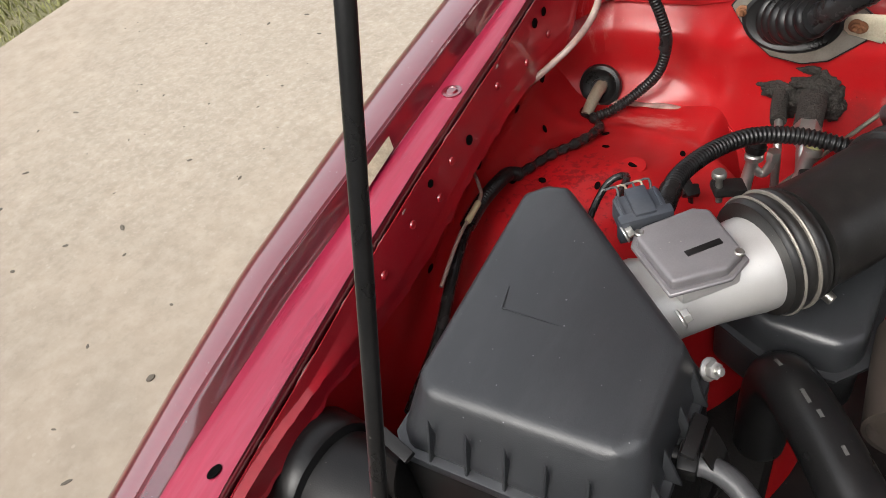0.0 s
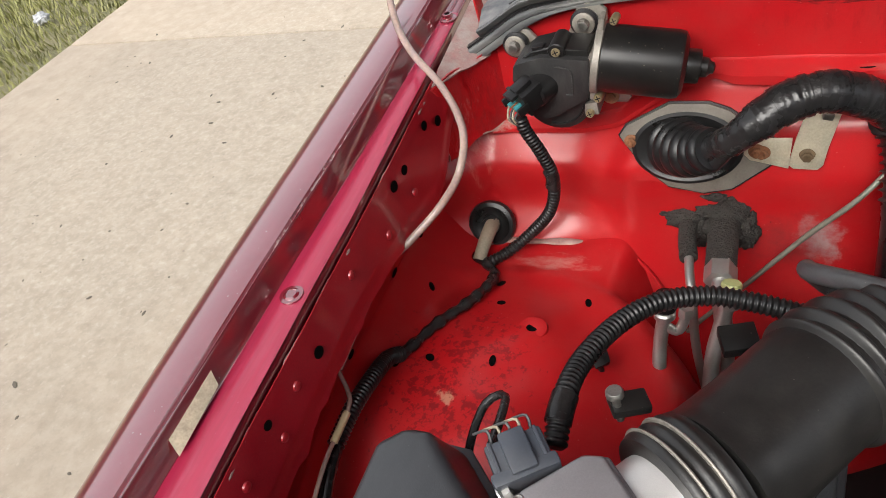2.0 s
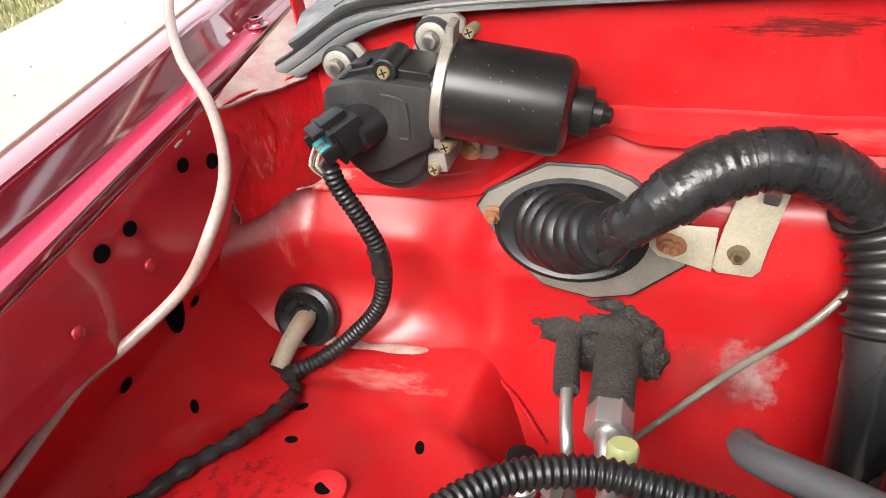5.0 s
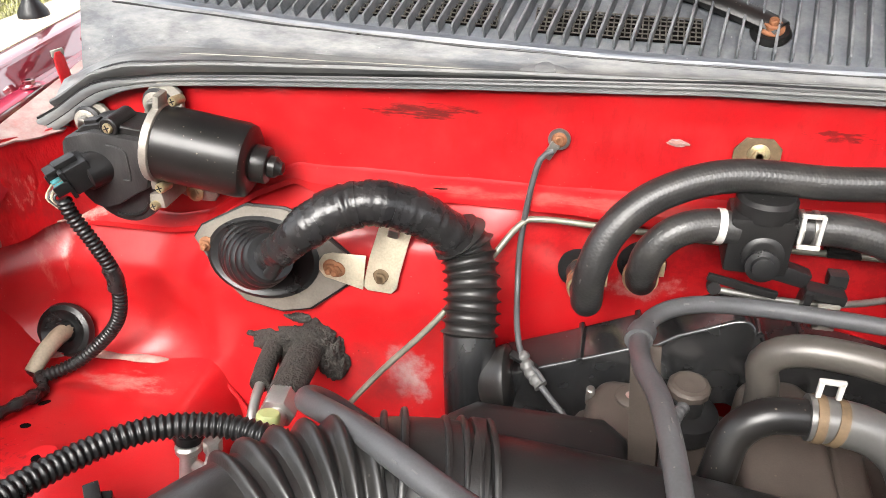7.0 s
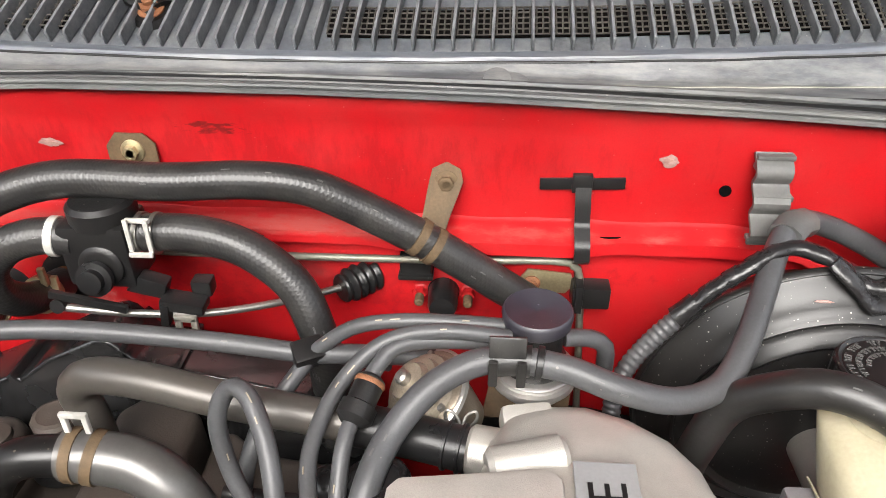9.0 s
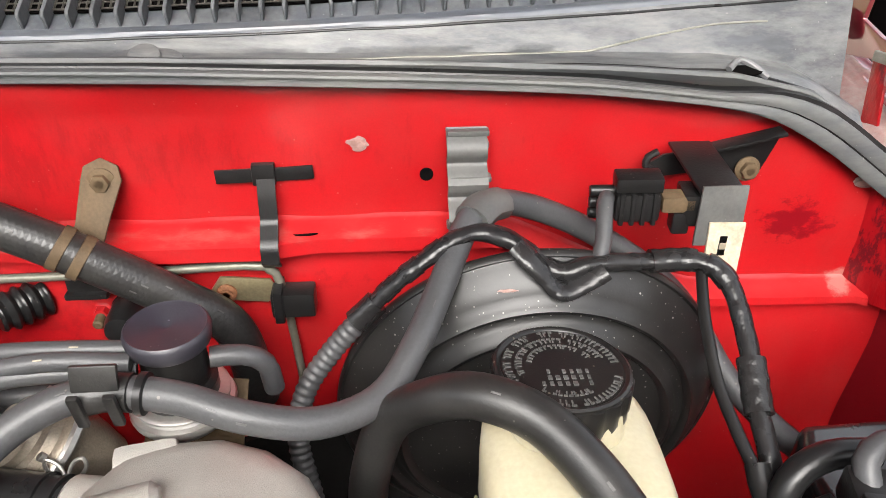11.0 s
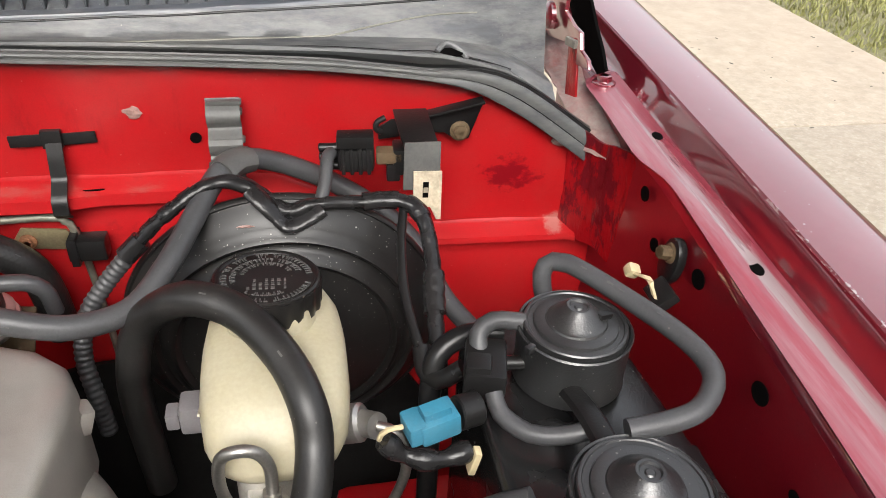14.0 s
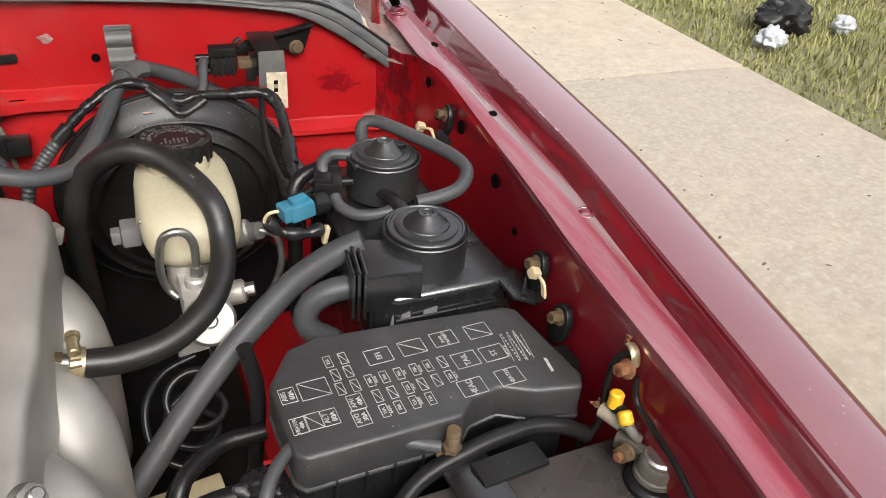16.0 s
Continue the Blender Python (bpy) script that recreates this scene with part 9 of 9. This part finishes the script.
hose("switch_hose", "black rubber hose from the harness to the switch", [(0.336, -0.192, 0.829), (0.336, -0.205, 0.822), (0.342, -0.218, 0.824), (0.356, -0.222, 0.836)], 0.0058, RUBBER, "hose", 12)
hose("switch_hose", "grey rubber hose over the switching valve", [(0.364, -0.226, 0.850), (0.364, -0.218, 0.858), (0.374, -0.212, 0.862), (0.392, -0.213, 0.860)], 0.0055, GREYHOSE, "hose", 12)
hose("switch_hose", "black rubber hose dropping behind the switch", [(0.384, -0.200, 0.842), (0.362, -0.200, 0.842), (0.344, -0.206, 0.834), (0.338, -0.215, 0.81), (0.338, -0.22, 0.77), (0.336, -0.23, 0.70)], 0.0068, RUBBER, "hose", 14)

# ---- bolts, mounts and ties on the inner wing ----
for y, z, mount in ((-0.166, 0.868, True), (-0.391, 0.842, True), (-0.437, 0.824, True), (-0.5205, 0.8465, False)):
    x = CX + hw(y, 1) - 0.007
    ob = thing("wing_bolt", "rusty brass-coloured bolt in a black rubber mount" if mount else "rusty bolt with bare paint round it", "bolt", "inner wing bolts", at=(x, y, z))
    if mount:
        part("mount", prism([(0.0115 * math.cos(a * math.pi / 10), 0.017 * math.sin(a * math.pi / 10) - 0.005) for a in range(20)], 0.007, 0.002, frame_to((x + 0.003, y, z - 0.002), (x - 1, y, z + 0.15))), RUBBER, ob)
    hexbolt("bolt", (x - 0.003, y, z), (-1, -0.1, 0.25), 0.0085, 0.014, RUST if not mount else BROWNZINC, ob, 0.010)
for (a, b) in (((0.478, -0.171, 0.858), (0.480, -0.199, 0.859)), ((0.4810, -0.4035, 0.8415), (0.4815, -0.4190, 0.8310))):
    tie = thing("cable_tie", "yellowed cream cable tie hooked by the inner wing", "cable tie", "cable ties", at=a)
    part("band", sheet(2, 10, lambda u, v: (a[0] + (b[0] - a[0]) * v + 0.002 * math.sin(v * 3), a[1] + (b[1] - a[1]) * v + 0.005 * (u - 0.5), a[2] + (b[2] - a[2]) * v + 0.004 * math.sin(v * 3)), 0.0022), CREAM, tie)
    part("head", box(0.009, 0.008, 0.008, 0.002, pose(a[0], a[1], a[2] + 0.002, 20, 20, 0)), CREAM, tie)
part("tie_base", box(0.016, 0.022, 0.008, 0.002, pose(0.494, -0.186, 0.850, 0, -40, 0)), BLACK, bpy.data.objects["wing_bolt"])

# ---- fuse box ----
fb = thing("fuse_box", "black plastic fuse box with white printed fuse chart", "fuse box", at=(0.37, -0.45, 0.75))
lid_poly = [(0.270, -0.489), (0.268, -0.428), (0.288, -0.396), (0.312, -0.389), (0.460, -0.398), (0.470, -0.404), (0.481, -0.486), (0.474, -0.497), (0.440, -0.490), (0.418, -0.478), (0.395, -0.482), (0.382, -0.495), (0.276, -0.497)]
part("lid", prism(lid_poly, 0.030, 0.0045, pose(0, 0, 0.782), 3), FUSELID, fb, "", 50)
part("lid_skirt", prism([(0.373 + (x - 0.373) * 1.012, -0.445 + (y + 0.445) * 1.02) for x, y in lid_poly], 0.004, 0.0012, pose(0, 0, 0.780), 1), FUSELID, fb)
part("base", prism([(0.373 + (x - 0.373) * 0.95, -0.445 + (y + 0.445) * 0.93) for x, y in lid_poly], 0.11, 0.004, pose(0, 0, 0.675)), BLACK, fb)
part("latch", merge(box(0.016, 0.022, 0.010, 0.002, pose(0.486, -0.455, 0.797)), box(0.020, 0.030, 0.004, 0.001, pose(0.488, -0.455, 0.789))), BLACK, fb)
for i in range(5):
    part("front_rib", box(0.002, 0.006, 0.018, 0.0005, pose(0.295 + 0.02 * i, -0.4955, 0.775)), BLACK, fb)
ZT = 0.8124


def outline(cx, cy, w, h, t=0.0006, rot=-2.0):
    m = pose(cx, cy, ZT, 0, 0, rot)
    return [box(w, t, 0.0004, 0, m @ pose(0, h / 2, 0)), box(w, t, 0.0004, 0, m @ pose(0, -h / 2, 0)), box(t, h, 0.0004, 0, m @ pose(w / 2, 0, 0)), box(t, h, 0.0004, 0, m @ pose(-w / 2, 0, 0))]


frames_ = []
PRINT = material("worn_white_print", (0.34, 0.34, 0.33), 0.6, vary=0.45, scale=120, fine=500, bump=0.0)


def cell(cx, cy, w, h, text="", crossed=False, size=0.004, word=""):
    """One printed fuse box: an outline, a slash or its rating, and a small word beside it."""
    frames_.extend(outline(cx, cy, w, h, 0.00045, 2.0))
    if crossed:
        frames_.append(box(math.hypot(w, h) * 0.94, 0.00045, 0.0004, 0, pose(cx, cy, ZT, 0, 0, 2 - math.degrees(math.atan2(h, w)))))
    if text:
        raised_text(text, size, pose(cx, cy, ZT, 0, 0, 92), fb, PRINT)
    if word:
        raised_text(word, 0.0024, pose(cx + 0.0041, cy, ZT, 0, 0, 92), fb, PRINT)


cell(0.2956, -0.4410, 0.0200, 0.0165, "", True)
cell(0.3474, -0.4236, 0.0185, 0.0150, "EFI", False, 0.0062)
cell(0.3736, -0.4224, 0.0185, 0.0150, "", True, 0)
cell(0.3995, -0.4207, 0.0185, 0.0150, "PWR\nOUTLET", False, 0.0036)
cell(0.4277, -0.4202, 0.0185, 0.0150, "", True, 0)
cell(0.4058, -0.4464, 0.0185, 0.0150, "TAIL", False, 0.0062)
cell(0.4283, -0.4461, 0.0185, 0.0150, "ST", False, 0.0062)
cell(0.4285, -0.4716, 0.0185, 0.0150, "HEATER", False, 0.0044)
cell(0.3987, -0.4729, 0.0185, 0.0150, "HEAD", False, 0.0062)
cell(0.2776, -0.4418, 0.0104, 0.0138, "ABS\n60A", False, 0.005)
cell(0.2783, -0.4694, 0.0104, 0.0138, "HEATER\n40A", False, 0.0036)
cell(0.2880, -0.4686, 0.0104, 0.0138, "", True, 0)
cell(0.2986, -0.4686, 0.0104, 0.0138, "ALT\n80A", False, 0.005)
cell(0.3186, -0.4611, 0.0104, 0.0138, "AM1\n40A", False, 0.0048)
cell(0.3177, -0.4753, 0.0104, 0.0138, "AM2\n30A", False, 0.0048)
cell(0.3116, -0.4187, 0.0052, 0.0112, "15A", False, 0.0034)
cell(0.3227, -0.4183, 0.0052, 0.0112, "", True, 0.0034)
cell(0.3129, -0.4329, 0.0052, 0.0112, "", True, 0.0034)
cell(0.3224, -0.4321, 0.0052, 0.0112, "", True, 0.0034)
cell(0.3123, -0.4465, 0.0052, 0.0112, "", True, 0.0034)
cell(0.3228, -0.4466, 0.0052, 0.0112, "", True, 0.0034)
cell(0.3336, -0.4453, 0.0052, 0.0112, "10A", False, 0.0034, "HEAD")
cell(0.3442, -0.4450, 0.0052, 0.0112, "10A", False, 0.0034)
cell(0.3550, -0.4450, 0.0052, 0.0112, "10A", False, 0.0034, "TAIL")
cell(0.3669, -0.4447, 0.0052, 0.0112, "10A", False, 0.0034, "PANEL")
cell(0.3773, -0.4439, 0.0052, 0.0112, "10A", False, 0.0034)
cell(0.3886, -0.4436, 0.0052, 0.0112, "", True, 0.0034)
cell(0.3883, -0.4585, 0.0052, 0.0112, "7.5A", False, 0.0029, "ALT-S")
cell(0.3338, -0.4605, 0.0052, 0.0112, "", True, 0.0034)
cell(0.3445, -0.4605, 0.0052, 0.0112, "", True, 0.0034)
cell(0.3560, -0.4597, 0.0052, 0.0112, "15A", False, 0.0034, "STOP")
cell(0.3667, -0.4596, 0.0052, 0.0112, "", True, 0.0034)
cell(0.3777, -0.4591, 0.0052, 0.0112, "", True, 0.0034)
cell(0.3338, -0.4745, 0.0052, 0.0112, "15A", False, 0.0034, "DOME")
cell(0.3443, -0.4746, 0.0052, 0.0112, "10A", False, 0.0034)
cell(0.3554, -0.4736, 0.0052, 0.0112, "15A", False, 0.0034, "HORN")
cell(0.3669, -0.4739, 0.0052, 0.0112, "7.5A", False, 0.0029)
for k in range(4):
    frames_.append(box(0.0004, 0.030 - 0.003 * (k % 2), 0.0004, 0, pose(0.4405 + 0.0052 * k, -0.444 - 0.001 * k, ZT, 0, 0, -6)))
for k in range(26):
    frames_.append(box(0.0011, 0.0016 + 0.0006 * (k % 3), 0.0004, 0, pose(0.4432 + 0.0052 * (k % 3), -0.430 - 0.0036 * (k // 3), ZT, 0, 0, -6)))
frames_.append(box(0.0022, 0.014, 0.0004, 0, pose(0.4615, -0.470, ZT, 0, 0, -6)))
part("printed_legend", merge(*frames_), PRINT, fb, "worn white printed boxes")
raised_text("NOTE", 0.0042, pose(0.4385, -0.447, ZT, 0, 0, 86), fb, PRINT)

# ---- battery and terminal leads ----
bat = thing("battery", "black car battery with a lead post terminal", "battery", at=(0.40, -0.60, 0.70))
part("case", box(0.235, 0.165, 0.150, 0.005, pose(0.392, -0.604, 0.690)), BLACK, bat)
part("lid", box(0.238, 0.168, 0.016, 0.004, pose(0.392, -0.604, 0.770)), BATTOP, bat, "dusty battery lid")
part("vent_strip", box(0.130, 0.026, 0.006, 0.002, pose(0.37, -0.600, 0.780)), BATTOP, bat)
part("post_boot", lathe([(0.020, -0.010), (0.020, 0.0), (0.0175, 0.003), (0.014, 0.0035)], 30, pose(0.4955, -0.5635, 0.782)), BLACK, bat)
term = thing("battery_terminal", "corroded battery clamp with cable lugs and yellow sleeves", "terminal", at=(0.496, -0.562, 0.785))
part("clamp", lathe([(0.0150, 0.0), (0.0156, 0.001), (0.0150, 0.004), (0.0138, 0.005), (0.0136, 0.013), (0.0120, 0.015), (0.0105, 0.0152)], 30, pose(0.4960, -0.5625, 0.785)), PLATE, term, "brown corroded clamp ring")
part("post", lathe([(0.0112, 0.010), (0.0110, 0.0165), (0.0095, 0.0182), (0.002, 0.0186)], 26, pose(0.4965, -0.5615, 0.785)), MACHINED, term, "scratched lead post")
part("jaw", merge(box(0.007, 0.026, 0.013, 0.0015, pose(0.4880, -0.5440, 0.7940, 0, 0, 24)), box(0.007, 0.026, 0.013, 0.0015, pose(0.4975, -0.5405, 0.7940, 0, 0, 24))), PLATE, term)
hexbolt("bolt", (0.4810, -0.5465, 0.796), (-1, -0.3, 0.1), 0.011, 0.014, BROWNZINC, term, 0.008)
part("bolt_tip", rod((0.474, -0.5485, 0.797), (0.470, -0.5500, 0.797), 0.0035, 12, 0.0008), RUST, term)
part("copper_screw", lathe([(0.0030, -0.012), (0.0030, 0.004), (0.0060, 0.0055), (0.0064, 0.0085), (0.0045, 0.0105), (0.002, 0.0100)], 14, pose(0.5035, -0.5430, 0.804, 20, 14, 0)), RUST, term, "rust-red screw")
for dx in (0.0, 0.0075):
    part("lug", tube([(0.4930 + dx, -0.5380, 0.8005), (0.4890 + dx, -0.5290, 0.8020), (0.4860 + dx, -0.5220, 0.8020)], 0.0048, 12, 0.003, None, True, 0.7), ZINCDUST, term, "flattened zinc cable lug")
part("cable", tube([(0.4890, -0.5285, 0.8015), (0.4840, -0.5190, 0.8030), (0.4815, -0.5130, 0.8030)], 0.0062, 14, 0.003, lambda q: 1 + 0.05 * noise.noise(Vector((q * 300, 0.0, 1.0)))), CABLE, term, "dirty pale cable end")
rngs = random.Random(12)
for k in range(11):
    q = Vector((0.4815 + rngs.uniform(-0.0035, 0.0035), -0.5125, 0.803 + rngs.uniform(-0.003, 0.003)))
    part("strand", tube([q, q + Vector((rngs.uniform(-0.002, 0.002), 0.003, rngs.uniform(-0.001, 0.002))), q + Vector((rngs.uniform(-0.004, 0.004), 0.0055 + rngs.uniform(0, 0.002), rngs.uniform(-0.002, 0.003)))], 0.0006, 5, 0.002), RUST, term)
for a, b in (((0.4850, -0.5195, 0.8245), (0.4840, -0.5205, 0.8115)), ((0.4850, -0.5295, 0.8165), (0.4840, -0.5375, 0.8105))):
    part("yellow_sleeve", rod(a, b, 0.0052, 16, 0.0015), YELLOW, term, "bright yellow sleeve")
part("sleeve_lead", tube([(0.4840, -0.5205, 0.8118), (0.4845, -0.5240, 0.8120), (0.4850, -0.5290, 0.8160)], 0.0036, 10), BLACK, term)
part("sleeve_lead", tube([(0.4842, -0.5370, 0.8108), (0.4870, -0.5410, 0.8060), (0.4920, -0.5430, 0.8010)], 0.0036, 10), ZINCDUST, term)
hose("earth_wire", "black earth wire from the wing bolt to the battery", [(0.4900, -0.5160, 0.8560), (0.4860, -0.5110, 0.8500), (0.4840, -0.5082, 0.8396), (0.4840, -0.5090, 0.8169), (0.4830, -0.5128, 0.7904), (0.4749, -0.5076, 0.760)], 0.0025, BLACK, "wire", 10)
hose("earth_wire", "black earth wire running along the inner wing", [(0.4905, -0.5255, 0.8420), (0.4908, -0.5270, 0.8380), (0.4908, -0.5319, 0.8258), (0.4905, -0.5436, 0.8232), (0.4895, -0.5539, 0.8225), (0.4860, -0.5854, 0.8200), (0.4820, -0.620, 0.8100)], 0.0022, BLACK, "wire", 10)
wl = thing("wire_lug", "rusty flat wire lugs bent round the wing bolt", "lug", at=(0.499, -0.508, 0.848))
part("tab", tube([(0.4905, -0.5225, 0.849), (0.4900, -0.5198, 0.8575), (0.4900, -0.5160, 0.8600), (0.4905, -0.5120, 0.8600)], 0.0042, 10, 0.002, None, True, 0.4), ZINC, wl)
part("wire_end", tube([(0.4900, -0.5150, 0.8565), (0.4900, -0.5108, 0.8569), (0.4900, -0.5095, 0.8610), (0.4900, -0.5075, 0.8640), (0.4900, -0.5115, 0.8650)], 0.0011, 8, 0.001), RUST, wl, "curled copper wire end")
stay = thing("battery_stay", "black battery hold-down with a threaded stud and nut", "bracket", at=(0.385, -0.52, 0.785))
part("plate", prism([(-0.012, -0.07), (0.020, -0.07), (0.022, -0.012), (0.012, 0.006), (-0.006, 0.008), (-0.016, -0.006)], 0.004, 0.0012, pose(0.376, -0.503, 0.781, -6, 0, 0)), CANCASE, stay)
part("stud", tube([(0.372, -0.502, 0.775), (0.372, -0.502, 0.795), (0.372, -0.502, 0.810)], 0.0046, 14, 0.0004, lambda s: 1 + 0.08 * math.sin(s * 5000)), BROWNZINC, stay)
hexbolt("nut", (0.372, -0.502, 0.786), (0, 0, 1), 0.012, 0.020, BROWNZINC, stay, 0.009)
part("wing", box(0.05, 0.020, 0.004, 0.001, pose(0.4050, -0.5245, 0.788, 0, 0, 4)), BLACK, stay)
hose("fuse_lead", "grey cable lying along the front of the fuse box", [(0.246, -0.520, 0.780), (0.2496, -0.5029, 0.798), (0.2632, -0.4837, 0.802), (0.2807, -0.4721, 0.803), (0.2989, -0.4699, 0.802), (0.3195, -0.4786, 0.800), (0.3413, -0.4912, 0.798), (0.364, -0.500, 0.794)], 0.0045, GREYHOSE, "cable", 12)
hose("fuse_cable", "thick black cable in front of the fuse box", [(0.310, -0.535, 0.765), (0.345, -0.512, 0.780), (0.3872, -0.5046, 0.788), (0.4114, -0.5024, 0.790), (0.4358, -0.5017, 0.790), (0.4583, -0.5056, 0.786), (0.4777, -0.5103, 0.775)], 0.0062, RUBBER, "cable", 12)
lc = thing("lamp_plug", "grey hose elbow wrapped in clear torn plastic", "connector", at=(0.25, -0.53, 0.76))
part("body", box(0.026, 0.030, 0.024, 0.004, pose(0.256, -0.466, 0.752, 0, 12, 25)), BLACK, lc)
part("wrap", lump((0.257, -0.467, 0.758), 0.0175, 83, (1.0, 0.95, 0.7)), TAPE, lc, "crumpled clear plastic wrap", 50)
part("pipe", tube([(0.19, -0.462, 0.735), (0.215, -0.461, 0.748), (0.242, -0.464, 0.755)], 0.0075, 14), BLACK, lc)
part("lead", tube([(0.2570, -0.455, 0.768), (0.2650, -0.456, 0.769), (0.2710, -0.464, 0.766), (0.2730, -0.472, 0.760)], 0.0015, 6), RED, lc)
hose("side_pipe", "black pipe beside the fuse box with a rusty clip", [(0.196, -0.46, 0.70), (0.2019, -0.4373, 0.738), (0.2142, -0.4213, 0.742), (0.229, -0.4103, 0.742), (0.2407, -0.405, 0.742), (0.268, -0.404, 0.742)], 0.0066, BLACK, "pipe", 14)
hose("side_pipe", "dark cable hanging beside the fuse box", [(0.262, -0.372, 0.80), (0.268, -0.380, 0.76), (0.262, -0.39, 0.70), (0.25, -0.40, 0.62)], 0.006, RUBBER, "cable", 12)
# ---- bay floor and front closing panels ----
# dark pieces added low in the bay so its gaps read as deep shade
solo("shade_sheet", sheet(30, 20, lambda u, v: (0.02 + 0.50 * u, lower_y(0.02 + 0.50 * u, 0.36 + 0.30 * v) - 0.012 - 0.004 * math.sin(u * 30) * math.sin(v * 20), 0.36 + (0.315 - 0.12 * soft(u, 0.62, 0.80) + 0.012 * math.sin(u * 9)) * v), 0.006), GAPSHADE, "added black sheet standing in for deep shade on the lower bulkhead", "insulation")
solo("bay_filler_block", prism([(0.12, -0.62), (0.30, -0.60), (0.42, -0.42), (0.40, -0.16), (0.16, -0.14)], 0.20, 0.03, pose(0, 0, 0.40), 3), GAPSHADE, "added dark block standing in for shade deep in the bay", "gearbox")
solo("bay_filler_rail", box(0.10, 0.80, 0.30, 0.02, pose(-0.60, -0.60, 0.40)), GAPSHADE, "added dark rail standing in for shade deep in the bay", "frame rail")
solo("bay_floor", sheet(10, 8, lambda u, v: (-0.95 + 1.5 * u, -1.0 + 1.0 * v, 0.36)), BLACK, "dark undertray below the engine", "undertray", kind="structure")
front = solo("radiator_support", box(1.36, 0.05, 0.34, 0.01, pose(CX, -1.03, 0.62)), BLACK, "black radiator support closing the bay", "panel", kind="structure")
BAG = material("grey_white_bag", (0.34, 0.35, 0.36), 0.5, vary=0.3, scale=20, fine=60, bump=0.5)
for (x, y, z, s, seed, mat_, lab) in ((3.75, 2.28, 0.06, 0.13, 5, BLACK, "crumpled black plastic bag on the grass"), (3.45, 2.05, 0.03, 0.07, 8, BAG, "crumpled white plastic bag on the grass"), (4.10, 2.15, 0.04, 0.06, 13, BAG, "torn white litter on the grass"), (-4.5, 2.1, 0.02, 0.04, 15, BAG, "pale litter on the verge")):
    solo("litter", lump((x, y, z), s, seed, (1.2, 0.9, 0.8)), mat_, lab, "litter", "litter on the verge", sharp=80)
